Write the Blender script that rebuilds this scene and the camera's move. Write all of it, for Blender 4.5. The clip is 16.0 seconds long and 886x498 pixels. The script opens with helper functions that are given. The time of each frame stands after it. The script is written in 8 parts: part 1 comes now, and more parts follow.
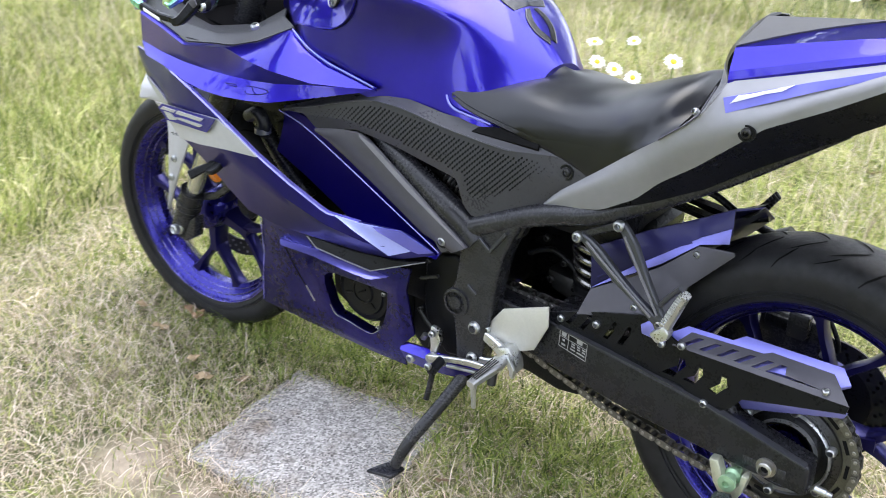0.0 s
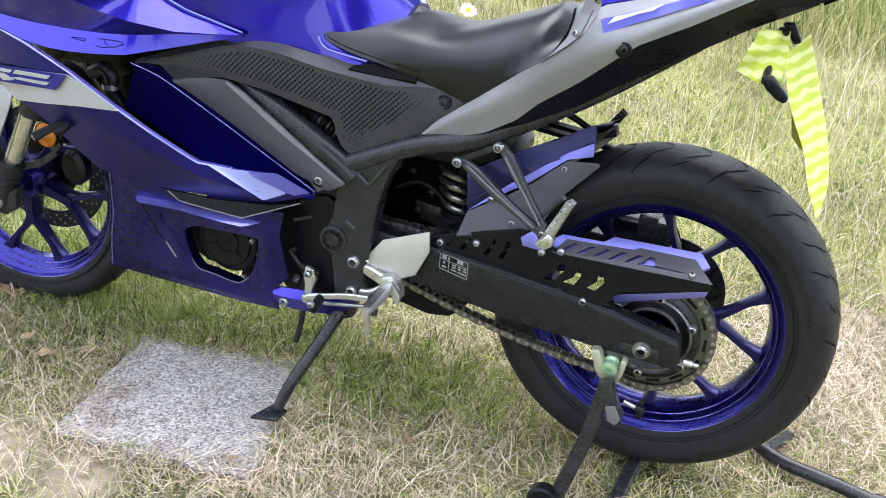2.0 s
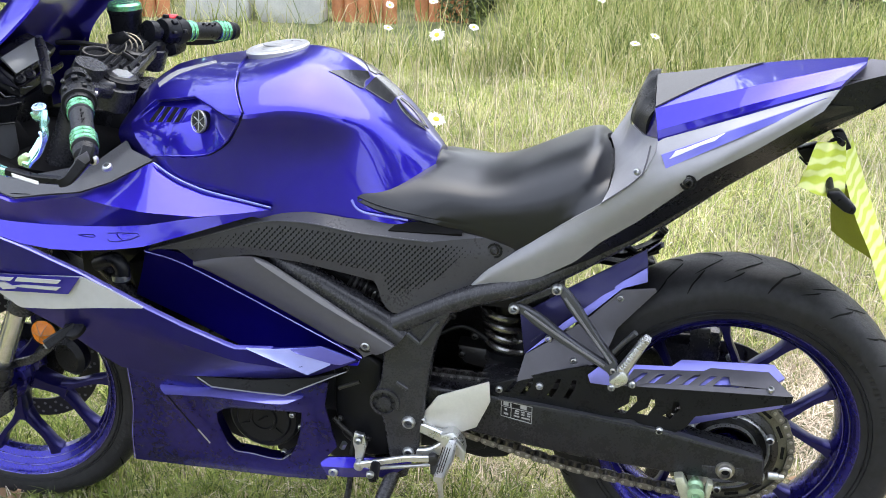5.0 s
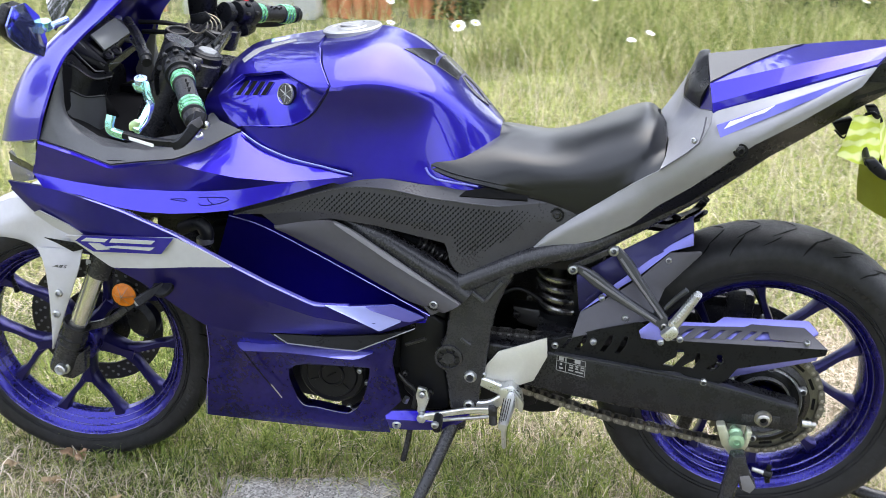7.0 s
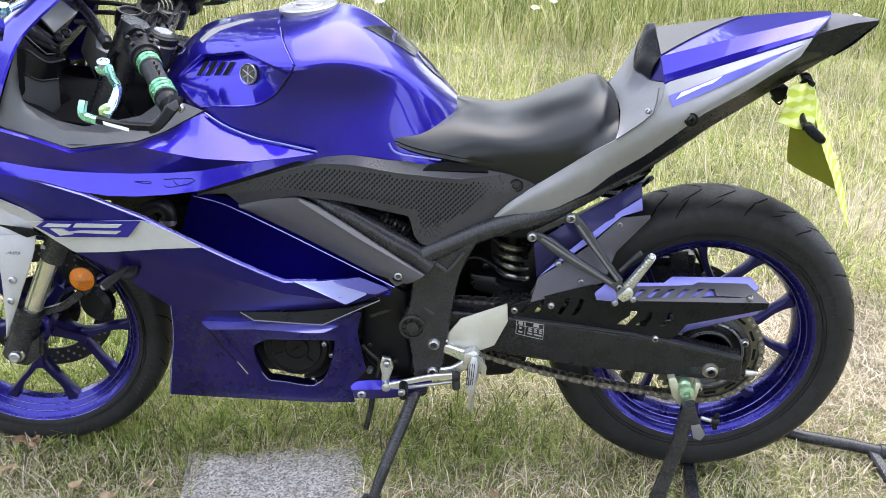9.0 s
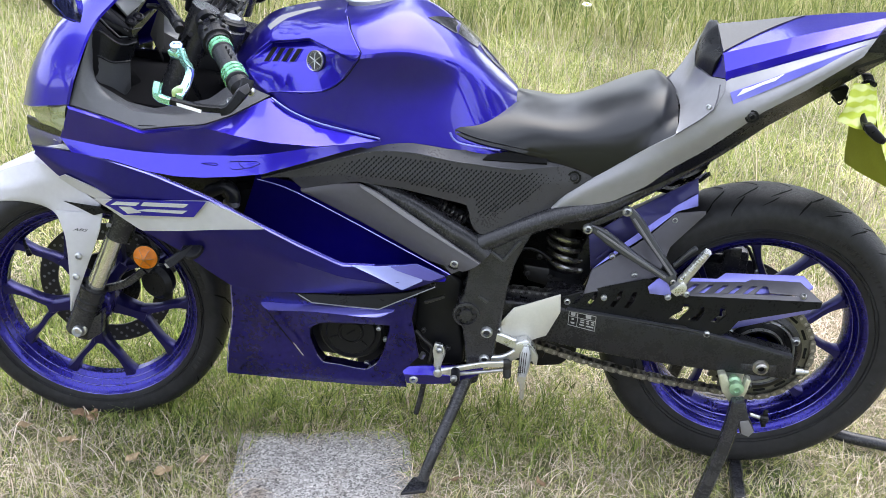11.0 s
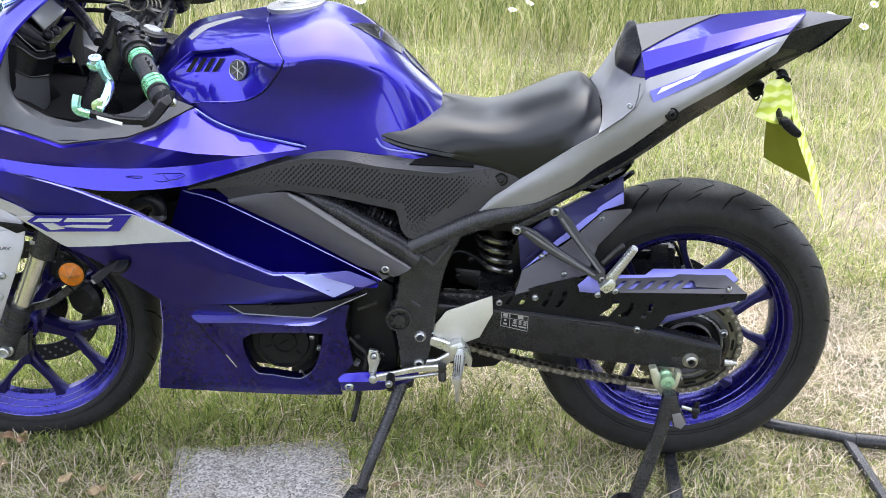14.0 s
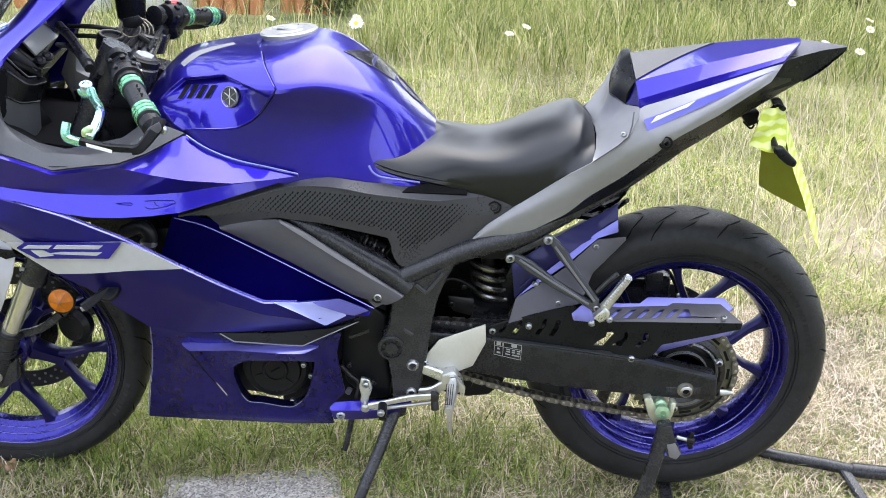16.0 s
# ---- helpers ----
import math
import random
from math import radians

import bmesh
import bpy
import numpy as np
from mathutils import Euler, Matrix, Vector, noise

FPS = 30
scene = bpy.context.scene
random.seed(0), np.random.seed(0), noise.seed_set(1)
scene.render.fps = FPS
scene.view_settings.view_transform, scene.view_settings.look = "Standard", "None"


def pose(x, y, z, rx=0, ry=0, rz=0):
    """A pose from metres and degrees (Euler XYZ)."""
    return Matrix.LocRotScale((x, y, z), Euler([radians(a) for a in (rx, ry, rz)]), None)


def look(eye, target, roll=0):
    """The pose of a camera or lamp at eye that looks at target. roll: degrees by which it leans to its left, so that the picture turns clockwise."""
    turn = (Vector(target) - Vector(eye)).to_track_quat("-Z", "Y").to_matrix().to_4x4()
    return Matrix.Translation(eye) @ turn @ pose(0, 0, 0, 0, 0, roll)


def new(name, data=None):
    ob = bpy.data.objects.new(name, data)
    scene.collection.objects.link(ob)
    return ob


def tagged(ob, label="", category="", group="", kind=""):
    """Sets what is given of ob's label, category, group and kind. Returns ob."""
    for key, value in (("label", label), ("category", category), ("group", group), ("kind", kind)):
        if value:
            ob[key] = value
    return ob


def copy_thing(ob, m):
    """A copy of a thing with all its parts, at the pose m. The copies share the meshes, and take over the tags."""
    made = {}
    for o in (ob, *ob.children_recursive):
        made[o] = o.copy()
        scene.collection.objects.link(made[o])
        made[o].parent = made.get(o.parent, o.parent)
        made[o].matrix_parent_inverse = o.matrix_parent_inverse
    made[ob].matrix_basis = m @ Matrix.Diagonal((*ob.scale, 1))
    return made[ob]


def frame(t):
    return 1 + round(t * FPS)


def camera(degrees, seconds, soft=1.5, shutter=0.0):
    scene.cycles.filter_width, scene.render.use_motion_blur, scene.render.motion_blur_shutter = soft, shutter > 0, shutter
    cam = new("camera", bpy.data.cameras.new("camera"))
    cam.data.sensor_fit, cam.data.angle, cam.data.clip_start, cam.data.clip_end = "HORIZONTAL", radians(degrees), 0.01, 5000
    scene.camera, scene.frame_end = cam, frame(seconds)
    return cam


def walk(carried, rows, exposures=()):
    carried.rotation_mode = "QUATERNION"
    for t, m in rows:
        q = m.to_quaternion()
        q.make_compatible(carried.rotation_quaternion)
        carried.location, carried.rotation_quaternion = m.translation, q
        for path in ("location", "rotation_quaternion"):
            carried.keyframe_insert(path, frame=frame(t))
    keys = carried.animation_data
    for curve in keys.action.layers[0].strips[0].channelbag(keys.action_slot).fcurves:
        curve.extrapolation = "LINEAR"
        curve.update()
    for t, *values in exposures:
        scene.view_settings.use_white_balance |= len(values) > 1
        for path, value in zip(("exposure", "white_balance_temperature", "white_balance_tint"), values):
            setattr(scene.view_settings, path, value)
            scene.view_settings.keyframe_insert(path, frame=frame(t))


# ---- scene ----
cam = camera(45.66, 16.0, soft=0.5, shutter=0.45)
# seconds, place of the eye in metres, turn in degrees
ROWS = [
    (0, 1.0226, -1.5108, 1.3153, 63.59, -2.99, 36.96),
    (0.5, 0.8723, -1.6484, 1.2690, 65.16, -4.07, 29.00),
    (1, 0.8016, -1.7420, 1.2811, 64.79, -4.25, 23.80),
    (1.5, 0.7955, -1.7717, 1.2640, 64.30, -4.89, 21.14),
    (2, 0.8050, -1.7630, 1.2562, 63.80, -5.37, 19.76),
    (2.5, 0.8067, -1.7143, 1.2521, 64.29, -5.77, 19.14),
    (3, 0.8471, -1.5105, 1.3169, 62.90, -4.12, 21.32),
    (3.5, 0.7970, -1.4435, 1.3387, 62.84, -2.82, 21.65),
    (4, 0.5831, -1.5753, 1.3128, 65.09, -2.14, 14.78),
    (4.5, 0.4743, -1.6401, 1.3538, 66.11, -0.64, 10.74),
    (4.7, 0.4741, -1.6619, 1.3750, 66.45, -0.35, 10.15),
    (6.8, 0.4109, -1.8564, 1.3769, 66.62, -1.06, 11.02),
    (7, 0.3303, -1.8780, 1.3696, 66.68, -1.29, 8.57),
    (7.5, 0.2197, -1.9027, 1.3918, 65.75, -1.62, 5.63),
    (8, 0.1865, -1.9178, 1.4013, 65.55, -1.76, 3.79),
    (8.5, 0.1804, -1.9190, 1.4029, 65.17, -1.80, 2.10),
    (9, 0.1952, -1.9383, 1.3979, 65.03, -1.90, 2.06),
    (9.5, 0.1732, -1.9534, 1.4004, 64.80, -2.48, 3.07),
    (10, 0.1636, -1.9598, 1.4028, 64.60, -2.86, 4.44),
    (10.2, 0.1602, -1.9684, 1.3934, 64.81, -2.95, 4.78),
    (12.3, 0.1667, -1.9760, 1.4019, 64.53, -1.74, 3.33),
    (12.5, 0.1686, -1.9773, 1.3995, 64.64, -1.68, 2.96),
    (13, 0.1635, -1.9796, 1.4010, 64.76, -1.72, 1.79),
    (13.5, 0.1770, -1.9806, 1.4005, 64.91, -1.85, 1.30),
    (14, 0.1750, -1.9808, 1.3932, 65.33, -2.23, 0.70),
    (14.5, 0.1774, -1.9761, 1.3921, 65.60, -2.50, 0.44),
    (15, 0.1847, -1.9682, 1.4030, 65.77, -2.71, 0.47),
    (15.5, 0.1858, -1.9612, 1.4051, 66.02, -2.70, 0.58),
    (16, 0.1838, -1.9612, 1.4005, 66.44, -2.47, 0.68),
]
walk(cam, [(t, pose(x, y, z, rx, ry, rz)) for t, x, y, z, rx, ry, rz in ROWS])

# ---- sky, sun, exposure ----
world = bpy.data.worlds.new("sky")
scene.world = world
world.use_nodes = True
wn = world.node_tree.nodes
sky = wn.new("ShaderNodeTexSky")
sky.sky_type, sky.sun_disc = "NISHITA", False
SUN_UP, SUN_ROUND = 68.0, 25.0
sky.sun_elevation, sky.sun_rotation = radians(SUN_UP), radians(SUN_ROUND)
sky.air_density, sky.dust_density = 1.2, 3.0
cloud = wn.new("ShaderNodeMixRGB")
cloud.inputs[0].default_value = 0.7
cloud.inputs[2].default_value = (7.6, 8.05, 9.3, 1)
wn["Background"].inputs["Strength"].default_value = 0.185
world.node_tree.links.new(sky.outputs[0], cloud.inputs[1])
world.node_tree.links.new(cloud.outputs[0], wn["Background"].inputs["Color"])
sun = new("sun", bpy.data.lights.new("sun", "SUN"))
sun.data.energy, sun.data.angle, sun.data.color = 1.15, radians(62), (1.0, 0.985, 0.95)
sd = Vector((math.sin(radians(SUN_ROUND)) * math.cos(radians(SUN_UP)), math.cos(radians(SUN_ROUND)) * math.cos(radians(SUN_UP)), math.sin(radians(SUN_UP))))
sun.matrix_world = look(sd * 20, (0, 0, 0))
scene.view_settings.exposure = 1.44


# ---- materials ----
def material(name, color, rough=0.5, metal=0.0, coat=0.0, var=0.0, scale=30.0, bump=0.0, bscale=400.0, island=0.0, spec=0.5, rvar=0.0):
    """A Principled material with colour variation at two scales, roughness wear and fine bump."""
    m = bpy.data.materials.new(name)
    m.use_nodes = True
    nt = m.node_tree
    b = nt.nodes["Principled BSDF"]
    b.inputs["Base Color"].default_value = (*color, 1)
    b.inputs["Roughness"].default_value = rough
    b.inputs["Metallic"].default_value = metal
    b.inputs["Coat Weight"].default_value = coat
    b.inputs["Coat Roughness"].default_value = 0.03
    b.inputs["Coat IOR"].default_value = 1.5
    b.inputs["Specular IOR Level"].default_value = spec
    co = nt.nodes.new("ShaderNodeTexCoord")
    if var or rvar:
        n1 = nt.nodes.new("ShaderNodeTexNoise")
        n1.inputs["Scale"].default_value, n1.inputs["Detail"].default_value = scale, 8
        n2 = nt.nodes.new("ShaderNodeTexNoise")
        n2.inputs["Scale"].default_value, n2.inputs["Detail"].default_value = scale * 9, 4
        add = nt.nodes.new("ShaderNodeMath")
        add.operation = "ADD"
        for n in (n1, n2):
            nt.links.new(co.outputs["Object"], n.inputs["Vector"])
        nt.links.new(n1.outputs["Fac"], add.inputs[0])
        nt.links.new(n2.outputs["Fac"], add.inputs[1])
        if var:
            mr = nt.nodes.new("ShaderNodeMapRange")
            mr.inputs["From Min"].default_value, mr.inputs["From Max"].default_value = 0.6, 1.4
            mr.inputs["To Min"].default_value, mr.inputs["To Max"].default_value = 1 - var, 1 + var
            nt.links.new(add.outputs[0], mr.inputs["Value"])
            hs = nt.nodes.new("ShaderNodeHueSaturation")
            hs.inputs["Color"].default_value = (*color, 1)
            nt.links.new(mr.outputs[0], hs.inputs["Value"])
            nt.links.new(hs.outputs[0], b.inputs["Base Color"])
        if rvar:
            rr = nt.nodes.new("ShaderNodeMapRange")
            rr.inputs["From Min"].default_value, rr.inputs["From Max"].default_value = 0.6, 1.4
            rr.inputs["To Min"].default_value, rr.inputs["To Max"].default_value = rough - rvar, rough + rvar
            nt.links.new(add.outputs[0], rr.inputs["Value"])
            nt.links.new(rr.outputs[0], b.inputs["Roughness"])
    if bump:
        n3 = nt.nodes.new("ShaderNodeTexNoise")
        n3.inputs["Scale"].default_value, n3.inputs["Detail"].default_value = bscale, 3
        bp = nt.nodes.new("ShaderNodeBump")
        bp.inputs["Strength"].default_value, bp.inputs["Distance"].default_value = bump, 0.002
        nt.links.new(co.outputs["Object"], n3.inputs["Vector"])
        nt.links.new(n3.outputs["Fac"], bp.inputs["Height"])
        nt.links.new(bp.outputs[0], b.inputs["Normal"])
    return m


def blades_material(name, colors, sub=0.25):
    """Leafy material whose colour varies from blade to blade."""
    m = bpy.data.materials.new(name)
    m.use_nodes = True
    nt = m.node_tree
    b = nt.nodes["Principled BSDF"]
    g = nt.nodes.new("ShaderNodeNewGeometry")
    ramp = nt.nodes.new("ShaderNodeValToRGB")
    els = ramp.color_ramp.elements
    while len(els) < len(colors):
        els.new(0.5)
    colors = [(min(c[0] * 1.06, .95), c[1] * .98, c[2] * 1.10) for c in colors]
    for i, c in enumerate(colors):
        els[i].position = i / (len(colors) - 1)
        els[i].color = (*c, 1)
    nt.links.new(g.outputs["Random Per Island"], ramp.inputs[0])
    n = nt.nodes.new("ShaderNodeTexNoise")
    n.inputs["Scale"].default_value, n.inputs["Detail"].default_value = 2.2, 4
    co = nt.nodes.new("ShaderNodeTexCoord")
    nt.links.new(co.outputs["Object"], n.inputs["Vector"])
    mr = nt.nodes.new("ShaderNodeMapRange")
    mr.inputs["From Min"].default_value, mr.inputs["From Max"].default_value = 0.3, 0.7
    mr.inputs["To Min"].default_value, mr.inputs["To Max"].default_value = 0.7, 1.25
    nt.links.new(n.outputs["Fac"], mr.inputs["Value"])
    hs = nt.nodes.new("ShaderNodeHueSaturation")
    nt.links.new(ramp.outputs[0], hs.inputs["Color"])
    nt.links.new(mr.outputs[0], hs.inputs["Value"])
    nt.links.new(hs.outputs[0], b.inputs["Base Color"])
    b.inputs["Roughness"].default_value = 0.55
    b.inputs["Specular IOR Level"].default_value = 0.3
    tr = nt.nodes.new("ShaderNodeBsdfTranslucent")
    nt.links.new(hs.outputs[0], tr.inputs["Color"])
    mix = nt.nodes.new("ShaderNodeMixShader")
    mix.inputs[0].default_value = sub
    nt.links.new(b.outputs[0], mix.inputs[1])
    nt.links.new(tr.outputs[0], mix.inputs[2])
    nt.links.new(mix.outputs[0], nt.nodes["Material Output"].inputs["Surface"])
    return m


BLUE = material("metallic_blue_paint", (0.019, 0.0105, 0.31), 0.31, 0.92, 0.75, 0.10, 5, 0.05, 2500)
# darker copies of BLUE: the lower panels' dim reflections are put into the colour
BLUE_DEEP = material("darkened_blue_paint", (0.012, 0.008, 0.17), 0.33, 0.9, 0.35, 0.10, 5, 0.05, 2500)
# blotches are dust; the darker base paints in the dark grass reflection
BELLY = material("dusty_darkened_blue_paint", (0.009, 0.0065, 0.135), 0.30, 0.88, 0.5, 0.40, 11, 0.12, 700, rvar=0.10)
NAVY = material("dark_navy_anodised", (0.010, 0.009, 0.07), 0.38, 0.6, 0.2, 0.08, 20)
# paler blue: the sky's glint on panel edges put into the colour
EDGE = material("blue_edge_highlight", (0.20, 0.19, 0.62), 0.22, 0.6, 1.0, 0.05, 10)
BLUE_RIM = material("blue_wheel_paint", (0.017, 0.0135, 0.175), 0.27, 0.85, 0.3, 0.14, 12, 0.06, 900, rvar=0.06)
SPOKE = material("dark_navy_spoke_paint", (0.0085, 0.0070, 0.080), 0.33, 0.7, 0.15, 0.12, 12, 0.06, 900, rvar=0.06)
RIM_LIP = material("blue_rim_highlight", (0.045, 0.040, 0.26), 0.22, 0.9, 0.8, 0.1, 12)
BLUE_ANOD = material("blue_anodised_plate", (0.20, 0.20, 0.58), 0.42, 0.7, 0, 0.06, 20, rvar=0.05)
SILVER = material("light_silver_paint", (0.40, 0.40, 0.435), 0.42, 0.4, 0.15, 0.06, 8, 0.06, 2500)
TAIL_GREY = material("matt_grey_paint", (0.225, 0.225, 0.24), 0.45, 0.3, 0.05, 0.06, 8, 0.06, 2500)
GREY = material("dark_grey_panel", (0.068, 0.066, 0.079), 0.33, 0.1, 0, 0.08, 12, 0.06, 1800, spec=.3)
EDGE_GREY = material("pale_grey_edge", (0.135, 0.133, 0.145), 0.38, 0.1, 0, 0.10, 30, 0.06, 1500)
BLACK = material("matt_black_plastic", (0.0058, 0.0062, 0.0080), 0.30, 0, 0, 0.15, 25, 0.12, 1500, rvar=0.08, spec=0.16)
COCKPIT = material("grey_black_plastic", (0.0100, 0.0106, 0.0130), 0.30, 0, 0, 0.12, 25, 0.15, 1500, rvar=0.06, spec=0.22)
TRIM = material("satin_grey_trim", (0.058, 0.060, 0.067), 0.36, 0, 0, 0.10, 25, 0.2, 1500, rvar=0.05)
FRAME = material("black_frame_paint", (0.0190, 0.0193, 0.0230), 0.27, 0.0, 0.0, 0.2, 30, 0.06, 800, rvar=0.08, spec=0.36)
SWING = material("satin_swingarm_paint", (0.0105, 0.0108, 0.0135), 0.28, 0, 0, 0.2, 30, 0.06, 800, rvar=0.08, spec=0.28)
STEEL_DARK = material("dark_steel", (0.03, 0.03, 0.031), 0.42, 0.7, 0, 0.25, 40, 0.15, 500, rvar=0.1)
ENGINE = material("black_engine_casting", (0.0060, 0.0063, 0.0078), 0.34, 0.0, 0, 0.3, 30, 0.25, 600, spec=0.16)
RUBBER = material("tyre_rubber", (0.0155, 0.0157, 0.0172), 0.43, 0, 0, 0.45, 9, 0.3, 900, rvar=0.12, spec=0.18)
GROOVE = material("tyre_groove_rubber", (0.003, 0.003, 0.003), 0.8, spec=0.1)
MARK = material("worn_tyre_mark", (0.013, 0.013, 0.0145), 0.6, spec=0.3)
VINYL = material("seat_vinyl", (0.0038, 0.0046, 0.0070), 0.34, 0, 0, 0.1, 12, spec=0.42)
ALU = material("cast_aluminium", (0.56, 0.57, 0.58), 0.32, 0.9, 0, 0.12, 40, 0.12, 700, rvar=0.1)
ALU_PLATE = material("brushed_aluminium_plate", (0.47, 0.465, 0.43), 0.40, 0.4, 0, 0.08, 30, 0.05, 1800, rvar=0.05)
BOLT = material("zinc_bolt", (0.42, 0.43, 0.44), 0.32, 0.9, 0, 0.25, 200)
CHROME = material("polished_metal", (0.8, 0.8, 0.8), 0.12, 1.0)
STANCHION = material("champagne_fork_tube", (0.62, 0.61, 0.56), 0.2, 0.85, 0, 0.05, 20)
FLASH_DEEP = material("blue_violet_graphic", (0.12, 0.12, 0.50), 0.35, 0.3, 0.5, 0.05, 10)
FLASH = material("violet_blue_graphic", (0.36, 0.40, 0.86), 0.35, 0.15, 0.6, 0.05, 10)
LINK_STEEL = material("oiled_link_steel", (0.165, 0.160, 0.153), 0.42, 0.85, 0, 0.3, 150, rvar=0.1)
PAD = material("dull_black_pad", (0.005, 0.005, 0.006), 0.7, 0, 0, 0.2, 60, spec=0.1)
TANK_PAD = material("glossy_black_pad", (0.012, 0.012, 0.015), 0.18, 0, 0, 0.2, 60, 0.35, 90, spec=0.45)
BADGE = material("badge_black", (0.006, 0.006, 0.007), 0.3, 0.2, 0.3)
STEEL_SPROCKET = material("worn_sprocket_steel", (0.115, 0.113, 0.100), 0.40, 0.8, 0, 0.35, 60, 0.2, 400, rvar=0.1)
SPRING = material("glossy_black_spring", (0.21, 0.205, 0.20), 0.26, 0.9, 0.5, 0.1, 30)
INLAY = material("charcoal_inlay", (0.06, 0.06, 0.064), 0.55, 0.1, 0, 0.08, 20, 0.1, 1500)
DIMPLED = material("satin_black_cover", (0.043, 0.043, 0.050), 0.30, 0.0, 0, 0.1, 25, 0.06, 1500, rvar=0.05, spec=.26)
CHAIN_INNER = material("dark_link_steel", (0.10, 0.097, 0.092), 0.45, 0.85, 0, 0.3, 150)
HUB_GREY = material("dark_hub_metal", (0.035, 0.035, 0.038), 0.32, 0.85, 0, 0.25, 40, 0.1, 500, rvar=0.1)
CRADLE = material("pale_plated_steel", (0.46, 0.47, 0.38), 0.4, 0.7, 0, 0.2, 80)
CAP_METAL = material("satin_cap_metal", (0.36, 0.36, 0.37), 0.42, 0.8, 0, 0.1, 60)
HANGER_PIN = material("worn_pin_steel", (0.30, 0.29, 0.275), 0.3, 0.9, 0, 0.2, 150)
HANGER = material("slate_cast_metal", (0.045, 0.047, 0.054), 0.34, 0.4, 0, 0.15, 40, 0.10, 600)
BRASS = material("chain_steel", (0.20, 0.18, 0.14), 0.42, 0.85, 0, 0.3, 120, rvar=0.1)
GREEN_ANOD = material("green_anodised", (0.15, 0.42, 0.23), 0.25, 0.85, 0, 0.1, 60)
GREEN_PALE = material("pale_green_bobbin", (0.27, 0.42, 0.27), 0.34, 0.5, 0, 0.1, 60)
TEAL_ANOD = material("teal_anodised", (0.30, 0.62, 0.52), 0.24, 0.85, 0, 0.12, 40)
BLUE_LEVER = material("pale_blue_anodised", (0.38, 0.52, 0.74), 0.24, 0.85, 0, 0.12, 40)
LIME_ANOD = material("pale_lime_anodised", (0.55, 0.72, 0.42), 0.28, 0.8, 0, 0.12, 40)
PRINT_GREY = material("grey_print", (0.28, 0.28, 0.28), 0.5)
WHITE = material("white_print", (0.75, 0.75, 0.75), 0.5)
ORANGE = material("amber_reflector", (0.46, 0.13, 0.002), 0.30, 0.1, 0.12, 0.30, 120, 0.7, 500, spec=0.3)
RED = material("red_switch", (0.55, 0.02, 0.03), 0.4, 0, 0.2)
SCREEN = material("lcd_screen", (0.16, 0.165, 0.16), 0.22, 0.0, 0.1, 0.06, 25, spec=0.3)
LENS = material("headlight_lens", (0.22, 0.24, 0.18), 0.08, 0.3, 1.0, 0.2, 20)
SMOKE = material("smoked_windscreen", (0.015, 0.015, 0.017), 0.06, 0, 1.0)
MIRROR = material("blue_tinted_mirror_glass", (0.16, 0.19, 0.55), 0.10, 0.9, 0.4, 0.05, 20)
HIVIS_BACK = material("olive_yellow_fabric", (0.27, 0.29, 0.015), 0.75, 0, 0, 0.1, 30, 0.3, 900)
CONCRETE = None
LEAF = material("dry_leaf", (0.26, 0.16, 0.09), 0.7, 0, 0, 0.3, 60)
TERRACOTTA = material("orange_log", (0.42, 0.17, 0.07), 0.7, 0, 0, 0.3, 9, 0.6, 60)
STONE = material("pale_stone", (0.45, 0.45, 0.42), 0.8, 0, 0, 0.2, 12, 0.6, 60)
DARKWOOD = material("dark_weathered_wood", (0.05, 0.04, 0.035), 0.7, 0, 0, 0.3, 12, 0.6, 60)
PETAL = material("daisy_petal", (0.82, 0.82, 0.80), 0.6)
POLLEN = material("daisy_disc", (0.72, 0.45, 0.02), 0.7)
STEM = material("daisy_stem", (0.12, 0.2, 0.04), 0.6)


def concrete_material():
    m = material("weathered_concrete", (0.33, 0.31, 0.29), 0.85, 0, 0, 0.22, 7, 0.9, 260)
    nt = m.node_tree
    hs = [n for n in nt.nodes if n.type == "HUE_SAT"][0]
    vo = nt.nodes.new("ShaderNodeTexVoronoi")
    vo.inputs["Scale"].default_value = 260
    co = [n for n in nt.nodes if n.type == "TEX_COORD"][0]
    nt.links.new(co.outputs["Object"], vo.inputs["Vector"])
    ramp = nt.nodes.new("ShaderNodeValToRGB")
    ramp.color_ramp.elements[0].color = (0.055, 0.050, 0.047, 1)
    ramp.color_ramp.elements[1].color = (0.60, 0.565, 0.535, 1)
    nt.links.new(vo.outputs["Color"], ramp.inputs[0])
    dirt = nt.nodes.new("ShaderNodeTexNoise")
    dirt.inputs["Scale"].default_value, dirt.inputs["Detail"].default_value = 9, 10
    nt.links.new(co.outputs["Object"], dirt.inputs["Vector"])
    dr = nt.nodes.new("ShaderNodeMapRange")
    dr.inputs["From Min"].default_value, dr.inputs["From Max"].default_value = 0.5, 0.72
    nt.links.new(dirt.outputs["Fac"], dr.inputs["Value"])
    mx = nt.nodes.new("ShaderNodeMixRGB")
    mx.blend_type = "MULTIPLY"
    mx.inputs[2].default_value = (0.58, 0.50, 0.42, 1)
    nt.links.new(dr.outputs[0], mx.inputs[0])
    nt.links.new(ramp.outputs[0], mx.inputs[1])
    nt.links.new(mx.outputs[0], hs.inputs["Color"])
    return m


CONCRETE = concrete_material()


from mathutils.bvhtree import BVHTree

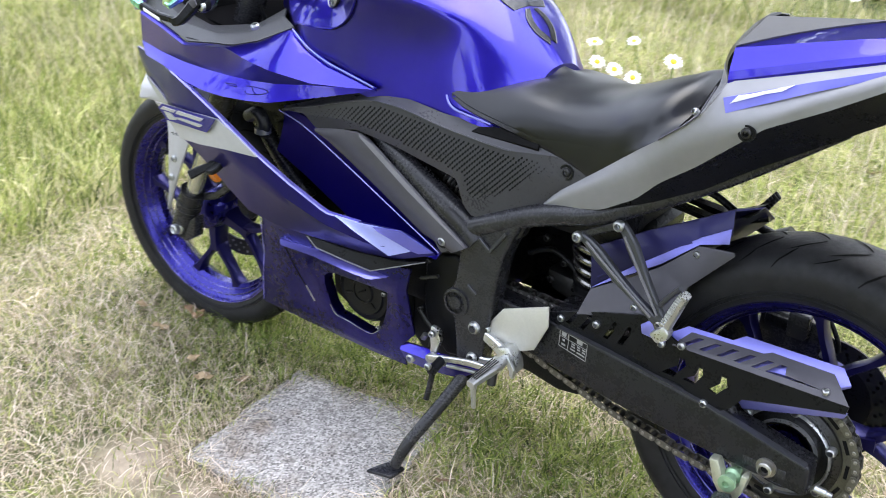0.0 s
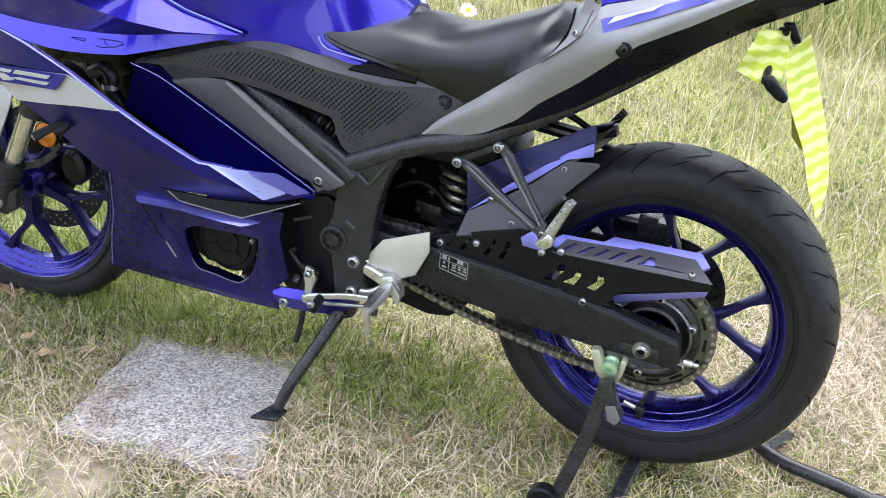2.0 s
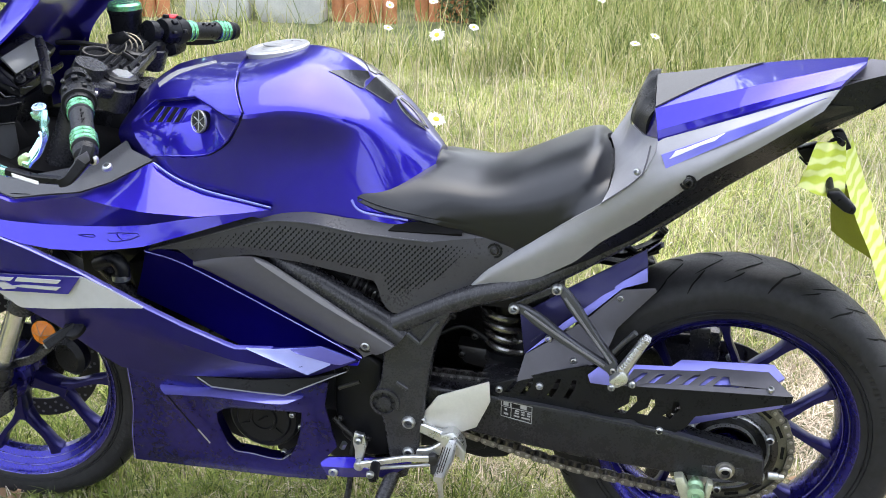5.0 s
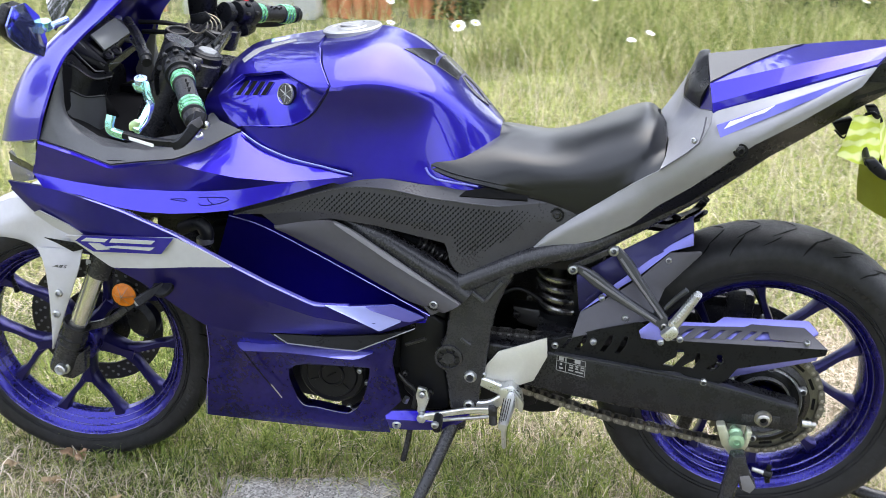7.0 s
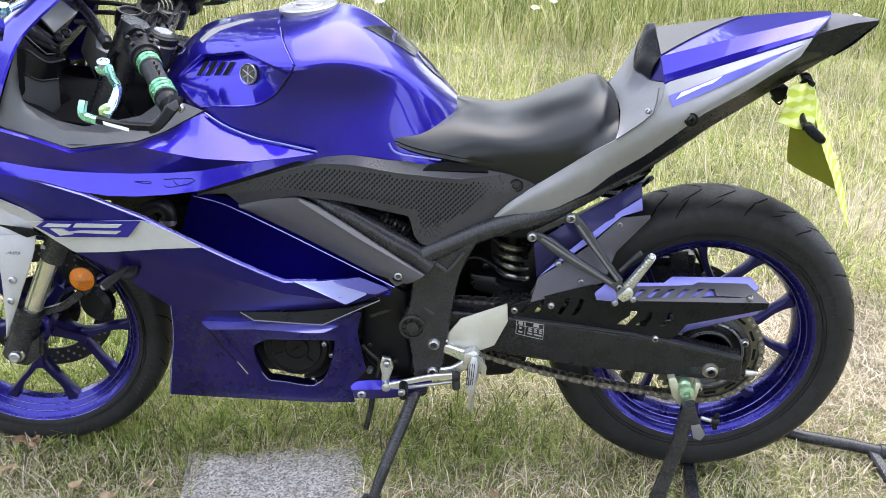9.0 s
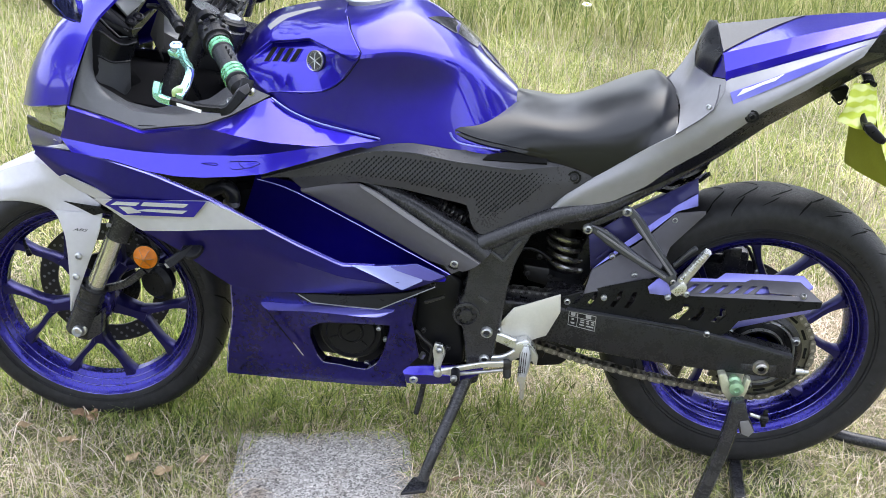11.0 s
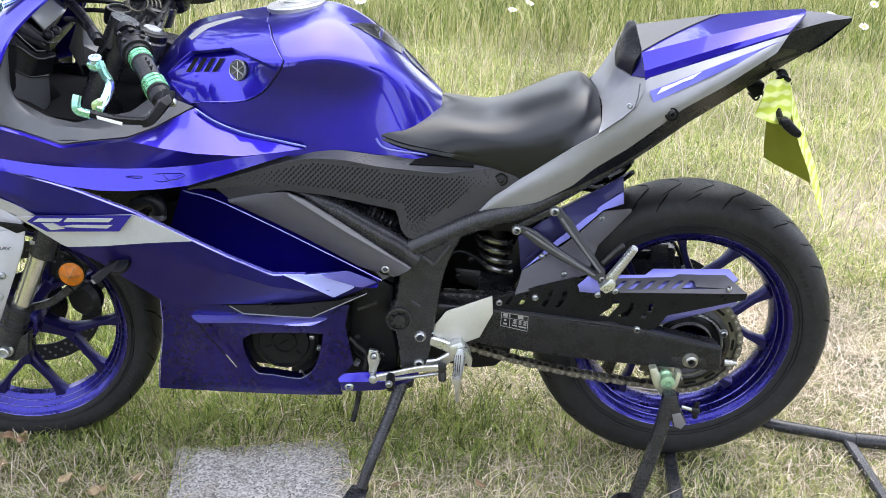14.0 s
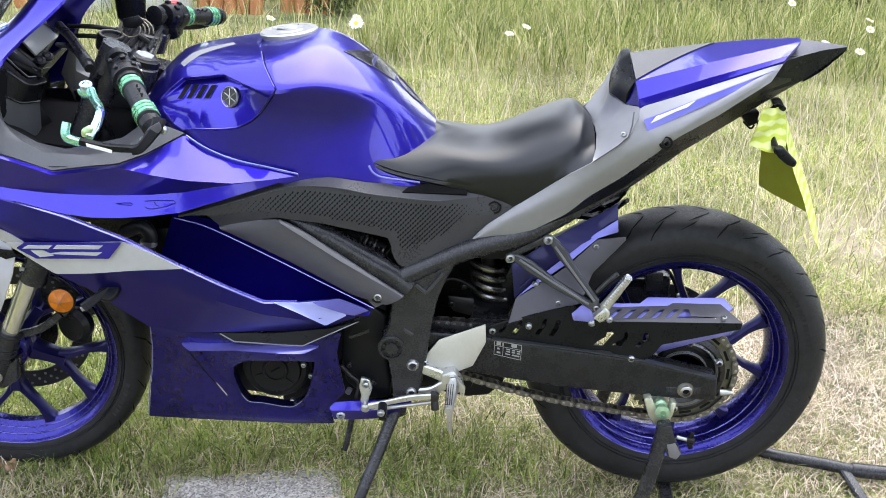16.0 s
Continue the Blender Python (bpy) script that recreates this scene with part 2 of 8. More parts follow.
# ---- mesh helpers ----
def part(name, bm, mat, parent=None, label="", angle=32):
    """Links a bmesh as one mesh object, under a thing or a part."""
    me = bpy.data.meshes.new(name)
    bm.to_mesh(me)
    bm.free()
    me.materials.append(mat)
    me.polygons.foreach_set("use_smooth", [True] * len(me.polygons))
    me.set_sharp_from_angle(angle=radians(angle))
    ob = new(name, me)
    if parent is not None:
        ob.parent = parent
        ob.matrix_parent_inverse = parent.matrix_basis.inverted()
    return tagged(ob, label) if label else ob


def thing(name, at, label, category, group="", kind=""):
    ob = new(name)
    ob.empty_display_size = 0.05
    ob.location = at
    return tagged(ob, label, category, group, kind)


def crom(pts, n):
    """n points along a Catmull-Rom curve through pts, even in length."""
    p = np.array(pts, float)
    q = np.vstack([2 * p[0] - p[1], p, 2 * p[-1] - p[-2]])
    out = []
    for i in range(len(p) - 1):
        a, b, c, d = q[i:i + 4]
        for t in np.linspace(0, 1, 12, endpoint=False):
            out.append(0.5 * (2 * b + (c - a) * t + (2 * a - 5 * b + 4 * c - d) * t * t + (3 * b - a - 3 * c + d) * t ** 3))
    out.append(p[-1])
    return even(out, n)


def even(pts, n):
    """n points along a polyline, even in length."""
    p = np.array(pts, float)
    s = np.concatenate([[0], np.cumsum(np.linalg.norm(np.diff(p, axis=0), axis=1))])
    return np.stack([np.interp(np.linspace(0, s[-1], n), s, p[:, k]) for k in range(3)], 1)


def mirrored(rail):
    return [(x, -y, z) for x, y, z in rail]


def grid_solid(bm, g, off, closed=False):
    """A thick sheet from a grid of points [row][column]; off: the way to the back."""
    g = np.array(g, float)
    r, c = g.shape[:2]
    off = np.array(off, float)
    front = [[bm.verts.new(g[i, j]) for j in range(c)] for i in range(r)]
    back = [[bm.verts.new(g[i, j] + off) for j in range(c)] for i in range(r)]
    jn = c if closed else c - 1
    for i in range(r - 1):
        for j in range(jn):
            k = (j + 1) % c
            bm.faces.new((front[i][j], front[i][k], front[i + 1][k], front[i + 1][j]))
            bm.faces.new((back[i][j], back[i + 1][j], back[i + 1][k], back[i][k]))
    for j in range(jn):
        k = (j + 1) % c
        bm.faces.new((front[0][k], front[0][j], back[0][j], back[0][k]))
        bm.faces.new((front[-1][j], front[-1][k], back[-1][k], back[-1][j]))
    if not closed:
        for i in range(r - 1):
            bm.faces.new((front[i][0], front[i + 1][0], back[i + 1][0], back[i][0]))
            bm.faces.new((front[i + 1][-1], front[i][-1], back[i][-1], back[i + 1][-1]))
    bmesh.ops.recalc_face_normals(bm, faces=bm.faces)
    return bm


def shell(rails, n=30, sub=4, thick=0.005, bulge=0.0, soft=False, across=False, closed=False, out=(0, -1, 0), bm=None):
    """Bodywork between rails that run along it. soft: rails are smooth curves; across: smooth from rail to rail too."""
    bm = bm or bmesh.new()
    rows = [crom(r, n) if soft else even(r, n) for r in rails]
    if closed:
        rows = [np.array(r, float) for r in rails]
    g = []
    if across and len(rows) > 2:
        cols = [crom([r[j] for r in rows], (len(rows) - 1) * sub + 1) for j in range(len(rows[0]))]
        g = np.array(cols).transpose(1, 0, 2)
    else:
        for a, b in zip(rows[:-1], rows[1:]):
            for i in range(sub):
                v = i / sub
                g.append(a * (1 - v) + b * v + np.array(out) * bulge * 4 * v * (1 - v))
        g.append(rows[-1])
        g = np.array(g)
    return grid_solid(bm, g, -np.array(out) * thick, closed)


def both(name, rails, mat, parent, label="", **kw):
    """One shell on each flank."""
    a = part(name, shell(rails, **kw), mat, parent, label)
    o = kw.pop("out", (0, -1, 0))
    b = part(name, shell([mirrored(r) for r in rails], out=(o[0], -o[1], o[2]), **kw), mat, parent, label)
    return a, b


def slab(pts, off, bevel=0.0015, seg=2, bm=None):
    """A flat outline with thickness and rounded edges."""
    one = bmesh.new()
    a = [one.verts.new(p) for p in pts]
    b = [one.verts.new(Vector(p) + Vector(off)) for p in pts]
    n = len(pts)
    one.faces.new(a)
    one.faces.new(b[::-1])
    for i in range(n):
        one.faces.new((a[(i + 1) % n], a[i], b[i], b[(i + 1) % n]))
    bmesh.ops.recalc_face_normals(one, faces=one.faces)
    if bevel:
        bmesh.ops.bevel(one, geom=one.edges[:], offset=bevel, segments=seg, affect="EDGES", profile=0.5, clamp_overlap=True)
    bmesh.ops.triangulate(one, faces=[f for f in one.faces if len(f.verts) > 4])
    return join(bm, one)


def plate(outline, holes, thick, toward=(0, -1, 0), bm=None):
    """A flat sheet cut to an outline, with real holes through it."""
    one = bmesh.new()
    edges = []
    for loop in [outline] + holes:
        v = [one.verts.new(p) for p in loop]
        edges += [one.edges.new((v[i], v[(i + 1) % len(v)])) for i in range(len(v))]
    bmesh.ops.triangle_fill(one, use_beauty=True, use_dissolve=False, edges=edges, normal=toward)
    front = one.faces[:]
    twin = {v: one.verts.new(v.co - Vector(toward) * thick) for v in one.verts[:]}
    for f in front:
        one.faces.new([twin[v] for v in reversed(f.verts)])
    for e in edges:
        a, b = e.verts
        one.faces.new((a, b, twin[b], twin[a]))
    bmesh.ops.recalc_face_normals(one, faces=one.faces)
    return join(bm, one)


def join(bm, one):
    if bm is None:
        return one
    me = bpy.data.meshes.new("tmp")
    one.to_mesh(me)
    one.free()
    bm.from_mesh(me)
    bpy.data.meshes.remove(me)
    return bm


def tube(pts, r, seg=14, bm=None, soft=True, n=24, flat=1.0):
    """A round bar along a curve; r a number or one radius a point; flat squashes it sideways."""
    bm = bm or bmesh.new()
    p = crom(pts, n) if soft and len(pts) > 2 else np.array(pts, float)
    rr = np.interp(np.linspace(0, 1, len(p)), np.linspace(0, 1, len(r)), r) if hasattr(r, "__len__") else [r] * len(p)
    up = np.array((0, 1, 0.01))
    rings = []
    for i in range(len(p)):
        d = p[min(i + 1, len(p) - 1)] - p[max(i - 1, 0)]
        d /= np.linalg.norm(d)
        a = np.cross(up, d)
        if np.linalg.norm(a) < 0.1:
            a = np.cross((1, 0, 0), d)
        a /= np.linalg.norm(a)
        b = np.cross(d, a)
        rings.append([bm.verts.new(p[i] + rr[i] * (math.cos(t) * a + flat * math.sin(t) * b)) for t in np.linspace(0, 2 * math.pi, seg, endpoint=False)])
    for u, v in zip(rings[:-1], rings[1:]):
        for j in range(seg):
            bm.faces.new((u[j], u[(j + 1) % seg], v[(j + 1) % seg], v[j]))
    bm.faces.new(rings[0][::-1])
    bm.faces.new(rings[-1])
    bmesh.ops.recalc_face_normals(bm, faces=bm.faces)
    return bm


def lathe(profile, at, axis=(0, -1, 0), seg=32, bm=None, loop=False):
    """A turned body: profile of (way along the axis, radius). loop: the profile closes on itself, as a ring's does."""
    bm = bm or bmesh.new()
    d = np.array(axis, float)
    d /= np.linalg.norm(d)
    a = np.cross(d, (0, 0, 1) if abs(d[2]) < 0.9 else (1, 0, 0))
    a /= np.linalg.norm(a)
    b = np.cross(d, a)
    at = np.array(at, float)
    rings = []
    for s, r in profile:
        if r < 1e-6:
            rings.append([bm.verts.new(at + d * s)])
        else:
            rings.append([bm.verts.new(at + d * s + r * (math.cos(t) * a + math.sin(t) * b)) for t in np.linspace(0, 2 * math.pi, seg, endpoint=False)])
    pairs = list(zip(rings[:-1], rings[1:])) + ([(rings[-1], rings[0])] if loop else [])
    for u, v in pairs:
        for j in range(seg):
            k = (j + 1) % seg
            if len(u) == 1 and len(v) == 1:
                continue
            if len(u) == 1:
                bm.faces.new((u[0], v[k], v[j]))
            elif len(v) == 1:
                bm.faces.new((u[j], u[k], v[0]))
            else:
                bm.faces.new((u[j], u[k], v[k], v[j]))
    if not loop:
        for r in (rings[0], rings[-1]):
            if len(r) > 2:
                bm.faces.new(r)
    bmesh.ops.recalc_face_normals(bm, faces=bm.faces)
    return bm


def bolt(at, r=0.006, axis=(0, -1, 0), h=0.004, bm=None):
    """A button-head bolt with a hexagon socket."""
    bm = lathe([(-0.004, r), (h * 0.4, r), (h * 0.85, r * 0.82), (h, r * 0.58), (-0.003, r * 0.52), (-0.003, 0)], at, axis, 12, bm)
    return bm


def bar(pts, w, h, n=12, bm=None, axis=(0, 1, 0)):
    """A bar with a chamfered rectangular section; w across, h along axis; numbers or (first, last)."""
    bm = bm or bmesh.new()
    p = crom(pts, n) if len(pts) > 2 else even(pts, n)
    ax = np.array(axis, float)
    ax /= np.linalg.norm(ax)
    W, H = (np.interp(np.linspace(0, 1, n), np.linspace(0, 1, len(k)), k) if hasattr(k, "__len__") else [k] * n for k in (w, h))
    rings = []
    for i in range(n):
        d = p[min(i + 1, n - 1)] - p[max(i - 1, 0)]
        s = np.cross(d, ax)
        s /= np.linalg.norm(s)
        u = np.cross(s, d)
        u /= np.linalg.norm(u)
        c = []
        for a, b in ((-1, -.6), (-.7, -1), (.7, -1), (1, -.6), (1, .6), (.7, 1), (-.7, 1), (-1, .6)):
            c.append(bm.verts.new(p[i] + s * a * W[i] / 2 + u * b * H[i] / 2))
        rings.append(c)
    for u, v in zip(rings[:-1], rings[1:]):
        for j in range(8):
            bm.faces.new((u[j], u[(j + 1) % 8], v[(j + 1) % 8], v[j]))
    bm.faces.new(rings[0][::-1])
    bm.faces.new(rings[-1])
    bmesh.ops.recalc_face_normals(bm, faces=bm.faces)
    return bm


def box(at, size, bevel=0.003, turn=None, bm=None):
    x, y, z = (s / 2 for s in size)
    pts = [Vector(p) for p in ((-x, -y, -z), (x, -y, -z), (x, y, -z), (-x, y, -z))]
    m = Matrix.Translation(at) @ (turn.to_4x4() if turn else Matrix())
    one = slab(pts, (0, 0, 2 * z), bevel)
    one.transform(m)
    return join(bm, one)


# ---- ground ----
def ground():
    bm = bmesh.new()
    r = [-400, -60, -12, -5, -3, -2, -1.5, -1, -.5, 0, .5, 1, 1.5, 2, 3, 4, 6, 8, 12, 60, 400]
    vs = [[bm.verts.new((x, y, -0.006 + (0.012 * noise.noise((x * 1.3, y * 1.3, 0)) if abs(x) < 6 and abs(y) < 8 else 0))) for x in r] for y in r]
    for i in range(len(r) - 1):
        for j in range(len(r) - 1):
            bm.faces.new((vs[i][j], vs[i][j + 1], vs[i + 1][j + 1], vs[i + 1][j]))
    m = material("thatch_and_soil", (0.17, 0.15, 0.06), 0.9, 0, 0, 0.45, 6, 0.8, 120)
    nt = m.node_tree
    hs = [n for n in nt.nodes if n.type == "HUE_SAT"][0]
    n = nt.nodes.new("ShaderNodeTexNoise")
    n.inputs["Scale"].default_value, n.inputs["Detail"].default_value = 3.0, 8
    co = [k for k in nt.nodes if k.type == "TEX_COORD"][0]
    nt.links.new(co.outputs["Object"], n.inputs["Vector"])
    ramp = nt.nodes.new("ShaderNodeValToRGB")
    ramp.color_ramp.elements[0].position, ramp.color_ramp.elements[0].color = 0.38, (0.06, 0.075, 0.024, 1)
    ramp.color_ramp.elements[1].position, ramp.color_ramp.elements[1].color = 0.62, (0.175, 0.165, 0.075, 1)
    nt.links.new(n.outputs["Fac"], ramp.inputs[0])
    nt.links.new(ramp.outputs[0], hs.inputs["Color"])
    sand = None
    for x, y, r in ((-.40, -.50, .11), (-.22, -.52, .09), (1.8, 1.5, .45), (2.4, 2.0, .6), (1.55, .3, .14)):
        d = nt.nodes.new("ShaderNodeVectorMath")
        d.operation = "DISTANCE"
        d.inputs[1].default_value = (x, y, 0)
        nt.links.new(co.outputs["Object"], d.inputs[0])
        f = nt.nodes.new("ShaderNodeMapRange")
        f.inputs["From Min"].default_value, f.inputs["From Max"].default_value = r * .5, r * 1.25
        f.inputs["To Min"].default_value, f.inputs["To Max"].default_value = 1, 0
        nt.links.new(d.outputs["Value"], f.inputs["Value"])
        if sand is None:
            sand = f.outputs[0]
        else:
            mx = nt.nodes.new("ShaderNodeMath")
            mx.operation = "MAXIMUM"
            nt.links.new(sand, mx.inputs[0])
            nt.links.new(f.outputs[0], mx.inputs[1])
            sand = mx.outputs[0]
    mix = nt.nodes.new("ShaderNodeMixRGB")
    mix.inputs[2].default_value = (0.29, 0.24, 0.18, 1)
    nt.links.new(sand, mix.inputs[0])
    nt.links.new(ramp.outputs[0], mix.inputs[1])
    nt.links.new(mix.outputs[0], hs.inputs["Color"])
    ob = part("ground", bm, m)
    tagged(ob, "uneven lawn soil with dry thatch", "ground", kind="structure")


ground()

SLAB = [(-0.382, -0.068), (-0.012, -0.008), (0.064, -0.40), (-0.335, -0.44)]


def paving_slab():
    one = slab([(x, y, -0.02) for x, y in SLAB], (0, 0, 0.026), 0)
    bmesh.ops.subdivide_edges(one, edges=one.edges[:], cuts=14, use_grid_fill=True)
    for v in one.verts:
        e = noise.noise(v.co * 14)
        v.co += Vector((e * 0.012, noise.noise(v.co * 17 + Vector((5, 0, 0))) * 0.012, noise.noise(v.co * 30) * 0.0025))
    ob = part("paving_slab", one, CONCRETE)
    tagged(ob, "weathered grey concrete paving slab sunk in the lawn", "paving slab")


paving_slab()


def in_quad(x, y, q, grow=0.0):
    ok = np.ones(len(x), bool)
    cx, cy = np.mean([p[0] for p in q]), np.mean([p[1] for p in q])
    for (x0, y0), (x1, y1) in zip(q, q[1:] + q[:1]):
        nx, ny = y1 - y0, x0 - x1
        if (cx - x0) * nx + (cy - y0) * ny < 0:
            nx, ny = -nx, -ny
        ok &= ((x - x0) * nx + (y - y0) * ny) / math.hypot(nx, ny) > -grow
    return ok


def grass(name, n, x0, x1, y0, y1, h0, h1, w, lean, mat, label, seed, keep=None, clump=0.0):
    """A stretch of grass: every blade a bent, pointed strip."""
    rng = np.random.default_rng(seed)
    x, y = rng.uniform(x0, x1, n), rng.uniform(y0, y1, n)
    if clump:
        k = rng.integers(0, n // 14 + 1, n)
        x, y = x[k] + rng.normal(0, clump, n), y[k] + rng.normal(0, clump, n)
    ok = ~in_quad(x, y, SLAB, -0.034 * rng.uniform(0, 1, n) ** 2)
    if keep is not None:
        ok &= keep(x, y, rng)
    x, y = x[ok], y[ok]
    n = len(x)
    h = rng.uniform(h0, h1, n) * rng.uniform(0.6, 1.0, n)
    a = rng.uniform(0, 2 * math.pi, n)
    l = h * np.abs(rng.normal(lean, lean * 0.5, n))
    dx, dy = np.cos(a) * l, np.sin(a) * l
    b = rng.uniform(0, 2 * math.pi, n)
    wx, wy = np.cos(b) * w / 2, np.sin(b) * w / 2
    z0 = -0.012
    v = np.empty((n, 5, 3))
    for i, (f, g, s) in enumerate(((0, 0, -1), (0, 0, 1), (.35, .62, .8), (.35, .62, -.8), (1, 1, 0))):
        v[:, i, 0], v[:, i, 1], v[:, i, 2] = x + dx * f + s * wx, y + dy * f + s * wy, z0 + h * g * (1 - 0.25 * np.minimum(l / h, 1.5) * f)
    me = bpy.data.meshes.new(name)
    me.vertices.add(n * 5)
    me.vertices.foreach_set("co", v.ravel())
    loops = (np.arange(n)[:, None] * 5 + np.array([0, 1, 2, 3, 3, 2, 4])).ravel()
    me.loops.add(n * 7)
    me.loops.foreach_set("vertex_index", loops.astype(np.int32))
    me.polygons.add(n * 2)
    me.polygons.foreach_set("loop_start", (np.arange(n)[:, None] * 7 + np.array([0, 4])).ravel().astype(np.int32))
    me.update(calc_edges=True)
    me.materials.append(mat)
    ob = new(name, me)
    return tagged(ob, label, "grass", kind="stuff")


GRASS_NEAR = blades_material("lawn_blades", [(0.055, 0.088, 0.018), (0.215, 0.30, 0.06), (0.46, 0.52, 0.15), (0.72, 0.69, 0.38)])
GRASS_LUSH = blades_material("lush_blades", [(0.042, 0.075, 0.014), (0.22, 0.32, 0.058), (0.48, 0.55, 0.16)])
GRASS_DRY = blades_material("dry_blades", [(0.18, 0.155, 0.09), (0.57, 0.51, 0.34), (0.90, 0.83, 0.64)])
GRASS_FAR = blades_material("far_meadow_blades", [(0.07, 0.12, 0.025), (0.23, 0.30, 0.068), (0.38, 0.42, 0.135), (0.60, 0.57, 0.30)])
GRASS_TALL = blades_material("meadow_blades", [(0.085, 0.14, 0.024), (0.29, 0.385, 0.08), (0.46, 0.52, 0.15), (0.68, 0.65, 0.34)])

# ---- things far behind ----


def log_roll(x, y, n, label, hs, mat, seed):
    """A run of upright half-round logs, as used to edge a bed."""
    rng = random.Random(seed)
    t = thing("log_edging", (x, y, 0), label, "garden edging", "log edging along the bed")
    for i in range(n):
        h = hs * rng.uniform(0.92, 1.05)
        r = 0.045
        p = lathe([(-0.05, r), (h - 0.015, r), (h, r * 0.8), (h, 0)], (x + i * 0.088, y + rng.uniform(-.01, .01), 0), (rng.uniform(-.03, .03), 0, 1), 14)
        part("log", p, mat, t)


log_roll(-1.42, 5.02, 5, "orange-brown upright log edging in the long grass", 0.30, TERRACOTTA, 1)
log_roll(-0.88, 5.12, 4, "orange-brown upright log edging in the long grass", 0.30, TERRACOTTA, 2)


def stone_block(x, y, w, label):
    b = box((x, y, 0.10), (w, 0.2, 0.24), 0.03)
    bmesh.ops.subdivide_edges(b, edges=b.edges[:], cuts=2, use_grid_fill=True)
    for v in b.verts:
        v.co += Vector((noise.noise(v.co * 9), noise.noise(v.co * 9 + Vector((3, 0, 0))), noise.noise(v.co * 9 + Vector((0, 3, 0))))) * 0.02
    tagged(part("edging_stone", b, STONE), label, "stone", "stones along the bed")


stone_block(-1.72, 4.98, 0.45, "pale grey edging stone half hidden by grass")
stone_block(-2.2, 4.95, 0.42, "pale grey edging stone half hidden by grass")
log_roll(-2.85, 4.9, 4, "orange-brown upright log edging in the long grass", 0.30, TERRACOTTA, 3)


def hedge(name, x0, x1, y, h, label):
    """A dark bank of shrub: thousands of small leaves round bent twigs."""
    rng = np.random.default_rng(7)
    n = 9000
    c = np.stack([rng.uniform(x0, x1, n), y + rng.normal(0, .22, n), np.abs(rng.normal(0.12, h * 0.45, n)) + 0.03], 1)
    d1, d2 = rng.normal(0, 1, (n, 3)), rng.normal(0, 1, (n, 3))
    d1 /= np.linalg.norm(d1, axis=1)[:, None]
    d2 /= np.linalg.norm(d2, axis=1)[:, None]
    s = rng.uniform(.012, .03, n)[:, None]
    v = np.stack([c - d1 * s, c + d2 * s * .4, c + d1 * s, c - d2 * s * .4], 1)
    me = bpy.data.meshes.new(name)
    me.from_pydata(v.reshape(-1, 3).tolist(), [], (np.arange(n)[:, None] * 4 + np.arange(4)).tolist())
    me.materials.append(blades_material("shrub_leaves", [(0.02, 0.03, 0.012), (0.05, 0.07, 0.02), (0.09, 0.12, 0.03)]))
    tagged(new(name, me), label, "shrub", kind="stuff")


hedge("low_shrub", 1.25, 3.4, 6.2, 0.5, "dark low shrub at the edge of the meadow")
hedge("low_shrub", -0.75, -0.45, 5.45, 0.25, "dark low plant beside the log edging")



def tree(x, y, h, seed):
    """A broad-leaved tree: tapered trunk, limbs, and a crown of many small leaves in clumps."""
    rng = np.random.default_rng(seed)
    t = thing("tree", (x, y, 0), "leafy green broad-leaved tree out of view, placed to shape reflections", "tree", "trees round the meadow")
    tr = tube([(x, y, -.1), (x + .1, y, h * .3), (x - .05, y + .1, h * .62)], [h * .035, h * .026, h * .012], 10, n=10)
    tips = []
    for k in range(9):
        a = k * 2.4 + rng.uniform(-.3, .3)
        z0 = h * rng.uniform(.18, .5)
        r = h * rng.uniform(.16, .30)
        p = (x + r * math.cos(a), y + r * math.sin(a), z0 + h * rng.uniform(.12, .32))
        tube([(x, y, z0), ((x + p[0]) / 2, (y + p[1]) / 2, z0 + (p[2] - z0) * .35), p], [h * .012, h * .007, h * .003], 6, tr, n=6)
        tips.append(p)
    part("trunk", tr, DARKWOOD, t)
    c = []
    for p in tips + [(x, y, h * .75), (x, y + .3, h * .6), (x + .3, y, h * .85)]:
        for _ in range(7):
            q = np.array(p) + rng.normal(0, h * .075, 3)
            c.append(q + rng.normal(0, h * .045, (70, 3)))
    c = np.vstack(c)
    n = len(c)
    d1, d2 = rng.normal(0, 1, (n, 3)), rng.normal(0, 1, (n, 3))
    d1 /= np.linalg.norm(d1, axis=1)[:, None]
    d2 /= np.linalg.norm(d2, axis=1)[:, None]
    s = rng.uniform(.012, .024, n)[:, None] * h
    v = np.stack([c - d1 * s, c + d2 * s * .5, c + d1 * s, c - d2 * s * .5], 1)
    me = bpy.data.meshes.new("crown")
    me.from_pydata(v.reshape(-1, 3).tolist(), [], (np.arange(n)[:, None] * 4 + np.arange(4)).tolist())
    me.materials.append(TREE_LEAVES)
    cr = new("crown", me)
    cr.parent = t
    cr.matrix_parent_inverse = t.matrix_basis.inverted()


TREE_LEAVES = blades_material("tree_leaves", [(.012, .022, .006), (.025, .045, .01), (.045, .07, .018)])
# unseen trees, set and sized to darken the reflections in the bodywork
for i, (x, y, h) in enumerate(((-13, -10, 8), (-7, -13, 8), (0, -14, 8), (6.2, -9.5, 12), (11, -6, 11), (-18, -2, 8), (19, 3, 8), (-16, 8, 8), (-10, 15, 9), (-3.5, 16.5, 9), (3, 16, 10), (9.5, 15, 9), (5.2, 18, 11), (15, 12, 8), (-4.8, 9.5, 11), (7.6, 11, 9))):
    tree(x, y, h, 20 + i)

# ---- the motorcycle ----
BIKE = thing("motorcycle", (0, 0, 0), "metallic blue and silver sports motorcycle upright on a paddock stand", "motorcycle")


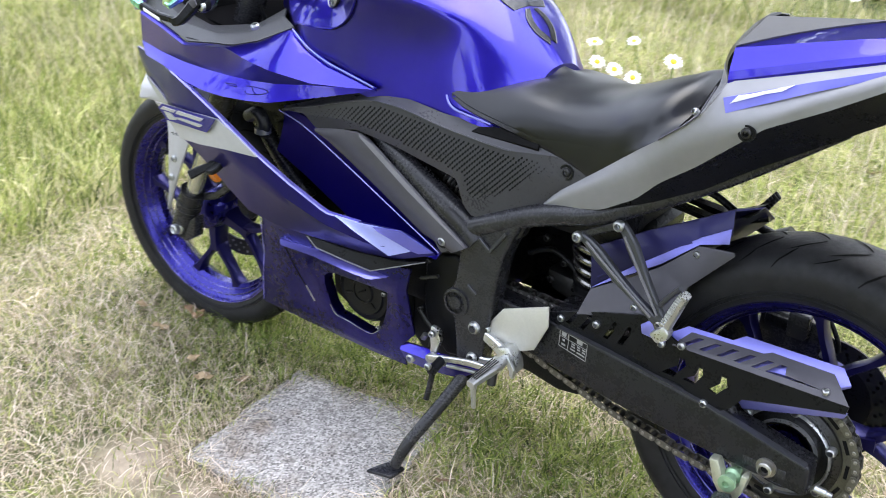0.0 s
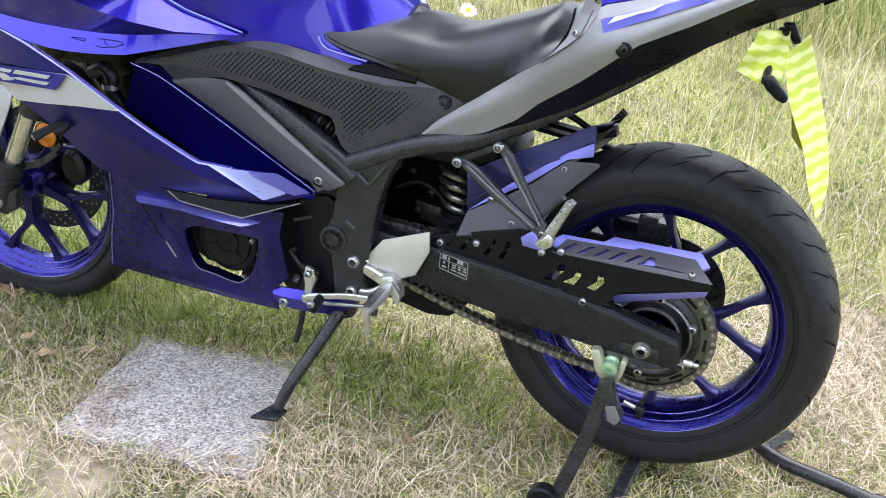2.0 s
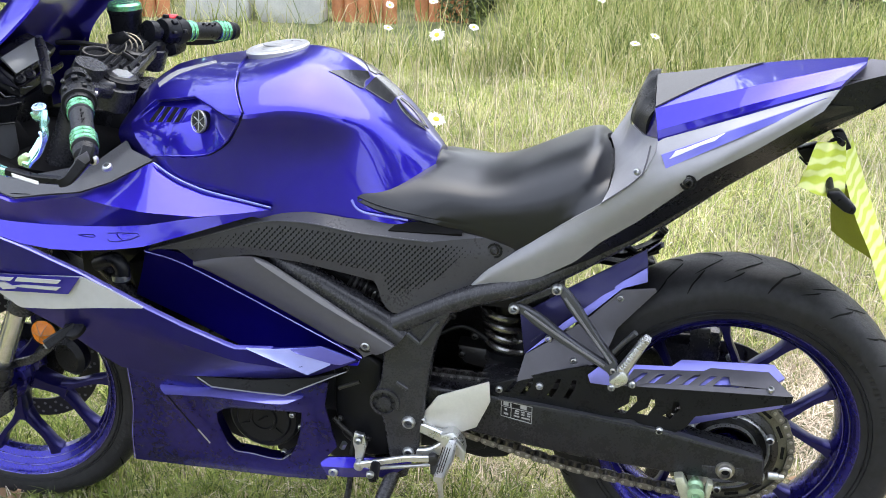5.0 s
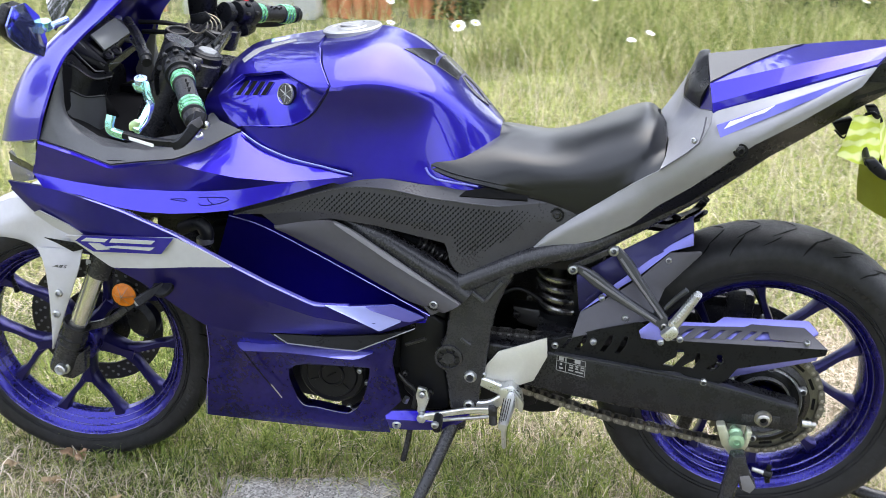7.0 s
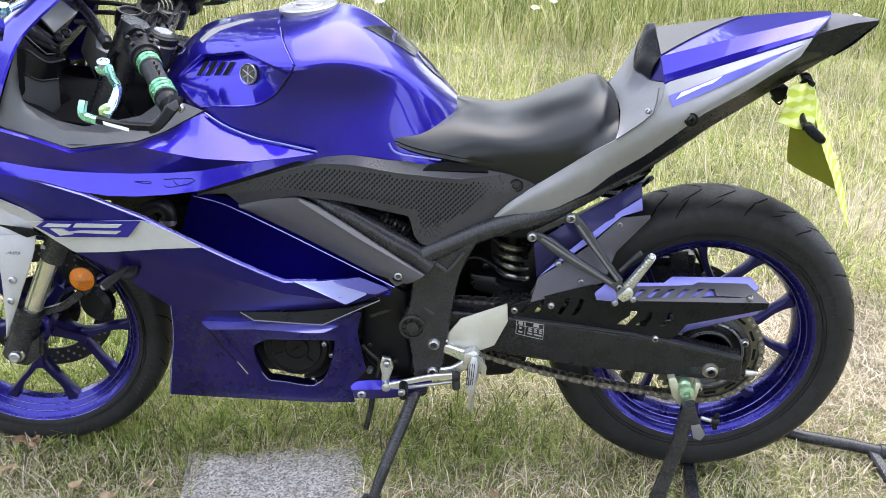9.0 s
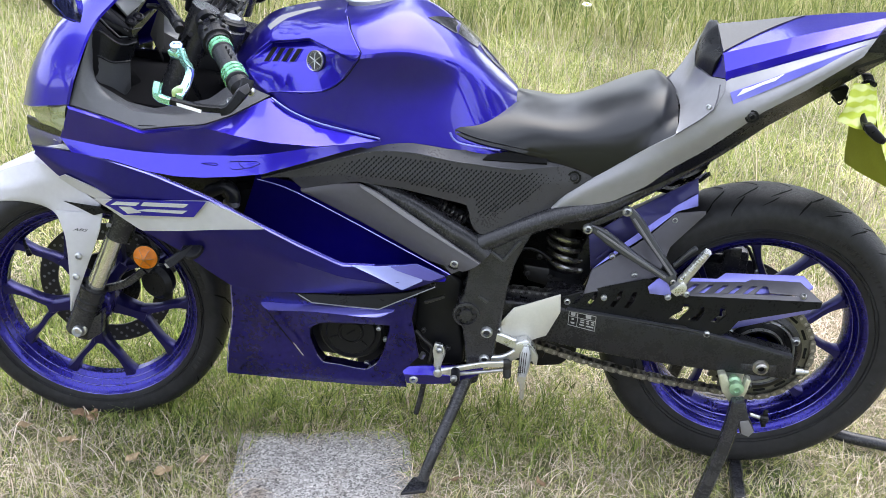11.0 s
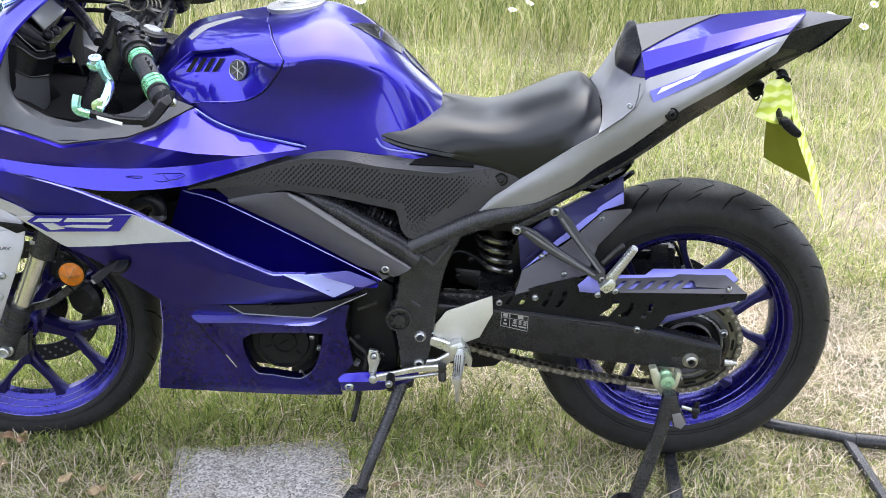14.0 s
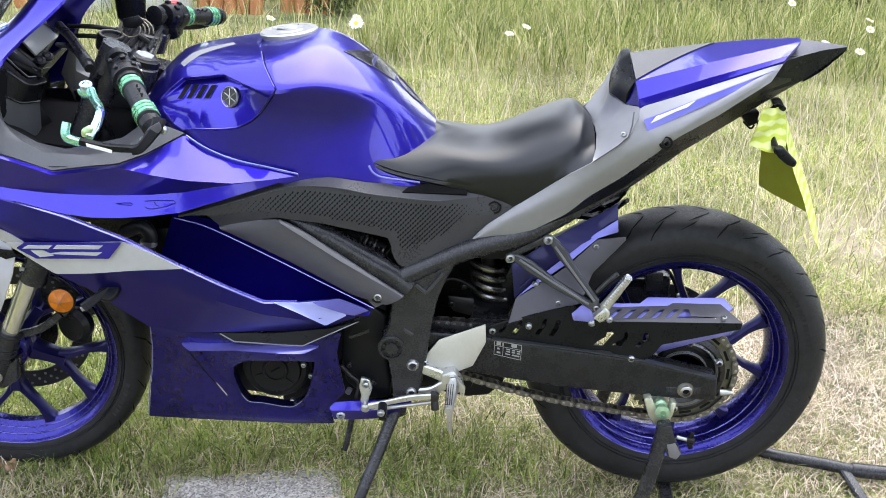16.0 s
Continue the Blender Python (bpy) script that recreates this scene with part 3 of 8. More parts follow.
# wheels
def wheel(name, at, steer, R, half, rim_half, tyre_label, phase, arms):
    """A cast wheel with five forked spokes. Its parts lie in the wheel's own plane."""
    turn = Matrix.Translation(at) @ Matrix.Rotation(radians(steer), 4, (math.sin(radians(24)), 0, math.cos(radians(24))))
    def put(nm, bm, mat, parent, label="", angle=32):
        bm.transform(turn)
        return part(nm, bm, mat, parent, label, angle)
    h = half
    q = R - 0.2285
    tyre = [(-rim_half + .004, .220), (-rim_half - .002, .230), (-h * .93, .2285 + q * .28), (-h, .2285 + q * .5), (-h * .97, .2285 + q * .66), (-h * .86, .2285 + q * .80), (-h * .64, .2285 + q * .92), (-h * .33, .2285 + q * .985), (0, R)]
    tyre = tyre + [(-s, r) for s, r in tyre[-2::-1]]
    w = put(name, lathe(tyre + [(rim_half - .012, .212), (-rim_half + .012, .212)], (0, 0, 0), (0, 1, 0), 96, loop=True), RUBBER, BIKE, tyre_label, 60)
    f = rim_half
    prof = [(-f, .2245), (-f - .001, .2285), (-f + .004, .2285), (-f + .010, .216), (f - .010, .216), (f - .004, .2285), (f + .001, .2285), (f, .2245), (f - .004, .2185), (f - .012, .2125), (f - .024, .2035), (.010, .195), (-.010, .195), (-f + .024, .2035), (-f + .012, .2125), (-f + .004, .2185)]
    put("rim", lathe(prof, (0, 0, 0), (0, 1, 0), 96, loop=True), BLUE_RIM, w, "glossy dark blue rim", 34)
    # added beads in a brighter blue draw the highlight lines of the rim's steps
    for y, r in ((-f - .0012, .2275), (-f + .011, .2125), (-f + .023, .2040)):
        put("rim_bead", lathe([(y - .0013, r), (y - .0006, r - .0016), (y + .0008, r - .0016), (y + .0008, r + .0008)], (0, 0, 0), (0, 1, 0), 96, loop=True), RIM_LIP, w)
    for k in range(5):
        a = radians(phase + 72 * k)
        def at_r(r, d, y=0.0):
            return (r * math.cos(a + radians(d)), y, r * math.sin(a + radians(d)))
        sp = bar([at_r(.03, 0), at_r(.06, 0), at_r(.112, 0)], (.044, .030, .025, .030), (.050, .038), 10)
        for s in (-1, 1):
            bar([at_r(.100, s * 3), at_r(.128, s * arms * .52), at_r(.160, s * arms * .84), at_r(.205, s * arms * 1.02)], (.020, .015, .0135, .0135, .017, .034), (.034, .028, .028, .036), 18, sp)
        put("spoke", sp, SPOKE, w, "dark navy forked spoke")
    put("hub", lathe([(-.05, .034), (-.046, .042), (-.02, .046), (.02, .046), (.046, .042), (.05, .034)], (0, 0, 0), (0, 1, 0), 32), BLUE_RIM, w)
    # sipes across the tread
    gr = bmesh.new()
    for k in range(30):
        a0 = 2 * math.pi * k / 30
        for s in (-1, 1):
            for (y0, y1, slant, off, wd) in ((.06, .60, .15, 0, .0030), (.52, .96, .11, .10, .0024)):
                if k % 2 and y0 > .3:
                    y0, y1 = y0 + .08, y1 - .1
                us = np.linspace(y0, y1, 12)
                ln, rn = [], []
                for i, u in enumerate(us):
                    y = s * u * h
                    r = float(np.interp(abs(y), [0, h * .33, h * .64, h * .86, h * .97], [R, .2285 + q * .985, .2285 + q * .92, .2285 + q * .80, .2285 + q * .66])) + .0008
                    an = a0 + off + slant * (i / 11) ** 1.4 * (1 if k % 3 else .7)
                    wv = wd * math.sin(math.pi * (i + .6) / 12.2) ** .6 / r
                    ln.append(gr.verts.new((r * math.cos(an - wv), y, r * math.sin(an - wv))))
                    rn.append(gr.verts.new((r * math.cos(an + wv), y, r * math.sin(an + wv))))
                for i in range(11):
                    gr.faces.new((ln[i], rn[i], rn[i + 1], ln[i + 1]))
    tagged(put("tread_pattern", gr, GROOVE, w), kind="stuff")
    # bead lines on the flank of the tyre
    for r in (.2285 + q * .12, .2285 + q * .2):
        put("bead_line", lathe([(-h * .90 - .0005, r), (-h * .90 - .003, r + .001), (-h * .90 - .0005, r + .002)], (0, 0, 0), (0, 1, 0), 96, loop=True), RUBBER, w)
    # worn raised marks on the flank of the tyre
    mk = bmesh.new()
    for k in list(range(20)) + list(range(30, 38)):
        an = radians(62 - 2.6 * k)
        r0 = .2285 + q * .42
        w2 = .0024 if k % 3 else .0036
        er, et = np.array((math.cos(an), 0, math.sin(an))), np.array((-math.sin(an), 0, math.cos(an)))
        c = er * r0 + np.array((0, -h * .985, 0))
        slab([tuple(c + er * .0045 + et * w2 + np.array((0, -.001, 0))), tuple(c + er * .0045 - et * w2 + np.array((0, -.001, 0))), tuple(c - er * .0045 - et * w2 + np.array((0, .003, 0))), tuple(c - er * .0045 + et * w2 + np.array((0, .003, 0)))], (0, -.0012, 0), 0, bm=mk)
    tagged(put("sidewall_mark", mk, MARK, w), kind="stuff")
    a = radians(phase + 160)
    vs = lathe([(0, .006), (.01, .005), (.03, .0045), (.032, .006), (.042, .006), (.044, 0)], (.196 * math.cos(a), 0, .196 * math.sin(a)), (-math.cos(a), -.9, -math.sin(a)), 10)
    put("valve", vs, BLACK, w)
    return w, put


REAR_AT, FRONT_AT = (0.69, 0.0, 0.34), (-0.703, -0.002, 0.29)
rear, rear_put = wheel("rear_wheel", REAR_AT, 0, 0.314, 0.071, 0.058, "black sport tyre on a dark blue cast rear wheel", 77, 18)
front, front_put = wheel("front_wheel", FRONT_AT, 3.0, 0.291, 0.056, 0.045, "black sport tyre on a dark blue cast front wheel", -20, 19)


def disc(put, parent, r0, r1, y, n):
    bm = bmesh.new()
    lathe([(y, r0), (y, r1), (y + .004, r1), (y + .004, r0)], (0, 0, 0), (0, 1, 0), 64, bm, loop=True)
    d = put("brake_disc", bm, STEEL_DARK, parent, "drilled steel brake disc")
    holes = bmesh.new()
    for k in range(n):
        a = 2 * math.pi * k / n
        for i in range(3):
            r = r0 + (r1 - r0) * (.25 + .25 * i)
            lathe([(y - .0006, .0035), (y - .0006, 0)], (r * math.cos(a + .07 * i), 0, r * math.sin(a + .07 * i)), (0, 1, 0), 8, holes)
    put("drilling", holes, TAIL_GREY, d)
    car = lathe([(y, .03), (y, .075), (y + .006, .075), (y + .006, .03)], (0, 0, 0), (0, 1, 0), 32, loop=True)
    put("disc_carrier", car, BLACK, d)


disc(front_put, front, .108, .148, .055, 30)
disc(rear_put, rear, .075, .110, .085, 24)

# sprocket with teeth, bolts and carrier
sp = bmesh.new()
ring_o, ring_i = [], []
for k in range(43 * 4):
    a = 2 * math.pi * k / (43 * 4)
    r = .1105 if k % 4 in (0, 1) else .1035
    ring_o.append((r * math.cos(a), -.098, r * math.sin(a)))
    ring_i.append((.083 * math.cos(a), -.098, .083 * math.sin(a)))
shell([ring_o, ring_i], thick=.006, sub=1, closed=True, bm=sp)
sprocket = rear_put("sprocket", sp, STEEL_SPROCKET, rear, "worn steel rear sprocket")
rear_put("sprocket_carrier", lathe([(-.104, .072), (-.108, .078), (-.104, .088), (-.098, .088), (-.098, .066), (-.09, .06), (-.085, .045), (-.108, .045), (-.108, .05), (-.100, .058)], (0, 0, 0), (0, 1, 0), 48, loop=True), HUB_GREY, rear, "grey sprocket carrier")
rear_put("carrier_ring", lathe([(-.106, .0685), (-.1115, .0712), (-.106, .0740)], (0, 0, 0), (0, 1, 0), 48, loop=True), ALU, rear)
rear_put("carrier_ring", lathe([(-.105, .0480), (-.1125, .0505), (-.105, .0530)], (0, 0, 0), (0, 1, 0), 48, loop=True), ALU, rear)
rear_put("cush_hub", lathe([(-.1, .044), (-.1, .03), (-.06, .03), (-.05, .08), (-.03, .085), (0, .05)], (0, 0, 0), (0, 1, 0), 40), BLUE_RIM, rear)
for k in range(14):
    a = 2 * math.pi * k / 14
    et, er = np.array((-math.sin(a), 0, math.cos(a))), np.array((math.cos(a), 0, math.sin(a)))
    c = er * .0955 + np.array((0, -.0986, 0))
    rear_put("sprocket_slot", slab([tuple(c + et * .012 - er * .0028), tuple(c + et * .012 + er * .0028), tuple(c - et * .012 + er * .0028), tuple(c - et * .012 - er * .0028)], (0, .002, 0), 0), PAD, sprocket)
for k in range(6):
    a = radians(25 + 60 * k)
    rear_put("sprocket_bolt", bolt((.077 * math.cos(a), -.108, .077 * math.sin(a)), .0085, h=.010), BOLT, rear)

# drive chain of separate links
CH_Y = -.095
def chain_path():
    cr, cf = np.array((.69, .34)), np.array((.135, .385))
    Rr, Rf = .1087, .036
    d = cr - cf
    L = np.linalg.norm(d)
    base = math.atan2(d[1], d[0])
    al = math.asin((Rr - Rf) / L)
    up, dn = base + math.pi / 2 + al, base - math.pi / 2 - al
    pts = [cf + Rf * np.array((math.cos(up), math.sin(up))), np.array((.160, .432)), np.array((.30, .429)), cr + Rr * np.array((math.cos(up), math.sin(up)))]
    for t in np.linspace(up, dn, 40)[1:]:
        pts.append(cr + Rr * np.array((math.cos(t), math.sin(t))))
    low = cf + Rf * np.array((math.cos(dn), math.sin(dn)))
    a = pts[-1]
    for t in np.linspace(0, 1, 14)[1:]:
        p = a * (1 - t) + low * t
        pts.append(p - np.array((0, .020 * math.sin(math.pi * t))))
    for t in np.linspace(dn, up - 2 * math.pi, 14)[1:]:
        pts.append(cf + Rf * np.array((math.cos(t), math.sin(t))))
    return np.array(pts)


cp = chain_path()
cs = np.concatenate([[0], np.cumsum(np.linalg.norm(np.diff(cp, axis=0), axis=1))])
N_LINK = int(cs[-1] / 0.015875)
chain = part("drive_chain", lathe([(-.004, .003), (.004, .003)], (*cp[0][:1], CH_Y, cp[0][1]), (0, 1, 0), 8), BRASS, BIKE, "oily steel drive chain")


def link_mesh(wide):
    bm = bmesh.new()
    y = .0085 if wide else .0062
    for s in (-1, 1):
        o = []
        for k in range(28):
            t = 2 * math.pi * k / 28
            x = .0079375 * (1 if math.cos(t) > 0 else -1) + .0066 * math.cos(t)
            z = (.0064 if wide else .0050) * math.sin(t) * (1 - .66 * math.exp(-(x / .0056) ** 2))
            o.append((x, s * y, z))
        slab(o, (0, s * .0018, 0), 0, bm=bm)
    for x in (-.0079375, .0079375):
        before = len(bm.faces)
        lathe([(-y - .0032, .0022), (-y - .0026, .0030), (y + .0026, .0030), (y + .0032, .0022)] if wide else [(-.0055, .005), (.0055, .005)], (x, 0, 0), (0, 1, 0), 10, bm)
        if wide:
            bm.faces.ensure_lookup_table()
            for f in bm.faces[before:]:
                f.material_index = 1
    me = bpy.data.meshes.new("chain_link")
    bm.to_mesh(me)
    bm.free()
    return me


links = [link_mesh(True), link_mesh(False)]
for me, mt in zip(links, (LINK_STEEL, CHAIN_INNER)):
    me.materials.append(mt)
    me.materials.append(HANGER_PIN)
for i in range(N_LINK):
    s = (i + .5) * cs[-1] / N_LINK
    p = [np.interp(s, cs, cp[:, k]) for k in (0, 1)]
    q = [np.interp(s + .004, cs, cp[:, k]) for k in (0, 1)]
    lk = new("chain_link", links[i % 2])
    lk.parent = chain
    lk.matrix_basis = Matrix.Translation((p[0], CH_Y, p[1])) @ Matrix.Rotation(-math.atan2(q[1] - p[1], q[0] - p[0]), 4, "Y")
part("front_sprocket", lathe([(-.004, .033), (.004, .033)], (.135, CH_Y, .385), (0, 1, 0), 30), STEEL_DARK, BIKE)

# swingarm
SW = [(0.109, -0.150, 0.438), (0.290, -0.148, 0.426), (0.573, -0.165, 0.403), (0.747, -0.165, 0.366), (0.750, -0.165, 0.314), (0.604, -0.165, 0.320), (0.439, -0.160, 0.329), (0.328, -0.152, 0.339), (0.116, -0.150, 0.370)]
swing = part("swingarm", slab(SW, (0, .045, 0), .006, 3), SWING, BIKE, "black box-section swingarm")
part("swingarm", slab(mirrored(SW), (0, -.045, 0), .006, 3), SWING, BIKE)
part("swingarm_ledge", bar([(.300, -.150, .4265), (.440, -.154, .4165), (.573, -.163, .4045), (.742, -.163, .3685)], .003, .014, 14), HANGER, swing, "worn dusty top edge of the swingarm")
part("cross_beam", box((.30, 0, .40), (.08, .26, .07), .012), FRAME, swing)
nut = part("axle_nut", lathe([(0, .0165), (.003, .0155), (.003, .0125), (.010, .0125), (.012, .011), (.013, .008), (.006, .0065), (.006, 0)], (.686, -.165, .339), (0, -1, 0), 24), HANGER_PIN, swing, "worn steel axle nut and washer")
part("axle_bore", lathe([(.0062, .0062), (.0066, 0)], (.686, -.165, .339), (0, -1, 0), 16), PAD, nut)
part("adjuster_bolt", lathe([(0, .0070), (.016, .0065), (.018, .0045), (.026, .0042), (.027, 0)], (0.758, -0.150, 0.328), (1, 0, -.05), 12), BOLT, swing, "zinc chain adjuster bolt")
part("axle_slot", slab([(0.647, -0.166, 0.344), (0.716, -0.166, 0.346), (0.718, -0.166, 0.330), (0.649, -0.166, 0.329)], (0, .004, 0), .002), FRAME, swing)
lab = part("warning_label", slab([(0.305, -0.151, 0.423), (0.359, -0.151, 0.415), (0.359, -0.151, 0.381), (0.305, -0.151, 0.392)], (0, .001, 0), 0), BLACK, swing, "black sticker with small white print")
lx, lz = [(0.305, -0.153, 0.424), (0.359, -0.153, 0.416)], [(0.305, -0.153, 0.393), (0.359, -0.153, 0.382)]
def lab_pt(u, v):
    a = np.array(lx[0]) * (1 - u) + np.array(lx[1]) * u
    b = np.array(lz[0]) * (1 - u) + np.array(lz[1]) * u
    return tuple(a * (1 - v) + b * v)
lb = bmesh.new()
for u0, v0, u1, v1 in ((0, 0, 1, .04), (0, .96, 1, 1), (0, 0, .02, 1), (.98, 0, 1, 1), (0, .33, .98, .36), (.32, .1, .34, 1), (.08, .05, .24, .28), (.29, .08, .34, .28), (.62, .04, .82, .26), (.45, .42, .58, .5), (.66, .42, .76, .5), (.84, .42, .95, .5), (.45, .56, .58, .64), (.66, .56, .76, .64), (.84, .56, .95, .64), (.42, .74, .6, .82), (.66, .74, .94, .82), (.12, .45, .2, .58), (.1, .72, .24, .84)):
    slab([lab_pt(u0, v0), lab_pt(u1, v0), lab_pt(u1, v1), lab_pt(u0, v1)], (0, -.0005, 0), 0, bm=lb)
part("label_print", lb, PRINT_GREY, lab)

# chain guard: a folded black plate with blue backing and slots
guard = part("chain_guard", plate([(0.267, -0.140, 0.437), (0.331, -0.145, 0.466), (0.447, -0.152, 0.505), (0.532, -0.162, 0.481), (0.777, -0.162, 0.489), (0.775, -0.162, 0.476), (0.628, -0.162, 0.435), (0.615, -0.163, 0.414), (0.595, -0.163, 0.398), (0.563, -0.163, 0.394), (0.546, -0.163, 0.404), (0.529, -0.160, 0.416), (0.464, -0.155, 0.413), (0.399, -0.150, 0.416), (0.295, -0.146, 0.425), (0.272, -0.142, 0.429)], [
    [(0.309, -0.145, 0.436), (0.317, -0.146, 0.436), (0.329, -0.146, 0.453), (0.332, -0.146, 0.463), (0.326, -0.146, 0.462), (0.321, -0.146, 0.453)],
    [(0.336, -0.147, 0.436), (0.345, -0.148, 0.436), (0.356, -0.148, 0.455), (0.358, -0.148, 0.468), (0.352, -0.148, 0.467), (0.346, -0.148, 0.454)],
    [(0.382, -0.150, 0.439), (0.391, -0.150, 0.438), (0.402, -0.151, 0.460), (0.404, -0.151, 0.475), (0.398, -0.150, 0.474), (0.392, -0.150, 0.459)],
    [(0.410, -0.152, 0.439), (0.419, -0.152, 0.439), (0.429, -0.153, 0.460), (0.431, -0.153, 0.476), (0.424, -0.152, 0.476), (0.419, -0.152, 0.461)],
    [(0.495, -0.159, 0.425), (0.503, -0.159, 0.434), (0.519, -0.160, 0.447), (0.520, -0.161, 0.462), (0.530, -0.162, 0.463), (0.533, -0.162, 0.453), (0.522, -0.160, 0.436), (0.515, -0.160, 0.425)],
    [(0.531, -0.161, 0.428), (0.539, -0.161, 0.435), (0.550, -0.162, 0.443), (0.554, -0.162, 0.459), (0.560, -0.162, 0.459), (0.562, -0.162, 0.448), (0.551, -0.162, 0.427)],
    [(0.574, -0.162, 0.429), (0.590, -0.162, 0.445), (0.590, -0.162, 0.460), (0.599, -0.162, 0.459), (0.603, -0.162, 0.445), (0.588, -0.163, 0.426)]], .003), BLACK, BIKE, "black aluminium chain guard with blue backing plates")
part("guard_top", plate([(0.505, -0.162, 0.480), (0.523, -0.135, 0.498), (0.636, -0.130, 0.504), (0.647, -0.125, 0.508), (0.740, -0.125, 0.510), (0.777, -0.162, 0.489)], [
    [(0.518, -0.155, 0.484), (0.528, -0.155, 0.485), (0.547, -0.141, 0.497), (0.537, -0.141, 0.496)],
    [(0.546, -0.155, 0.486), (0.556, -0.155, 0.486), (0.575, -0.141, 0.498), (0.565, -0.141, 0.497)],
    [(0.574, -0.155, 0.487), (0.583, -0.155, 0.488), (0.602, -0.141, 0.499), (0.593, -0.141, 0.499)],
    [(0.601, -0.155, 0.489), (0.611, -0.155, 0.489), (0.630, -0.141, 0.501), (0.620, -0.141, 0.500)],
    [(0.628, -0.155, 0.490), (0.637, -0.155, 0.491), (0.657, -0.141, 0.502), (0.647, -0.141, 0.502)],
    [(0.650, -0.155, 0.491), (0.672, -0.155, 0.492), (0.744, -0.155, 0.495), (0.715, -0.153, 0.495), (0.679, -0.152, 0.495), (0.676, -0.141, 0.503), (0.667, -0.141, 0.503)]], .002, (0, -.6, .8)), GREY, guard, "charcoal folded top plate")
part("guard_backing", slab([(0.486, -0.140, 0.483), (0.513, -0.125, 0.501), (0.584, -0.120, 0.502), (0.600, -0.112, 0.512), (0.748, -0.112, 0.518), (0.766, -0.125, 0.502), (0.749, -0.135, 0.494), (0.513, -0.150, 0.472)], (0, .002, -.006), .001), BLUE_ANOD, guard, "blue anodised backing plate")
part("guard_backing", slab([(0.448, -0.158, 0.493), (0.471, -0.150, 0.512), (0.499, -0.155, 0.501), (0.492, -0.160, 0.478), (0.453, -0.160, 0.480)], (0, -.002, -.001), .0006), BLUE_ANOD, guard)
part("guard_backing", slab([(0.610, -0.130, 0.410), (0.772, -0.130, 0.459), (0.768, -0.130, 0.448), (0.622, -0.130, 0.398)], (0, .002, 0), .0005), BLUE_ANOD, guard)
part("guard_backing", slab([(0.422, -0.138, 0.420), (0.454, -0.138, 0.425), (0.473, -0.138, 0.414), (0.468, -0.138, 0.394), (0.434, -0.138, 0.399)], (0, .002, 0), .0005), BLUE_ANOD, guard)
part("guard_bolt", bolt((0.300, -0.146, 0.440), .0065), BOLT, guard)
part("guard_bolt", bolt((0.369, -0.153, 0.458), .0065), BOLT, guard)
part("guard_bolt", bolt((0.488, -0.163, 0.475), .0065), BOLT, guard)
part("guard_bolt", bolt((0.521, -0.164, 0.485), .0065), BOLT, guard)
part("guard_bolt", bolt((0.572, -0.166, 0.403), .0065), BOLT, guard)
part("guard_bolt", bolt((0.741, -0.158, 0.497), .0055, (0, -.5, .85)), BOLT, guard)

# rear hugger over the tyre: black side plates on a blue core
hug = part("rear_hugger", slab([(0.329, -0.150, 0.460), (0.341, -0.135, 0.507), (0.402, -0.120, 0.544), (0.443, -0.105, 0.572), (0.494, -0.090, 0.620), (0.548, -0.085, 0.625), (0.550, -0.085, 0.619), (0.490, -0.095, 0.549), (0.485, -0.100, 0.534), (0.469, -0.130, 0.501), (0.447, -0.140, 0.498)], (0, .003, 0), .0012), GREY, BIKE, "charcoal side plate of the rear hugger")
part("hugger_core", slab([(0.329, -0.125, 0.575), (0.339, -0.130, 0.505), (0.407, -0.112, 0.550), (0.494, -0.088, 0.620), (0.535, -0.070, 0.643), (0.533, -0.066, 0.659), (0.529, -0.062, 0.684), (0.471, -0.075, 0.652), (0.407, -0.100, 0.621)], (0, .003, 0), .001), NAVY, hug, "dark blue hugger core plate")
part("hugger_edge", slab([(0.341, -0.135, 0.509), (0.401, -0.119, 0.550), (0.443, -0.104, 0.577), (0.494, -0.088, 0.622), (0.535, -0.074, 0.631), (0.532, -0.068, 0.654), (0.493, -0.084, 0.633), (0.442, -0.100, 0.593), (0.401, -0.114, 0.562)], (0, -.0015, 0), .0006), BLUE_ANOD, hug, "pale blue anodised edge of the hugger")
g = shell([[(0.348, -0.130, 0.531), (0.453, -0.080, 0.614), (0.530, -0.062, 0.684)], [(0.359, 0.000, 0.469), (0.462, 0.000, 0.599), (0.554, 0.000, 0.675)], [(0.370, 0.130, 0.407), (0.475, 0.080, 0.547), (0.552, 0.062, 0.637)]], 10, 5, .003, out=(-.5, 0, .8))
part("hugger_bridge", g, NAVY, hug)
part("hugger_bolt", bolt((0.492, -0.090, 0.605), .0062), BOLT, hug)
part("hugger_bolt", bolt((0.423, -0.137, 0.504), .0062), BOLT, hug)
part("hugger_bolt", bolt((0.378, -0.128, 0.536), .0062), BOLT, hug)

# passenger peg hanger
hang = part("peg_hanger", bar([(0.392, -0.156, 0.648), (0.407, -0.161, 0.634), (0.447, -0.171, 0.583), (0.489, -0.183, 0.532)], (.012, .021, .015, .012, .013), .013, 18), HANGER, BIKE, "dark grey cast passenger footpeg hanger")
part("hanger_arm", bar([(0.322, -0.156, 0.607), (0.342, -0.160, 0.601), (0.403, -0.170, 0.564), (0.484, -0.183, 0.522)], (.012, .022, .017, .013, .014), .013, 18), HANGER, hang)
part("arm_ridge", bar([(0.404, -0.1685, 0.634), (0.447, -0.1785, 0.580), (0.484, -0.190, 0.536)], .004, .003, 12), EDGE_GREY, hang)
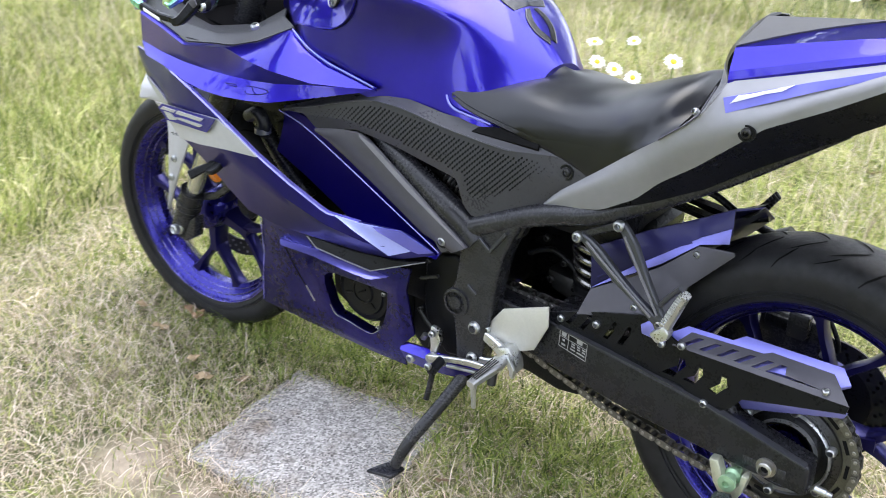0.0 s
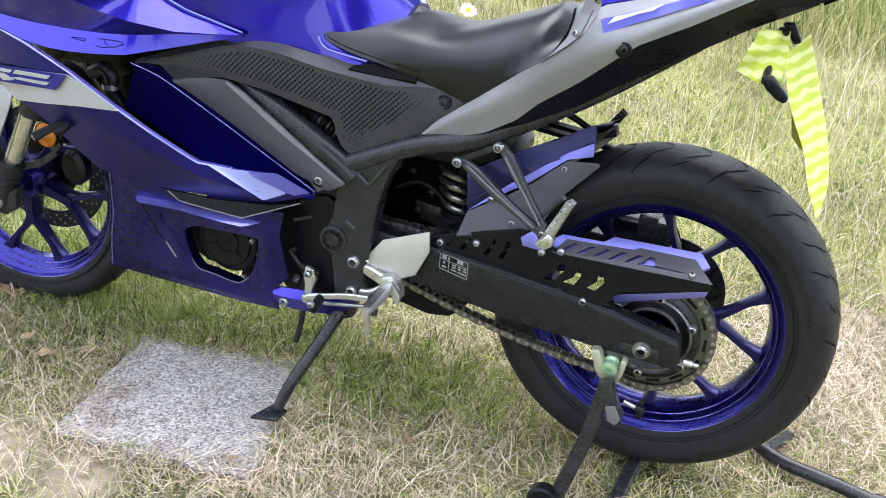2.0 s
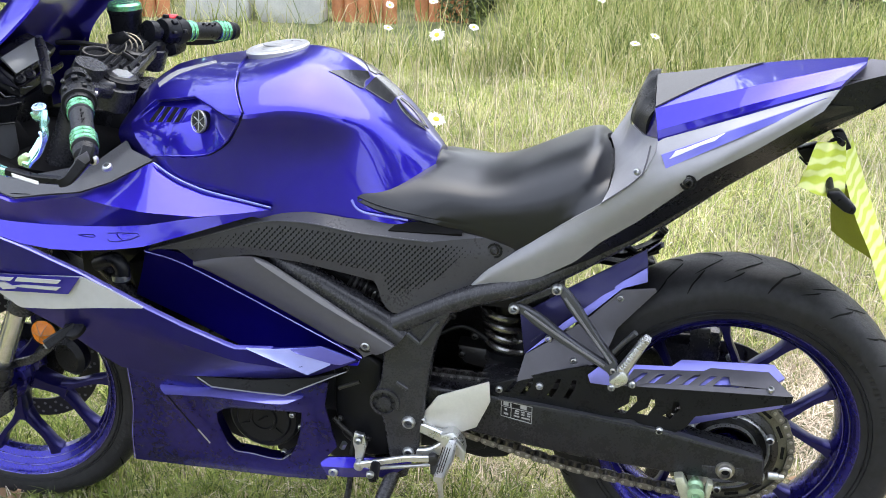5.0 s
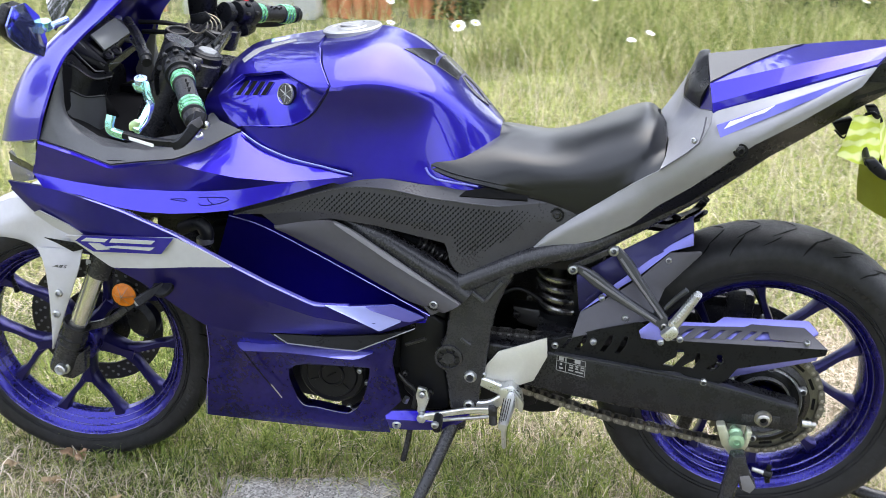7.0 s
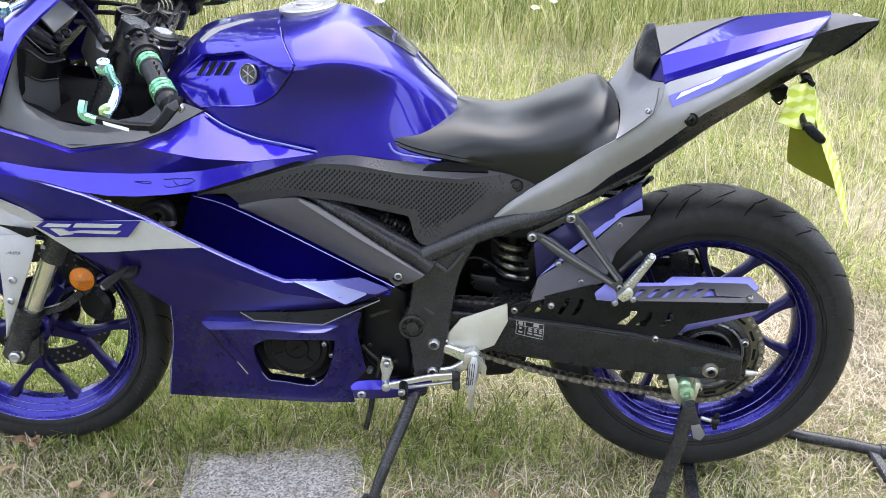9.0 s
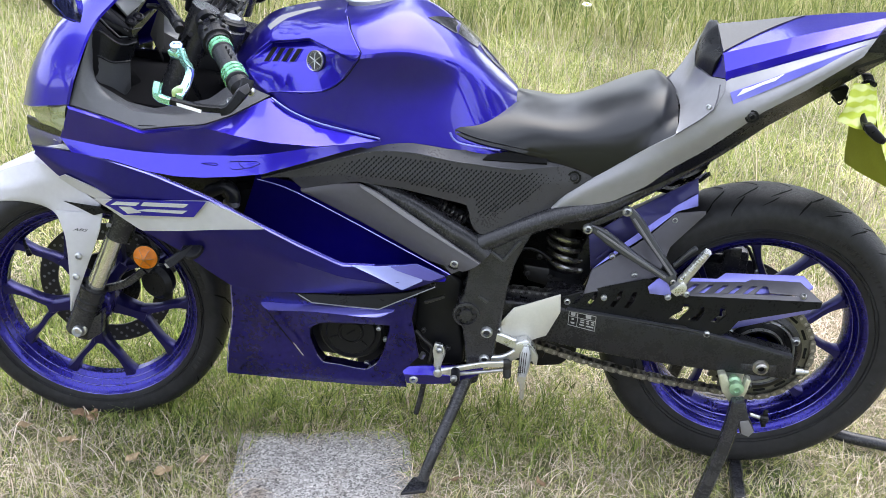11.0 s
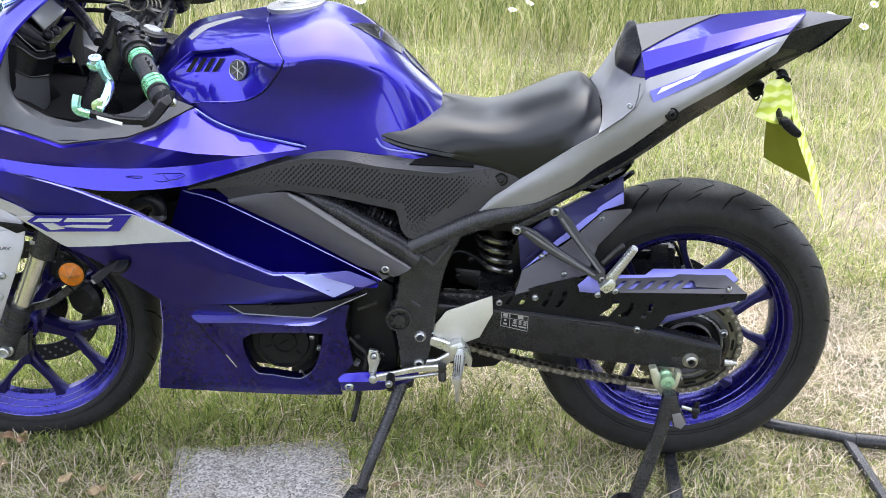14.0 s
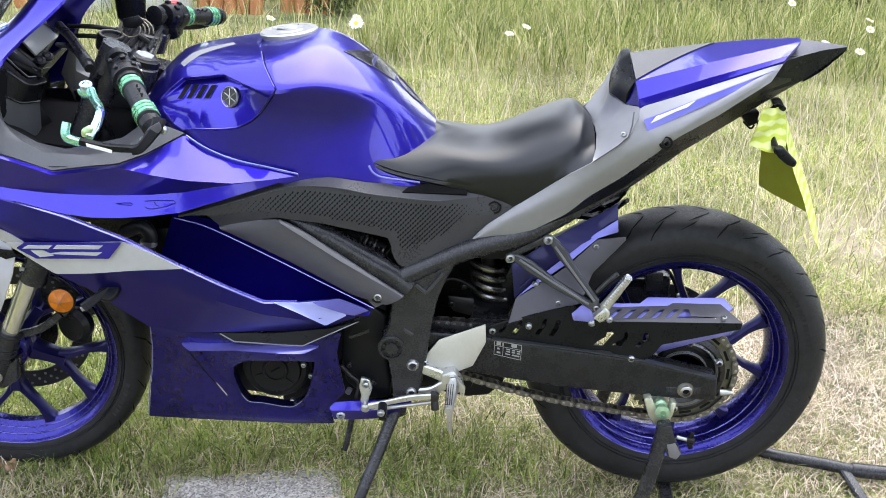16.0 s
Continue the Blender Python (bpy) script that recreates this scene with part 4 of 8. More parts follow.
part("arm_ridge", bar([(0.340, -0.1675, 0.604), (0.403, -0.1775, 0.567), (0.474, -0.1895, 0.529)], .004, .003, 12), EDGE_GREY, hang)
part("hanger_web", bar([(0.325, -0.155, 0.608), (0.361, -0.155, 0.629), (0.389, -0.155, 0.645)], .012, .008, 8), FRAME, hang)
part("hanger_boss", slab([(0.473, -0.189, 0.527), (0.490, -0.189, 0.539), (0.500, -0.189, 0.518), (0.486, -0.189, 0.505)], (0, .016, 0), .003), HANGER, hang)
part("boss_screw", bolt((0.4885, -0.1895, 0.521), .0055, h=.003), HANGER_PIN, hang)
part("hanger_bolt", bolt((0.390, -0.164, 0.646), .0095, h=.006), BOLT, hang)
part("hanger_bolt", bolt((0.322, -0.164, 0.605), .0095, h=.006), BOLT, hang)
p0, p1 = np.array((0.503, -0.196, 0.527)), np.array((0.537, -0.221, 0.603))
peg = part("footpeg", bar([tuple(p0), tuple((p0 + p1) / 2), tuple(p1)], (.019, .012), .014, 10), ALU, hang, "cast aluminium folding footpeg")
pr = bmesh.new()
for k in range(13):
    c = p0 + (p1 - p0) * (.08 + .88 * k / 12) + np.array((-.0045, -.003, .002))
    box(tuple(c), (.008, .014, .0022), .0006, Matrix.Rotation(radians(22), 3, "Y"), bm=pr)
part("peg_rib", pr, ALU, peg)
part("peg_block", slab([(0.482, -0.206, 0.509), (0.504, -0.206, 0.532), (0.514, -0.206, 0.520), (0.512, -0.206, 0.509), (0.496, -0.206, 0.498)], (0, .020, 0), .003), ALU, hang, "cast aluminium peg mount")
part("peg_rod", tube([(0.487, -0.188, 0.555), (0.504, -0.194, 0.580), (0.519, -0.200, 0.599)], [.0042, .0042, .005], 10), HANGER, hang)

# frame
chassis = part("frame", tube([(-0.119, -0.150, 0.673), (-0.034, -0.170, 0.644), (0.060, -0.168, 0.588), (0.107, -0.162, 0.556), (0.134, -0.160, 0.535)], [.022, .021, .021, .024, .024], 16), FRAME, BIKE, "satin black tubular frame")
part("seat_rail", tube([(0.113, -0.160, 0.552), (0.175, -0.158, 0.583), (0.247, -0.155, 0.617), (0.339, -0.150, 0.645), (0.399, -0.140, 0.675), (0.528, -0.120, 0.753), (0.672, -0.090, 0.856)], [.022, .02, .019, .018, .016, .014, .012], 14), FRAME, chassis)
part("frame_gusset", slab([(0.108, -0.158, 0.535), (0.167, -0.158, 0.559), (0.208, -0.158, 0.590), (0.225, -0.158, 0.599), (0.213, -0.158, 0.562), (0.177, -0.158, 0.530), (0.175, -0.158, 0.476), (0.170, -0.158, 0.427), (0.168, -0.158, 0.362), (0.159, -0.158, 0.289), (0.113, -0.158, 0.287), (0.104, -0.158, 0.355), (0.097, -0.158, 0.383), (0.085, -0.158, 0.423), (0.102, -0.158, 0.448), (0.103, -0.158, 0.491)], (0, .03, 0), .006, 3), FRAME, chassis, "satin black pivot plate")
JOINT = [(.063, .579), (.108, .565), (.165, .579), (.212, .602), (.222, .592), (.206, .560), (.192, .520), (.184, .476), (.178, .427), (.172, .362), (.160, .289), (.113, .287), (.104, .355), (.098, .383), (.086, .423), (.098, .448), (.103, .491), (.106, .541)]
part("frame_joint", slab([(x, -.174, z) for x, z in JOINT], (0, .045, 0), .011, 4), FRAME, chassis, "satin black cast frame joint", 60)
for k in range(7):
    u = k / 6
    part("harness_wrap", lathe([(-.0035, .010), (-.001, .0135), (.001, .0135), (.0035, .010)], (.040 + .050 * u, -.128, .616 - .024 * u), (.9, 0, -.43), 14), LINK_STEEL if k % 2 else STEEL_DARK, chassis, "crinkled metallic wrap on the wiring")
part("harness", tube([(-.02, -.125, .640), (.03, -.130, .622), (.095, -.128, .588), (.13, -.12, .56)], .009, 10), BLACK, chassis)
part("gusset_rib", bar([(0.147, -0.178, 0.549), (0.169, -0.178, 0.532)], .006, .006, 4), HANGER, chassis)
part("gusset_rib", bar([(0.169, -0.178, 0.532), (0.199, -0.178, 0.575)], .006, .006, 4), HANGER, chassis)
part("gusset_rib", bar([(0.128, -0.175, 0.452), (0.146, -0.175, 0.440)], .006, .006, 4), HANGER, chassis)
part("pivot_cap", lathe([(0, .027), (.006, .026), (.007, .021), (.003, .020), (.003, .013), (.008, .012), (.008, 0)], (0.106, -0.172, 0.410), (0, -1, 0), 30), FRAME, chassis, "ribbed swingarm pivot cap")
for k in range(8):
    a = radians(45 * k + 10)
    c = np.array((0.106, -0.179, 0.410))
    part("cap_rib", bar([tuple(c + np.array((math.cos(a), 0, math.sin(a))) * .013), tuple(c + np.array((math.cos(a), 0, math.sin(a))) * .019)], .0022, .003, 4), BLACK, chassis)
part("frame_tube", tube([(-0.172, 0.150, 0.552), (-0.078, 0.170, 0.499), (0.034, 0.168, 0.434), (0.091, 0.162, 0.402)], .022), FRAME, chassis)
part("seat_rail", tube(mirrored([(0.113, -0.160, 0.552), (0.247, -0.155, 0.617), (0.399, -0.140, 0.675), (0.672, -0.090, 0.856)]), .018), FRAME, chassis)
part("cross_tube", tube([(0.339, -0.150, 0.639), (0.362, 0.150, 0.529)], .012), FRAME, chassis)
part("tube_collar", lathe([(-.006, .0235), (.006, .0235)], (0.060, -0.168, 0.588), (.8, 0, -.55), 18), FRAME, chassis)

# engine, airbox and other dark works inside
eng = part("engine", box((-.03, 0, .43), (.26, .26, .18), .03), ENGINE, BIKE, "black twin-cylinder engine")
part("cylinder", box((-.10, 0, .56), (.20, .24, .20), .02, Matrix.Rotation(radians(-20), 3, "Y")), ENGINE, eng)
for k in range(5):
    part("cooling_fin", box((-.10 - .02 * k, 0, .50 + .03 * k), (.22, .27, .006), .002, Matrix.Rotation(radians(-20), 3, "Y")), ENGINE, eng)
cov = part("generator_cover", lathe([(0, .068), (.020, .066), (.026, .060), (.027, .051), (.0315, .048), (.031, .044), (.030, .026), (.0335, .024), (.0335, .021), (.031, .02), (.031, 0)], (-0.122, -0.130, 0.341), (0, -1, 0), 40), ENGINE, eng, "round black generator cover")
part("cover_slot", bar([(-.130, -.1625, .336), (-.114, -.1625, .347)], .003, .003, 4), PAD, cov)
for a in (35, 200, 320):
    d = np.array((math.cos(radians(a)), 0, math.sin(radians(a))))
    part("cover_rib", bar([tuple(np.array((-.122, -.161, .341)) + d * .028), tuple(np.array((-.122, -.161, .341)) + d * .043)], .003, .004, 4), ENGINE, cov)
for p in [(-.066, -.165, .357), (-.052, -.162, .331), (-.091, -.150, .265)]:
    part("cover_bolt", bolt(p, .0055), BOLT, cov)
part("sprocket_cover", slab([(0.004, -0.135, 0.456), (0.069, -0.135, 0.477), (0.094, -0.135, 0.460), (0.095, -0.135, 0.373), (0.106, -0.135, 0.309), (0.104, -0.135, 0.272), (0.061, -0.135, 0.264), (0.015, -0.135, 0.304), (0.004, -0.135, 0.355)], (0, .03, 0), .008, 3), ENGINE, eng, "black front sprocket cover")
# plain black slabs added to fill the gaps round the engine with dark
part("crankcase", slab([(-0.054, -0.115, 0.436), (0.112, -0.115, 0.457), (0.111, -0.115, 0.260), (0.002, -0.115, 0.224), (-0.044, -0.115, 0.269)], (0, .05, 0), .012, 3), ENGINE, eng, "black crankcase side")
part("cover_backing", slab([(-.240, -.118, .385), (-.03, -.118, .385), (-.03, -.118, .262), (-.078, -.118, .238), (-.116, -.118, .246), (-.114, -.118, .268), (-.160, -.118, .261), (-.190, -.118, .264), (-.232, -.118, .285)], (0, .02, 0), .004), ENGINE, eng)
part("cover_rib", bar([(0.024, -0.172, 0.427), (0.062, -0.172, 0.444)], .006, .006, 4), STEEL_DARK, eng)
for p in [(0.024, -0.170, 0.364), (0.074, -0.170, 0.328), (0.038, -0.170, 0.466)]:
    part("case_bolt", bolt(p, .005), STEEL_DARK, eng)
for p in [(-0.033, -0.150, 0.339), (-0.026, -0.150, 0.291), (-0.049, -0.150, 0.273)]:
    part("case_bolt", bolt(p, .004), BOLT, eng)
part("clutch_cable", tube([(0.006, -0.150, 0.351), (0.022, -0.150, 0.333), (0.041, -0.150, 0.314), (0.037, -0.150, 0.278)], .0045), STEEL_DARK, BIKE)
part("cable_nut", lathe([(-.006, .006), (.006, .006)], (0.022, -0.150, 0.294), (.4, 0, .9), 6), BOLT, BIKE)
for p in [(0.203, -0.050, 0.523), (0.243, -0.050, 0.487), (0.220, -0.050, 0.448), (0.268, -0.050, 0.445), (0.296, -0.050, 0.452)]:
    part("linkage_bolt", bolt(p, .007), STEEL_DARK, BIKE)
part("brake_hose", tube([(0.176, -0.060, 0.489), (0.220, -0.050, 0.505), (0.266, -0.050, 0.482), (0.296, -0.060, 0.451)], .005), BLACK, BIKE)
part("linkage_arm", slab([(0.210, -0.050, 0.467), (0.295, -0.050, 0.459), (0.326, -0.050, 0.428), (0.292, -0.050, 0.414), (0.223, -0.050, 0.429)], (0, .04, 0), .006), STEEL_DARK, BIKE, "dark suspension linkage")
part("wiring_loom", tube([(-0.039, -0.130, 0.624), (0.003, -0.130, 0.629), (0.046, -0.130, 0.613), (0.088, -0.130, 0.601)], .009), PAD, BIKE)
part("oil_sump", box((.03, 0, .30), (.12, .18, .10), .03), ENGINE, eng)
part("exhaust_box", box((.20, .02, .30), (.16, .2, .10), .03), ENGINE, eng)
part("lower_case", slab([(0.239, -0.060, 0.338), (0.297, -0.060, 0.328), (0.341, -0.060, 0.277), (0.308, -0.060, 0.241), (0.262, -0.060, 0.234), (0.185, -0.060, 0.248), (0.170, -0.060, 0.321)], (0, .12, 0), .01), ENGINE, eng)
part("airbox", box((.05, 0, .68), (.30, .24, .14), .03), BLACK, BIKE, "black airbox under the tank")
part("battery_tray", box((.30, 0, .62), (.16, .22, .10), .02), BLACK, BIKE)
part("inner_mudguard", box((.34, .02, .50), (.05, .16, .22), .02, Matrix.Rotation(radians(20), 3, "Y")), BLACK, BIKE)
part("radiator", box((-.31, 0, .50), (.04, .30, .26), .006, Matrix.Rotation(radians(-12), 3, "Y")), ENGINE, BIKE)
part("headstock", tube([(-.40, 0, .72), (-.34, 0, .90)], .035), FRAME, BIKE)
part("main_spar", tube([(-.37, -.05, .80), (-.2, -.13, .72), (-0.099, -0.150, 0.663)], .026), FRAME, BIKE)
part("main_spar", tube([(-.37, .05, .80), (-.2, .13, .72), mirrored([(-0.099, -0.150, 0.663)])[0]], .026), FRAME, BIKE)
hose = part("coolant_hose", tube([(-0.388, -0.190, 0.635), (-0.352, -0.200, 0.652), (-0.338, -0.200, 0.635), (-0.342, -0.200, 0.613)], .013, 12), COCKPIT, BIKE, "ribbed grey coolant hose with clamp")
part("hose_clamp", lathe([(-.005, .0155), (.005, .0155)], (-0.342, -0.200, 0.620), (0, 0, 1), 16), BOLT, hose)
part("inner_tube", tube([(-0.401, -0.150, 0.618), (-0.348, -0.150, 0.553), (-0.279, -0.140, 0.480)], .016), FRAME, BIKE)
# black boxes added behind the bodywork so that its gaps stay dark
part("dark_backing", box((-.44, -.10, .665), (.26, .02, .10), .006), BLACK, BIKE)
part("dark_backing", box((-.24, .06, .62), (.40, .02, .34), .006), BLACK, BIKE)
part("dark_backing", box((.08, .10, .50), (.20, .02, .34), .006), BLACK, BIKE)
part("dark_backing", box((.23, .08, .47), (.24, .02, .38), .006), BLACK, BIKE)
part("dark_backing", box((-.46, .09, .69), (.34, .02, .26), .006), BLACK, BIKE)
part("dark_backing", box((-.42, -.04, .62), (.16, .02, .20), .006), BLACK, BIKE)
part("dark_backing", box((-.55, -.03, .66), (.12, .02, .12), .006), BLACK, BIKE)
part("cable_end", slab([(0.178, -0.160, 0.504), (0.184, -0.160, 0.510), (0.188, -0.160, 0.500), (0.180, -0.160, 0.495)], (0, .004, 0), .001), WHITE, BIKE)
vis = bmesh.new()
vp = [(0.056, -0.120, 0.601), (0.097, -0.120, 0.595)]
for k in range(7):
    t = k / 6
    p = np.array(vp[0]) * (1 - t) + np.array(vp[1]) * t
    lathe([(0, .010), (.004, .012), (.008, .010)], tuple(p), (.9, 0, -.3), 12, vis)
part("breather_hose", vis, STEEL_DARK, BIKE)

# rear shock with coil spring
shock = part("rear_shock", tube([(0.290, -0.020, 0.563), (0.305, -0.020, 0.451)], .018), STEEL_DARK, BIKE, "rear shock absorber with black coil spring")
a, b = (np.array(p) for p in [(0.288, -0.030, 0.552), (0.301, -0.030, 0.463)])
co = []
for k in range(90):
    t = k / 89
    w = 2 * math.pi * 4.2 * t
    co.append(a + (b - a) * t + .037 * np.array((math.cos(w), math.sin(w), 0)) + np.array((0, 0, -.004 * math.cos(w))))
part("spring", tube(co, .0068, 10, soft=False), SPRING, shock, "glossy dark coil spring")
part("spring_seat", lathe([(0, .042), (.012, .042), (.014, .03)], tuple(b - np.array((0, 0, .012))), (0, 0, 1), 24), ENGINE, shock)

# rider's rearset: heel plate, hanger, peg, gear lever and rod
heel = part("heel_plate", slab([(0.166, -0.165, 0.381), (0.197, -0.165, 0.426), (0.285, -0.165, 0.464), (0.288, -0.165, 0.425), (0.265, -0.165, 0.371), (0.217, -0.165, 0.348), (0.184, -0.165, 0.354)], (0, .004, 0), .0016), ALU_PLATE, BIKE, "satin aluminium heel guard plate")
part("plate_bolt", bolt((0.170, -0.169, 0.376), .007), BOLT, heel)
part("plate_bolt", bolt((0.215, -0.169, 0.360), .007), BOLT, heel)
rs = part("footrest_hanger", bar([(0.148, -0.165, 0.369), (0.189, -0.170, 0.357), (0.223, -0.178, 0.348)], (.018, .024), .012, 10), ALU, BIKE, "cast aluminium footrest hanger")
part("hanger_arm", bar([(0.146, -0.165, 0.309), (0.185, -0.170, 0.315), (0.223, -0.178, 0.344)], (.016, .022), .012, 10), ALU, rs)
part("hanger_bolt", bolt((0.148, -0.172, 0.374), .0125, h=.010), BOLT, rs)
part("hanger_bolt", bolt((0.147, -0.172, 0.312), .011, h=.008), BOLT, rs)
part("pivot_boss", slab([(.204, -.188, .362), (.228, -.188, .372), (.246, -.188, .350), (.250, -.188, .328), (.236, -.188, .318), (.226, -.188, .336), (.206, -.188, .334)], (0, .026, 0), .005), ALU, rs)
part("peg_clevis", slab([(.232, -.200, .366), (.252, -.202, .342), (.250, -.202, .322), (.242, -.200, .326), (.240, -.200, .342)], (0, .010, 0), .002), ALU, rs)
rpeg = part("footpeg", bar([(.228, -.190, .352), (.226, -.225, .348), (.222, -.262, .344), (.220, -.285, .341)], (.013, .020, .021, .018, .015), (.012, .015, .014, .012), 14, axis=(0, 0, 1)), ALU, rs, "ribbed aluminium rider footpeg")
for k in range(4):
    part("peg_groove", bar([(.2155 + .0042 * k, -.214, .3572), (.2135 + .0038 * k, -.276, .3500)], .0014, .0016, 4, axis=(0, 0, 1)), STEEL_DARK, rpeg)
part("peg_feeler", lathe([(0, .0055), (.006, .0062), (.010, .0048), (.044, .0040), (.047, .002)], (.222, -.278, .338), (.05, .05, -1), 12), ALU, rpeg, "peg feeler bolt")
gear = part("gear_lever", bar([(0.065, -0.190, 0.286), (0.142, -0.185, 0.305), (0.186, -0.185, 0.311)], (.010, .013), .008, 10), ALU, BIKE, "aluminium gear lever")
part("toe_peg", lathe([(0, .009), (.03, .0095), (.032, .007), (.036, .007), (.037, 0)], (0.092, -0.190, 0.290), (.05, -1, -.25), 16), BLACK, gear, "black rubber toe peg")
part("toe_bolt", bolt((0.091, -0.230, 0.295), .007, (.05, -1, -.25)), BOLT, gear)
part("shift_rod", tube([(0.092, -0.170, 0.269), (0.186, -0.170, 0.288)], .004), BOLT, gear)
part("rod_joint", lathe([(-.01, .010), (.012, .010), (.014, .006)], (0.192, -0.175, 0.309), (0, -1, 0), 16), STEEL_DARK, gear)
part("rod_end", lathe([(-.012, .008), (.014, .008), (.016, .005)], (0.194, -0.175, 0.291), (.1, -.3, -1), 12), STEEL_DARK, gear)
part("shift_arm", slab([(0.047, -0.165, 0.334), (0.065, -0.165, 0.330), (0.070, -0.165, 0.309), (0.063, -0.165, 0.288), (0.061, -0.165, 0.267), (0.045, -0.165, 0.266), (0.047, -0.165, 0.293), (0.043, -0.165, 0.313)], (0, .010, 0), .003), ALU, gear, "aluminium shift arm")
part("shift_arm_bolt", bolt((0.057, -0.176, 0.324), .007), BOLT, gear)
part("shift_joint", lathe([(-.004, .009), (.010, .009), (.012, .005)], (0.057, -0.170, 0.273), (0, -1, 0), 14), BOLT, gear)
part("shift_link", bar([(0.057, -0.172, 0.274), (0.089, -0.172, 0.271)], .009, .008, 4), ALU, gear)

# side stand, folded down
stand = part("side_stand", tube([(0.113, -0.140, 0.244), (0.093, -0.175, 0.194), (0.059, -0.230, 0.116), (0.041, -0.250, 0.063)], [.014, .0125, .012, .011], 12), FRAME, BIKE, "black side stand swung down")
part("stand_foot", slab([(.0, -.285, .045), (.05, -.27, .045), (.055, -.235, .047), (.02, -.23, .047)], (0, 0, .008), .003), FRAME, stand)
part("stand_bracket", slab([(0.072, -0.135, 0.260), (0.141, -0.135, 0.266), (0.136, -0.135, 0.231), (0.098, -0.135, 0.213), (0.075, -0.135, 0.225)], (0, .03, 0), .004), FRAME, stand)
part("stand_hook", tube([(0.026, -0.120, 0.215), (0.020, -0.120, 0.174), (0.012, -0.120, 0.134)], .006), FRAME, stand)

# ---- bodywork ----
# lower belly panel with an opening for the engine cover
OUT = [(-0.348, -0.205, 0.455), (-0.291, -0.210, 0.449), (-0.213, -0.205, 0.442), (-0.117, -0.200, 0.440), (-0.032, -0.195, 0.442), (0.009, -0.185, 0.443), (0.001, -0.185, 0.396), (0.009, -0.180, 0.350), (0.017, -0.175, 0.306), (-0.012, -0.175, 0.272), (-0.006, -0.165, 0.226), (-0.084, -0.165, 0.222), (-0.174, -0.168, 0.224), (-0.264, -0.170, 0.226), (-0.373, -0.175, 0.231), (-0.364, -0.185, 0.300), (-0.354, -0.190, 0.355), (-0.348, -0.200, 0.398)]
HOLE = [(-0.185, -0.186, 0.369), (-0.165, -0.188, 0.374), (-0.137, -0.188, 0.375), (-0.099, -0.188, 0.377), (-0.061, -0.186, 0.377), (-0.043, -0.184, 0.376), (-0.044, -0.182, 0.361), (-0.049, -0.178, 0.333), (-0.056, -0.176, 0.305), (-0.067, -0.174, 0.282), (-0.087, -0.172, 0.266), (-0.110, -0.173, 0.267), (-0.143, -0.174, 0.273), (-0.173, -0.176, 0.277), (-0.187, -0.178, 0.295), (-0.195, -0.180, 0.319), (-0.200, -0.183, 0.340), (-0.199, -0.185, 0.358)]
def ring(a, b, t, lift=0.0):
    return [tuple(np.array(p) * (1 - t) + np.array(q) * t + np.array((0, -lift, 0))) for p, q in zip(a, b)]
def lay_rim(rail):
    return [(x, y - .003, z + .001) for x, y, z in rail]
rails = [OUT, ring(OUT, HOLE, .35, .006), ring(OUT, HOLE, .7, .005), ring(OUT, HOLE, .96, .002), HOLE, [(x, y + .02, z) for x, y, z in HOLE]]
belly = both("belly_pan", rails, BELLY, BIKE, "dusty blue lower belly fairing, toned darker for its dim reflections", thick=.004, sub=3, closed=True)
# crease in the highlight blue, so its bright band is partly painted
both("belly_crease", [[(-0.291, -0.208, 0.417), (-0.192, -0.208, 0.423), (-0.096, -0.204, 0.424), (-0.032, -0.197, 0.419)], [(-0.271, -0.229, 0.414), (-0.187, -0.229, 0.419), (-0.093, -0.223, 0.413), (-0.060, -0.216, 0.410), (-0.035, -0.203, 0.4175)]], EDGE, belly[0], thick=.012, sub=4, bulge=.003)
both("belly_tail", [[(-0.017, -0.170, 0.277), (0.030, -0.165, 0.280), (0.096, -0.160, 0.282), (0.146, -0.150, 0.284)], [(-0.011, -0.180, 0.265), (0.031, -0.175, 0.264), (0.092, -0.165, 0.261), (0.147, -0.150, 0.268)], [(-0.006, -0.165, 0.236), (0.029, -0.160, 0.233), (0.074, -0.155, 0.235), (0.108, -0.150, 0.239)]], BLUE, belly[0], thick=.004)
part("hole_rim", tube(lay_rim(HOLE[9:15]), .0007, 6), TAIL_GREY, belly[0], "pale rim along the opening's lower edge")
part("belly_screw", bolt((0.008, -0.172, 0.250), .009, h=.005), BOLT, belly[0])
both("belly_insert", [[(-0.224, -0.212, 0.446), (-0.116, -0.210, 0.449), (-0.010, -0.200, 0.459), (0.044, -0.188, 0.471)], [(-0.198, -0.218, 0.433), (-0.115, -0.216, 0.431), (-0.060, -0.212, 0.428), (0.044, -0.190, 0.471)]], BLACK, BIKE, "black insert with a pale edge", thick=.006, sub=3)
part("insert_edge", tube([(-0.216, -0.214, 0.446), (-0.189, -0.219, 0.433), (-0.115, -0.218, 0.430), (-0.061, -0.214, 0.427), (0.044, -0.190, 0.472)], .0012, 8, soft=False), TAIL_GREY, BIKE)
part("belly_groove", bar([(-0.285, -0.212, 0.414), (-0.249, -0.208, 0.359), (-0.212, -0.198, 0.301)], .0010, .003, 8), PAD, belly[0])
part("belly_front_edge", tube([(-0.349, -0.206, 0.450), (-0.349, -0.202, 0.398), (-0.355, -0.192, 0.355), (-0.365, -0.187, 0.300), (-0.373, -0.178, 0.236)], .0009, 6), EDGE, belly[0])
part("groove_glint", bar([(-0.229, -0.204, 0.332), (-0.211, -0.199, 0.302)], .0012, .003, 6), SILVER, belly[0])

